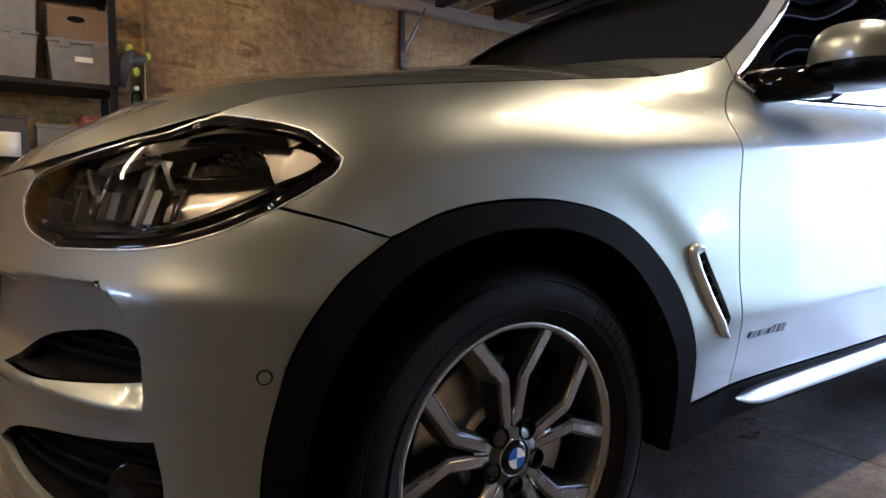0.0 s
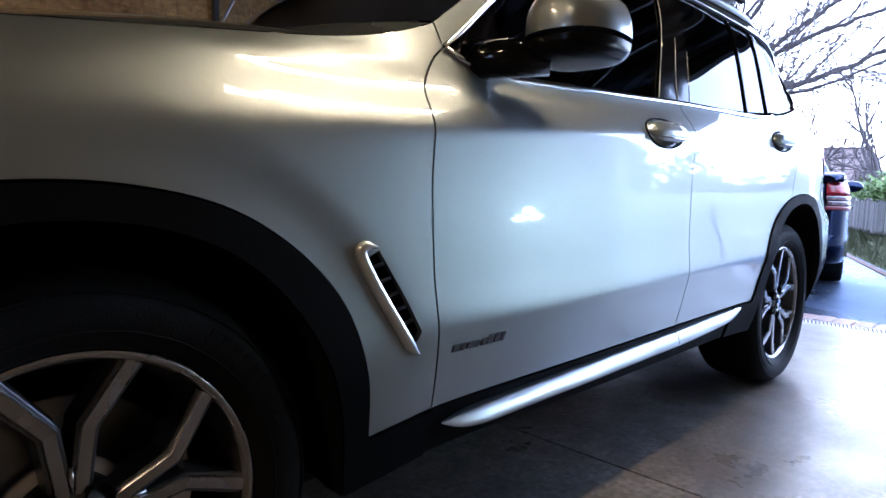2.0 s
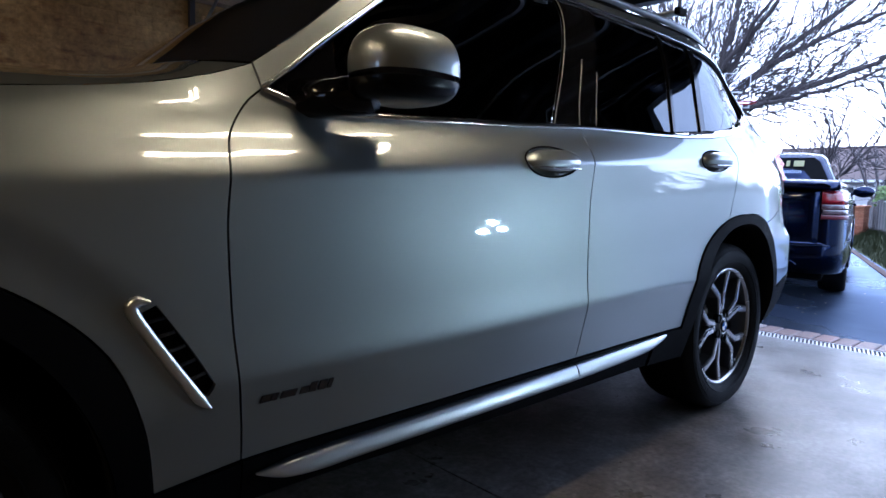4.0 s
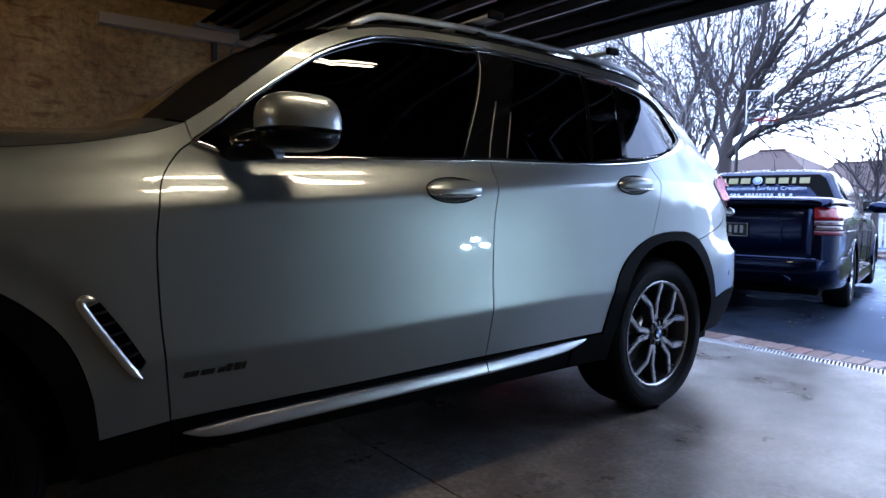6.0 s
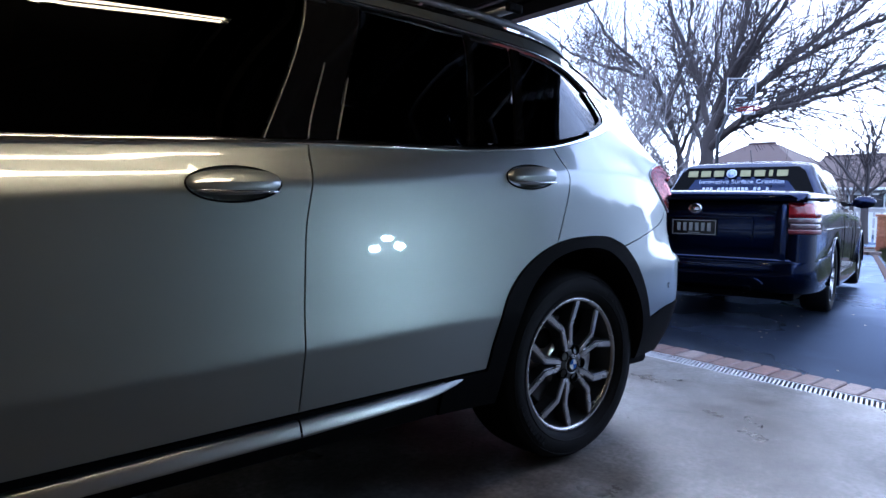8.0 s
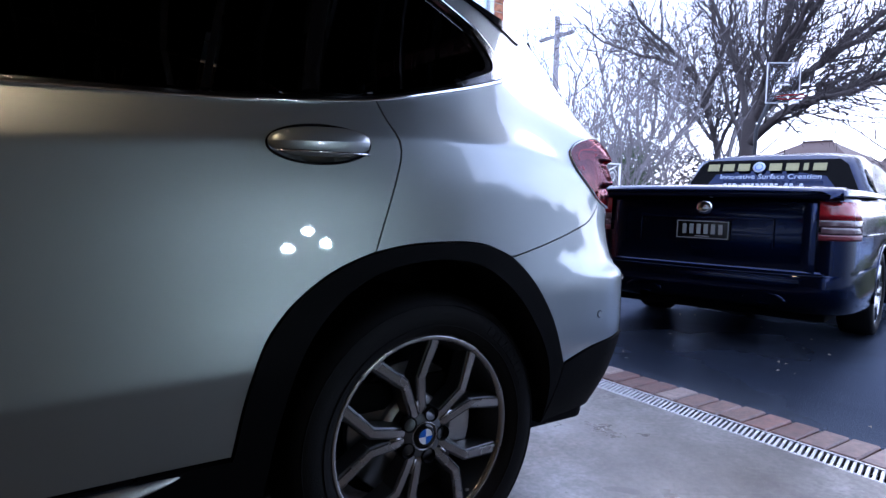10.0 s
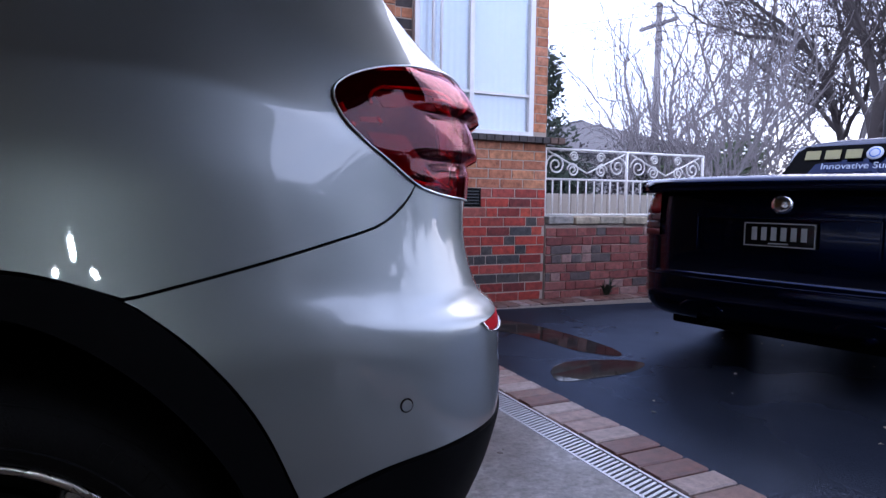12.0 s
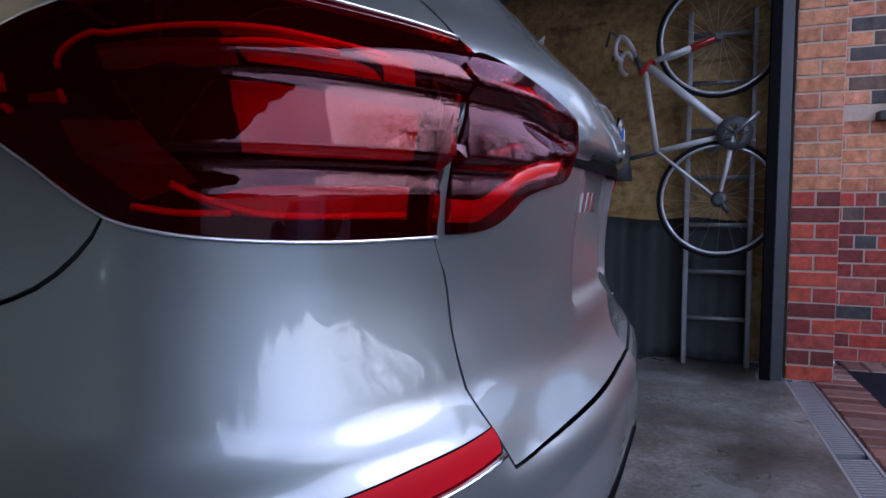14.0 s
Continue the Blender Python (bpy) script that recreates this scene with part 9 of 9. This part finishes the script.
def lay(name, me, parent, x, y, z, turn=0.0, wob=0.0012, sx=1.0):
    ob = new(name, me)
    ob.parent = parent
    ob.matrix_basis = Matrix.Translation((x + laid.uniform(-wob, wob), y + laid.uniform(-wob, wob), z + laid.uniform(-wob, wob))) @ Matrix.Rotation(turn + laid.uniform(-0.004, 0.004), 4, "Z") @ Matrix.Diagonal((sx, 1, 1, 1))


L, H, J, D = 0.23, 0.076, 0.010, 0.030
full_red, full_orange, full_dark = (piece_mesh("brick", (L, D, H), m, 0.0035) for m in (RED_BRICKS, ORANGE_BRICKS, DARK_BRICKS))


def course_bricks(x0, x1, row):
    """Stretcher bond: (centre, length) of the bricks of one course."""
    out, x = [], x0 - (0.0 if row % 2 == 0 else (L + J) / 2)
    while x < x1 - 0.02:
        a, b = max(x, x0), min(x + L, x1)
        if b - a > 0.035:
            out.append(((a + b) / 2, b - a))
        x += L + J
    return out


def garden_bond(x0, x1):
    """Stretchers with headers mixed in at random: (centre, length, header)."""
    out, x = [], x0 - laid.choice((0.0, 0.06, 0.12, 0.17))
    while x < x1 - 0.02:
        head = laid.random() < 0.42
        w = 0.108 if head else L
        a, b = max(x, x0), min(x + w, x1)
        if b - a > 0.03:
            out.append(((a + b) / 2, b - a, head))
        x += w + J * laid.uniform(0.55, 1.1)
    return out


# house wall: red below, orange above, dark quoins beside the window
for row in range(39):
    z = 0.045 + row * (H + J)
    for c, w, head in garden_bond(4.762, 6.44) if z < 1.04 else [(c, w, False) for c, w in course_bricks(4.762, 6.44, row)]:
        if z > 1.52 and c + w / 2 > 5.10 and c - w / 2 < 6.265:
            a0, b0 = c - w / 2, c + w / 2
            if a0 < 5.09:
                c, w = (a0 + 5.095) / 2, 5.095 - a0
            elif b0 > 6.28:
                c, w = (6.27 + b0) / 2, b0 - 6.27
            else:
                continue
            if w < 0.03:
                continue
        if 0.90 < z < 1.03 and c + w / 2 > 5.515 and c - w / 2 < 5.765:
            a0, b0 = c - w / 2, c + w / 2
            for p, q in ((a0, 5.515), (5.765, b0)):
                if q - p > 0.02:
                    lay("brick", full_dark if head else full_red, house, (p + q) / 2, 3.215, z, 0, 0.0012, (q - p) / L)
            continue
        me = (full_dark if laid.random() < (0.42 if head else 0.10) else full_red) if z < 1.04 else full_orange
        if z > 1.56 and 4.93 < c < 5.12 and row % 4 != 0:
            me = full_dark
        if 1.44 < z < 1.53:
            continue
        lay("brick", me, house, c, 3.215, z, 0, 0.0012, w / L)
sill = piece_mesh("sill_brick", (0.075, 0.12, 0.055), DARK_BRICKS)
x = 5.02
while x < 6.52:
    lay("sill_brick", sill, house, x + 0.04, 3.175, 1.478)
    x += 0.083
vent = tagged(new("wall_vent"), "dark terracotta air vent in the brick wall", "vent")
box("frame", (5.517, 3.197, 0.868), (5.763, 3.23, 1.032), DARK, vent, 0.004)
for k in range(5):
    box("slat", (5.54, 3.190, 0.892 + 0.027 * k), (5.74, 3.198, 0.902 + 0.027 * k), DARK_STEEL, vent, 0.002)
# pier
for row in range(30):
    z = 0.045 + row * (H + J)
    m = full_red if z < 1.04 else full_orange
    if row % 2 == 0:
        lay("brick", m, pier, 4.62, 2.635, z, 0, 0.001, 0.225 / L)
    else:
        lay("brick", m, pier, 4.562, 2.635, z, 0, 0.001, 0.108 / L)
        lay("brick", m, pier, 4.680, 2.635, z, 0, 0.001, 0.108 / L)
    for k, (c, w) in enumerate(course_bricks(2.655, 3.195, row)):
        lay("brick", m, pier, 4.725, c, z, radians(90), 0.001, w / L)
# low wall and its capping
worn = piece_mesh("brick", (L, D, H), WEATHERED, 0.004)
for row in range(8):
    z = 0.03 + row * (H + J)
    for c, w, head in garden_bond(6.475, 8.60):
        lay("brick", worn, low, c, 3.225, z, 0, 0.003, w / L)
cap = piece_mesh("cap_stone", (0.285, 0.24, 0.075), CAP_STONES, 0.008)
for k in range(7):
    lay("cap_stone", cap, low, 6.63 + 0.303 * k, 3.31, 0.742, 0, 0.004)
# cream wall of the garage: the stretch over the bonnet as single bricks, the rest joined
cream = piece_mesh("brick", (L, D, H), CREAM_BRICKS, 0.0015)
v, f = [], []
for row in range(30):
    z = 0.045 + row * (H + J)
    for c, w in course_bricks(-3.28, 4.43, row):
        if -1.0 < c < 2.9 and 1.25 < z < 2.34:
            lay("brick", cream, wall_n, c, 3.0165, z, 0, 0.0007, w / L)
        else:
            k = len(v)
            y0 = 3.0015 + laid.uniform(-0.001, 0.001)
            v += [(c + a * w / 2, y, z + b * H / 2) for y in (y0, 3.03) for a, b in ((-1, -1), (1, -1), (1, 1), (-1, 1))]
            f += [(k + p, k + q, k + r, k + s) for p, q, r, s in ((0, 1, 2, 3), (1, 5, 6, 2), (5, 4, 7, 6), (4, 0, 3, 7), (3, 2, 6, 7), (4, 5, 1, 0))]
tagged(raw("bricks", v, f, CREAM_BRICKS, wall_n), "", "", "", "stuff")
# edging bricks and grate bars
paver = piece_mesh("paver", (0.225, 0.105, 0.06), PAVERS, 0.006)
edging = tagged(new("brick_edging"), "worn red brick edging beside the drain", "paving", "", "structure")
y = -2.9
while y < 2.96:
    lay("paver", paver, edging, 4.762, y + 0.055, -0.027, laid.uniform(-0.012, 0.012), 0.0025)
    y += 0.117
x = 4.94
while x < 8.6:
    lay("paver", paver, edging, x, 3.085, -0.024 - 0.0, radians(90) + laid.uniform(-0.012, 0.012), 0.0025)
    x += 0.117
slat = piece_mesh("grate_bar", (0.114, 0.011, 0.022), STEEL, 0.0)
y = -2.34
while y < 2.60:
    if abs(y - 1.53) > 0.02:
        lay("grate_bar", slat, drain, 4.570, y, -0.0125, 0.28, 0.0002)
    y += 0.0235
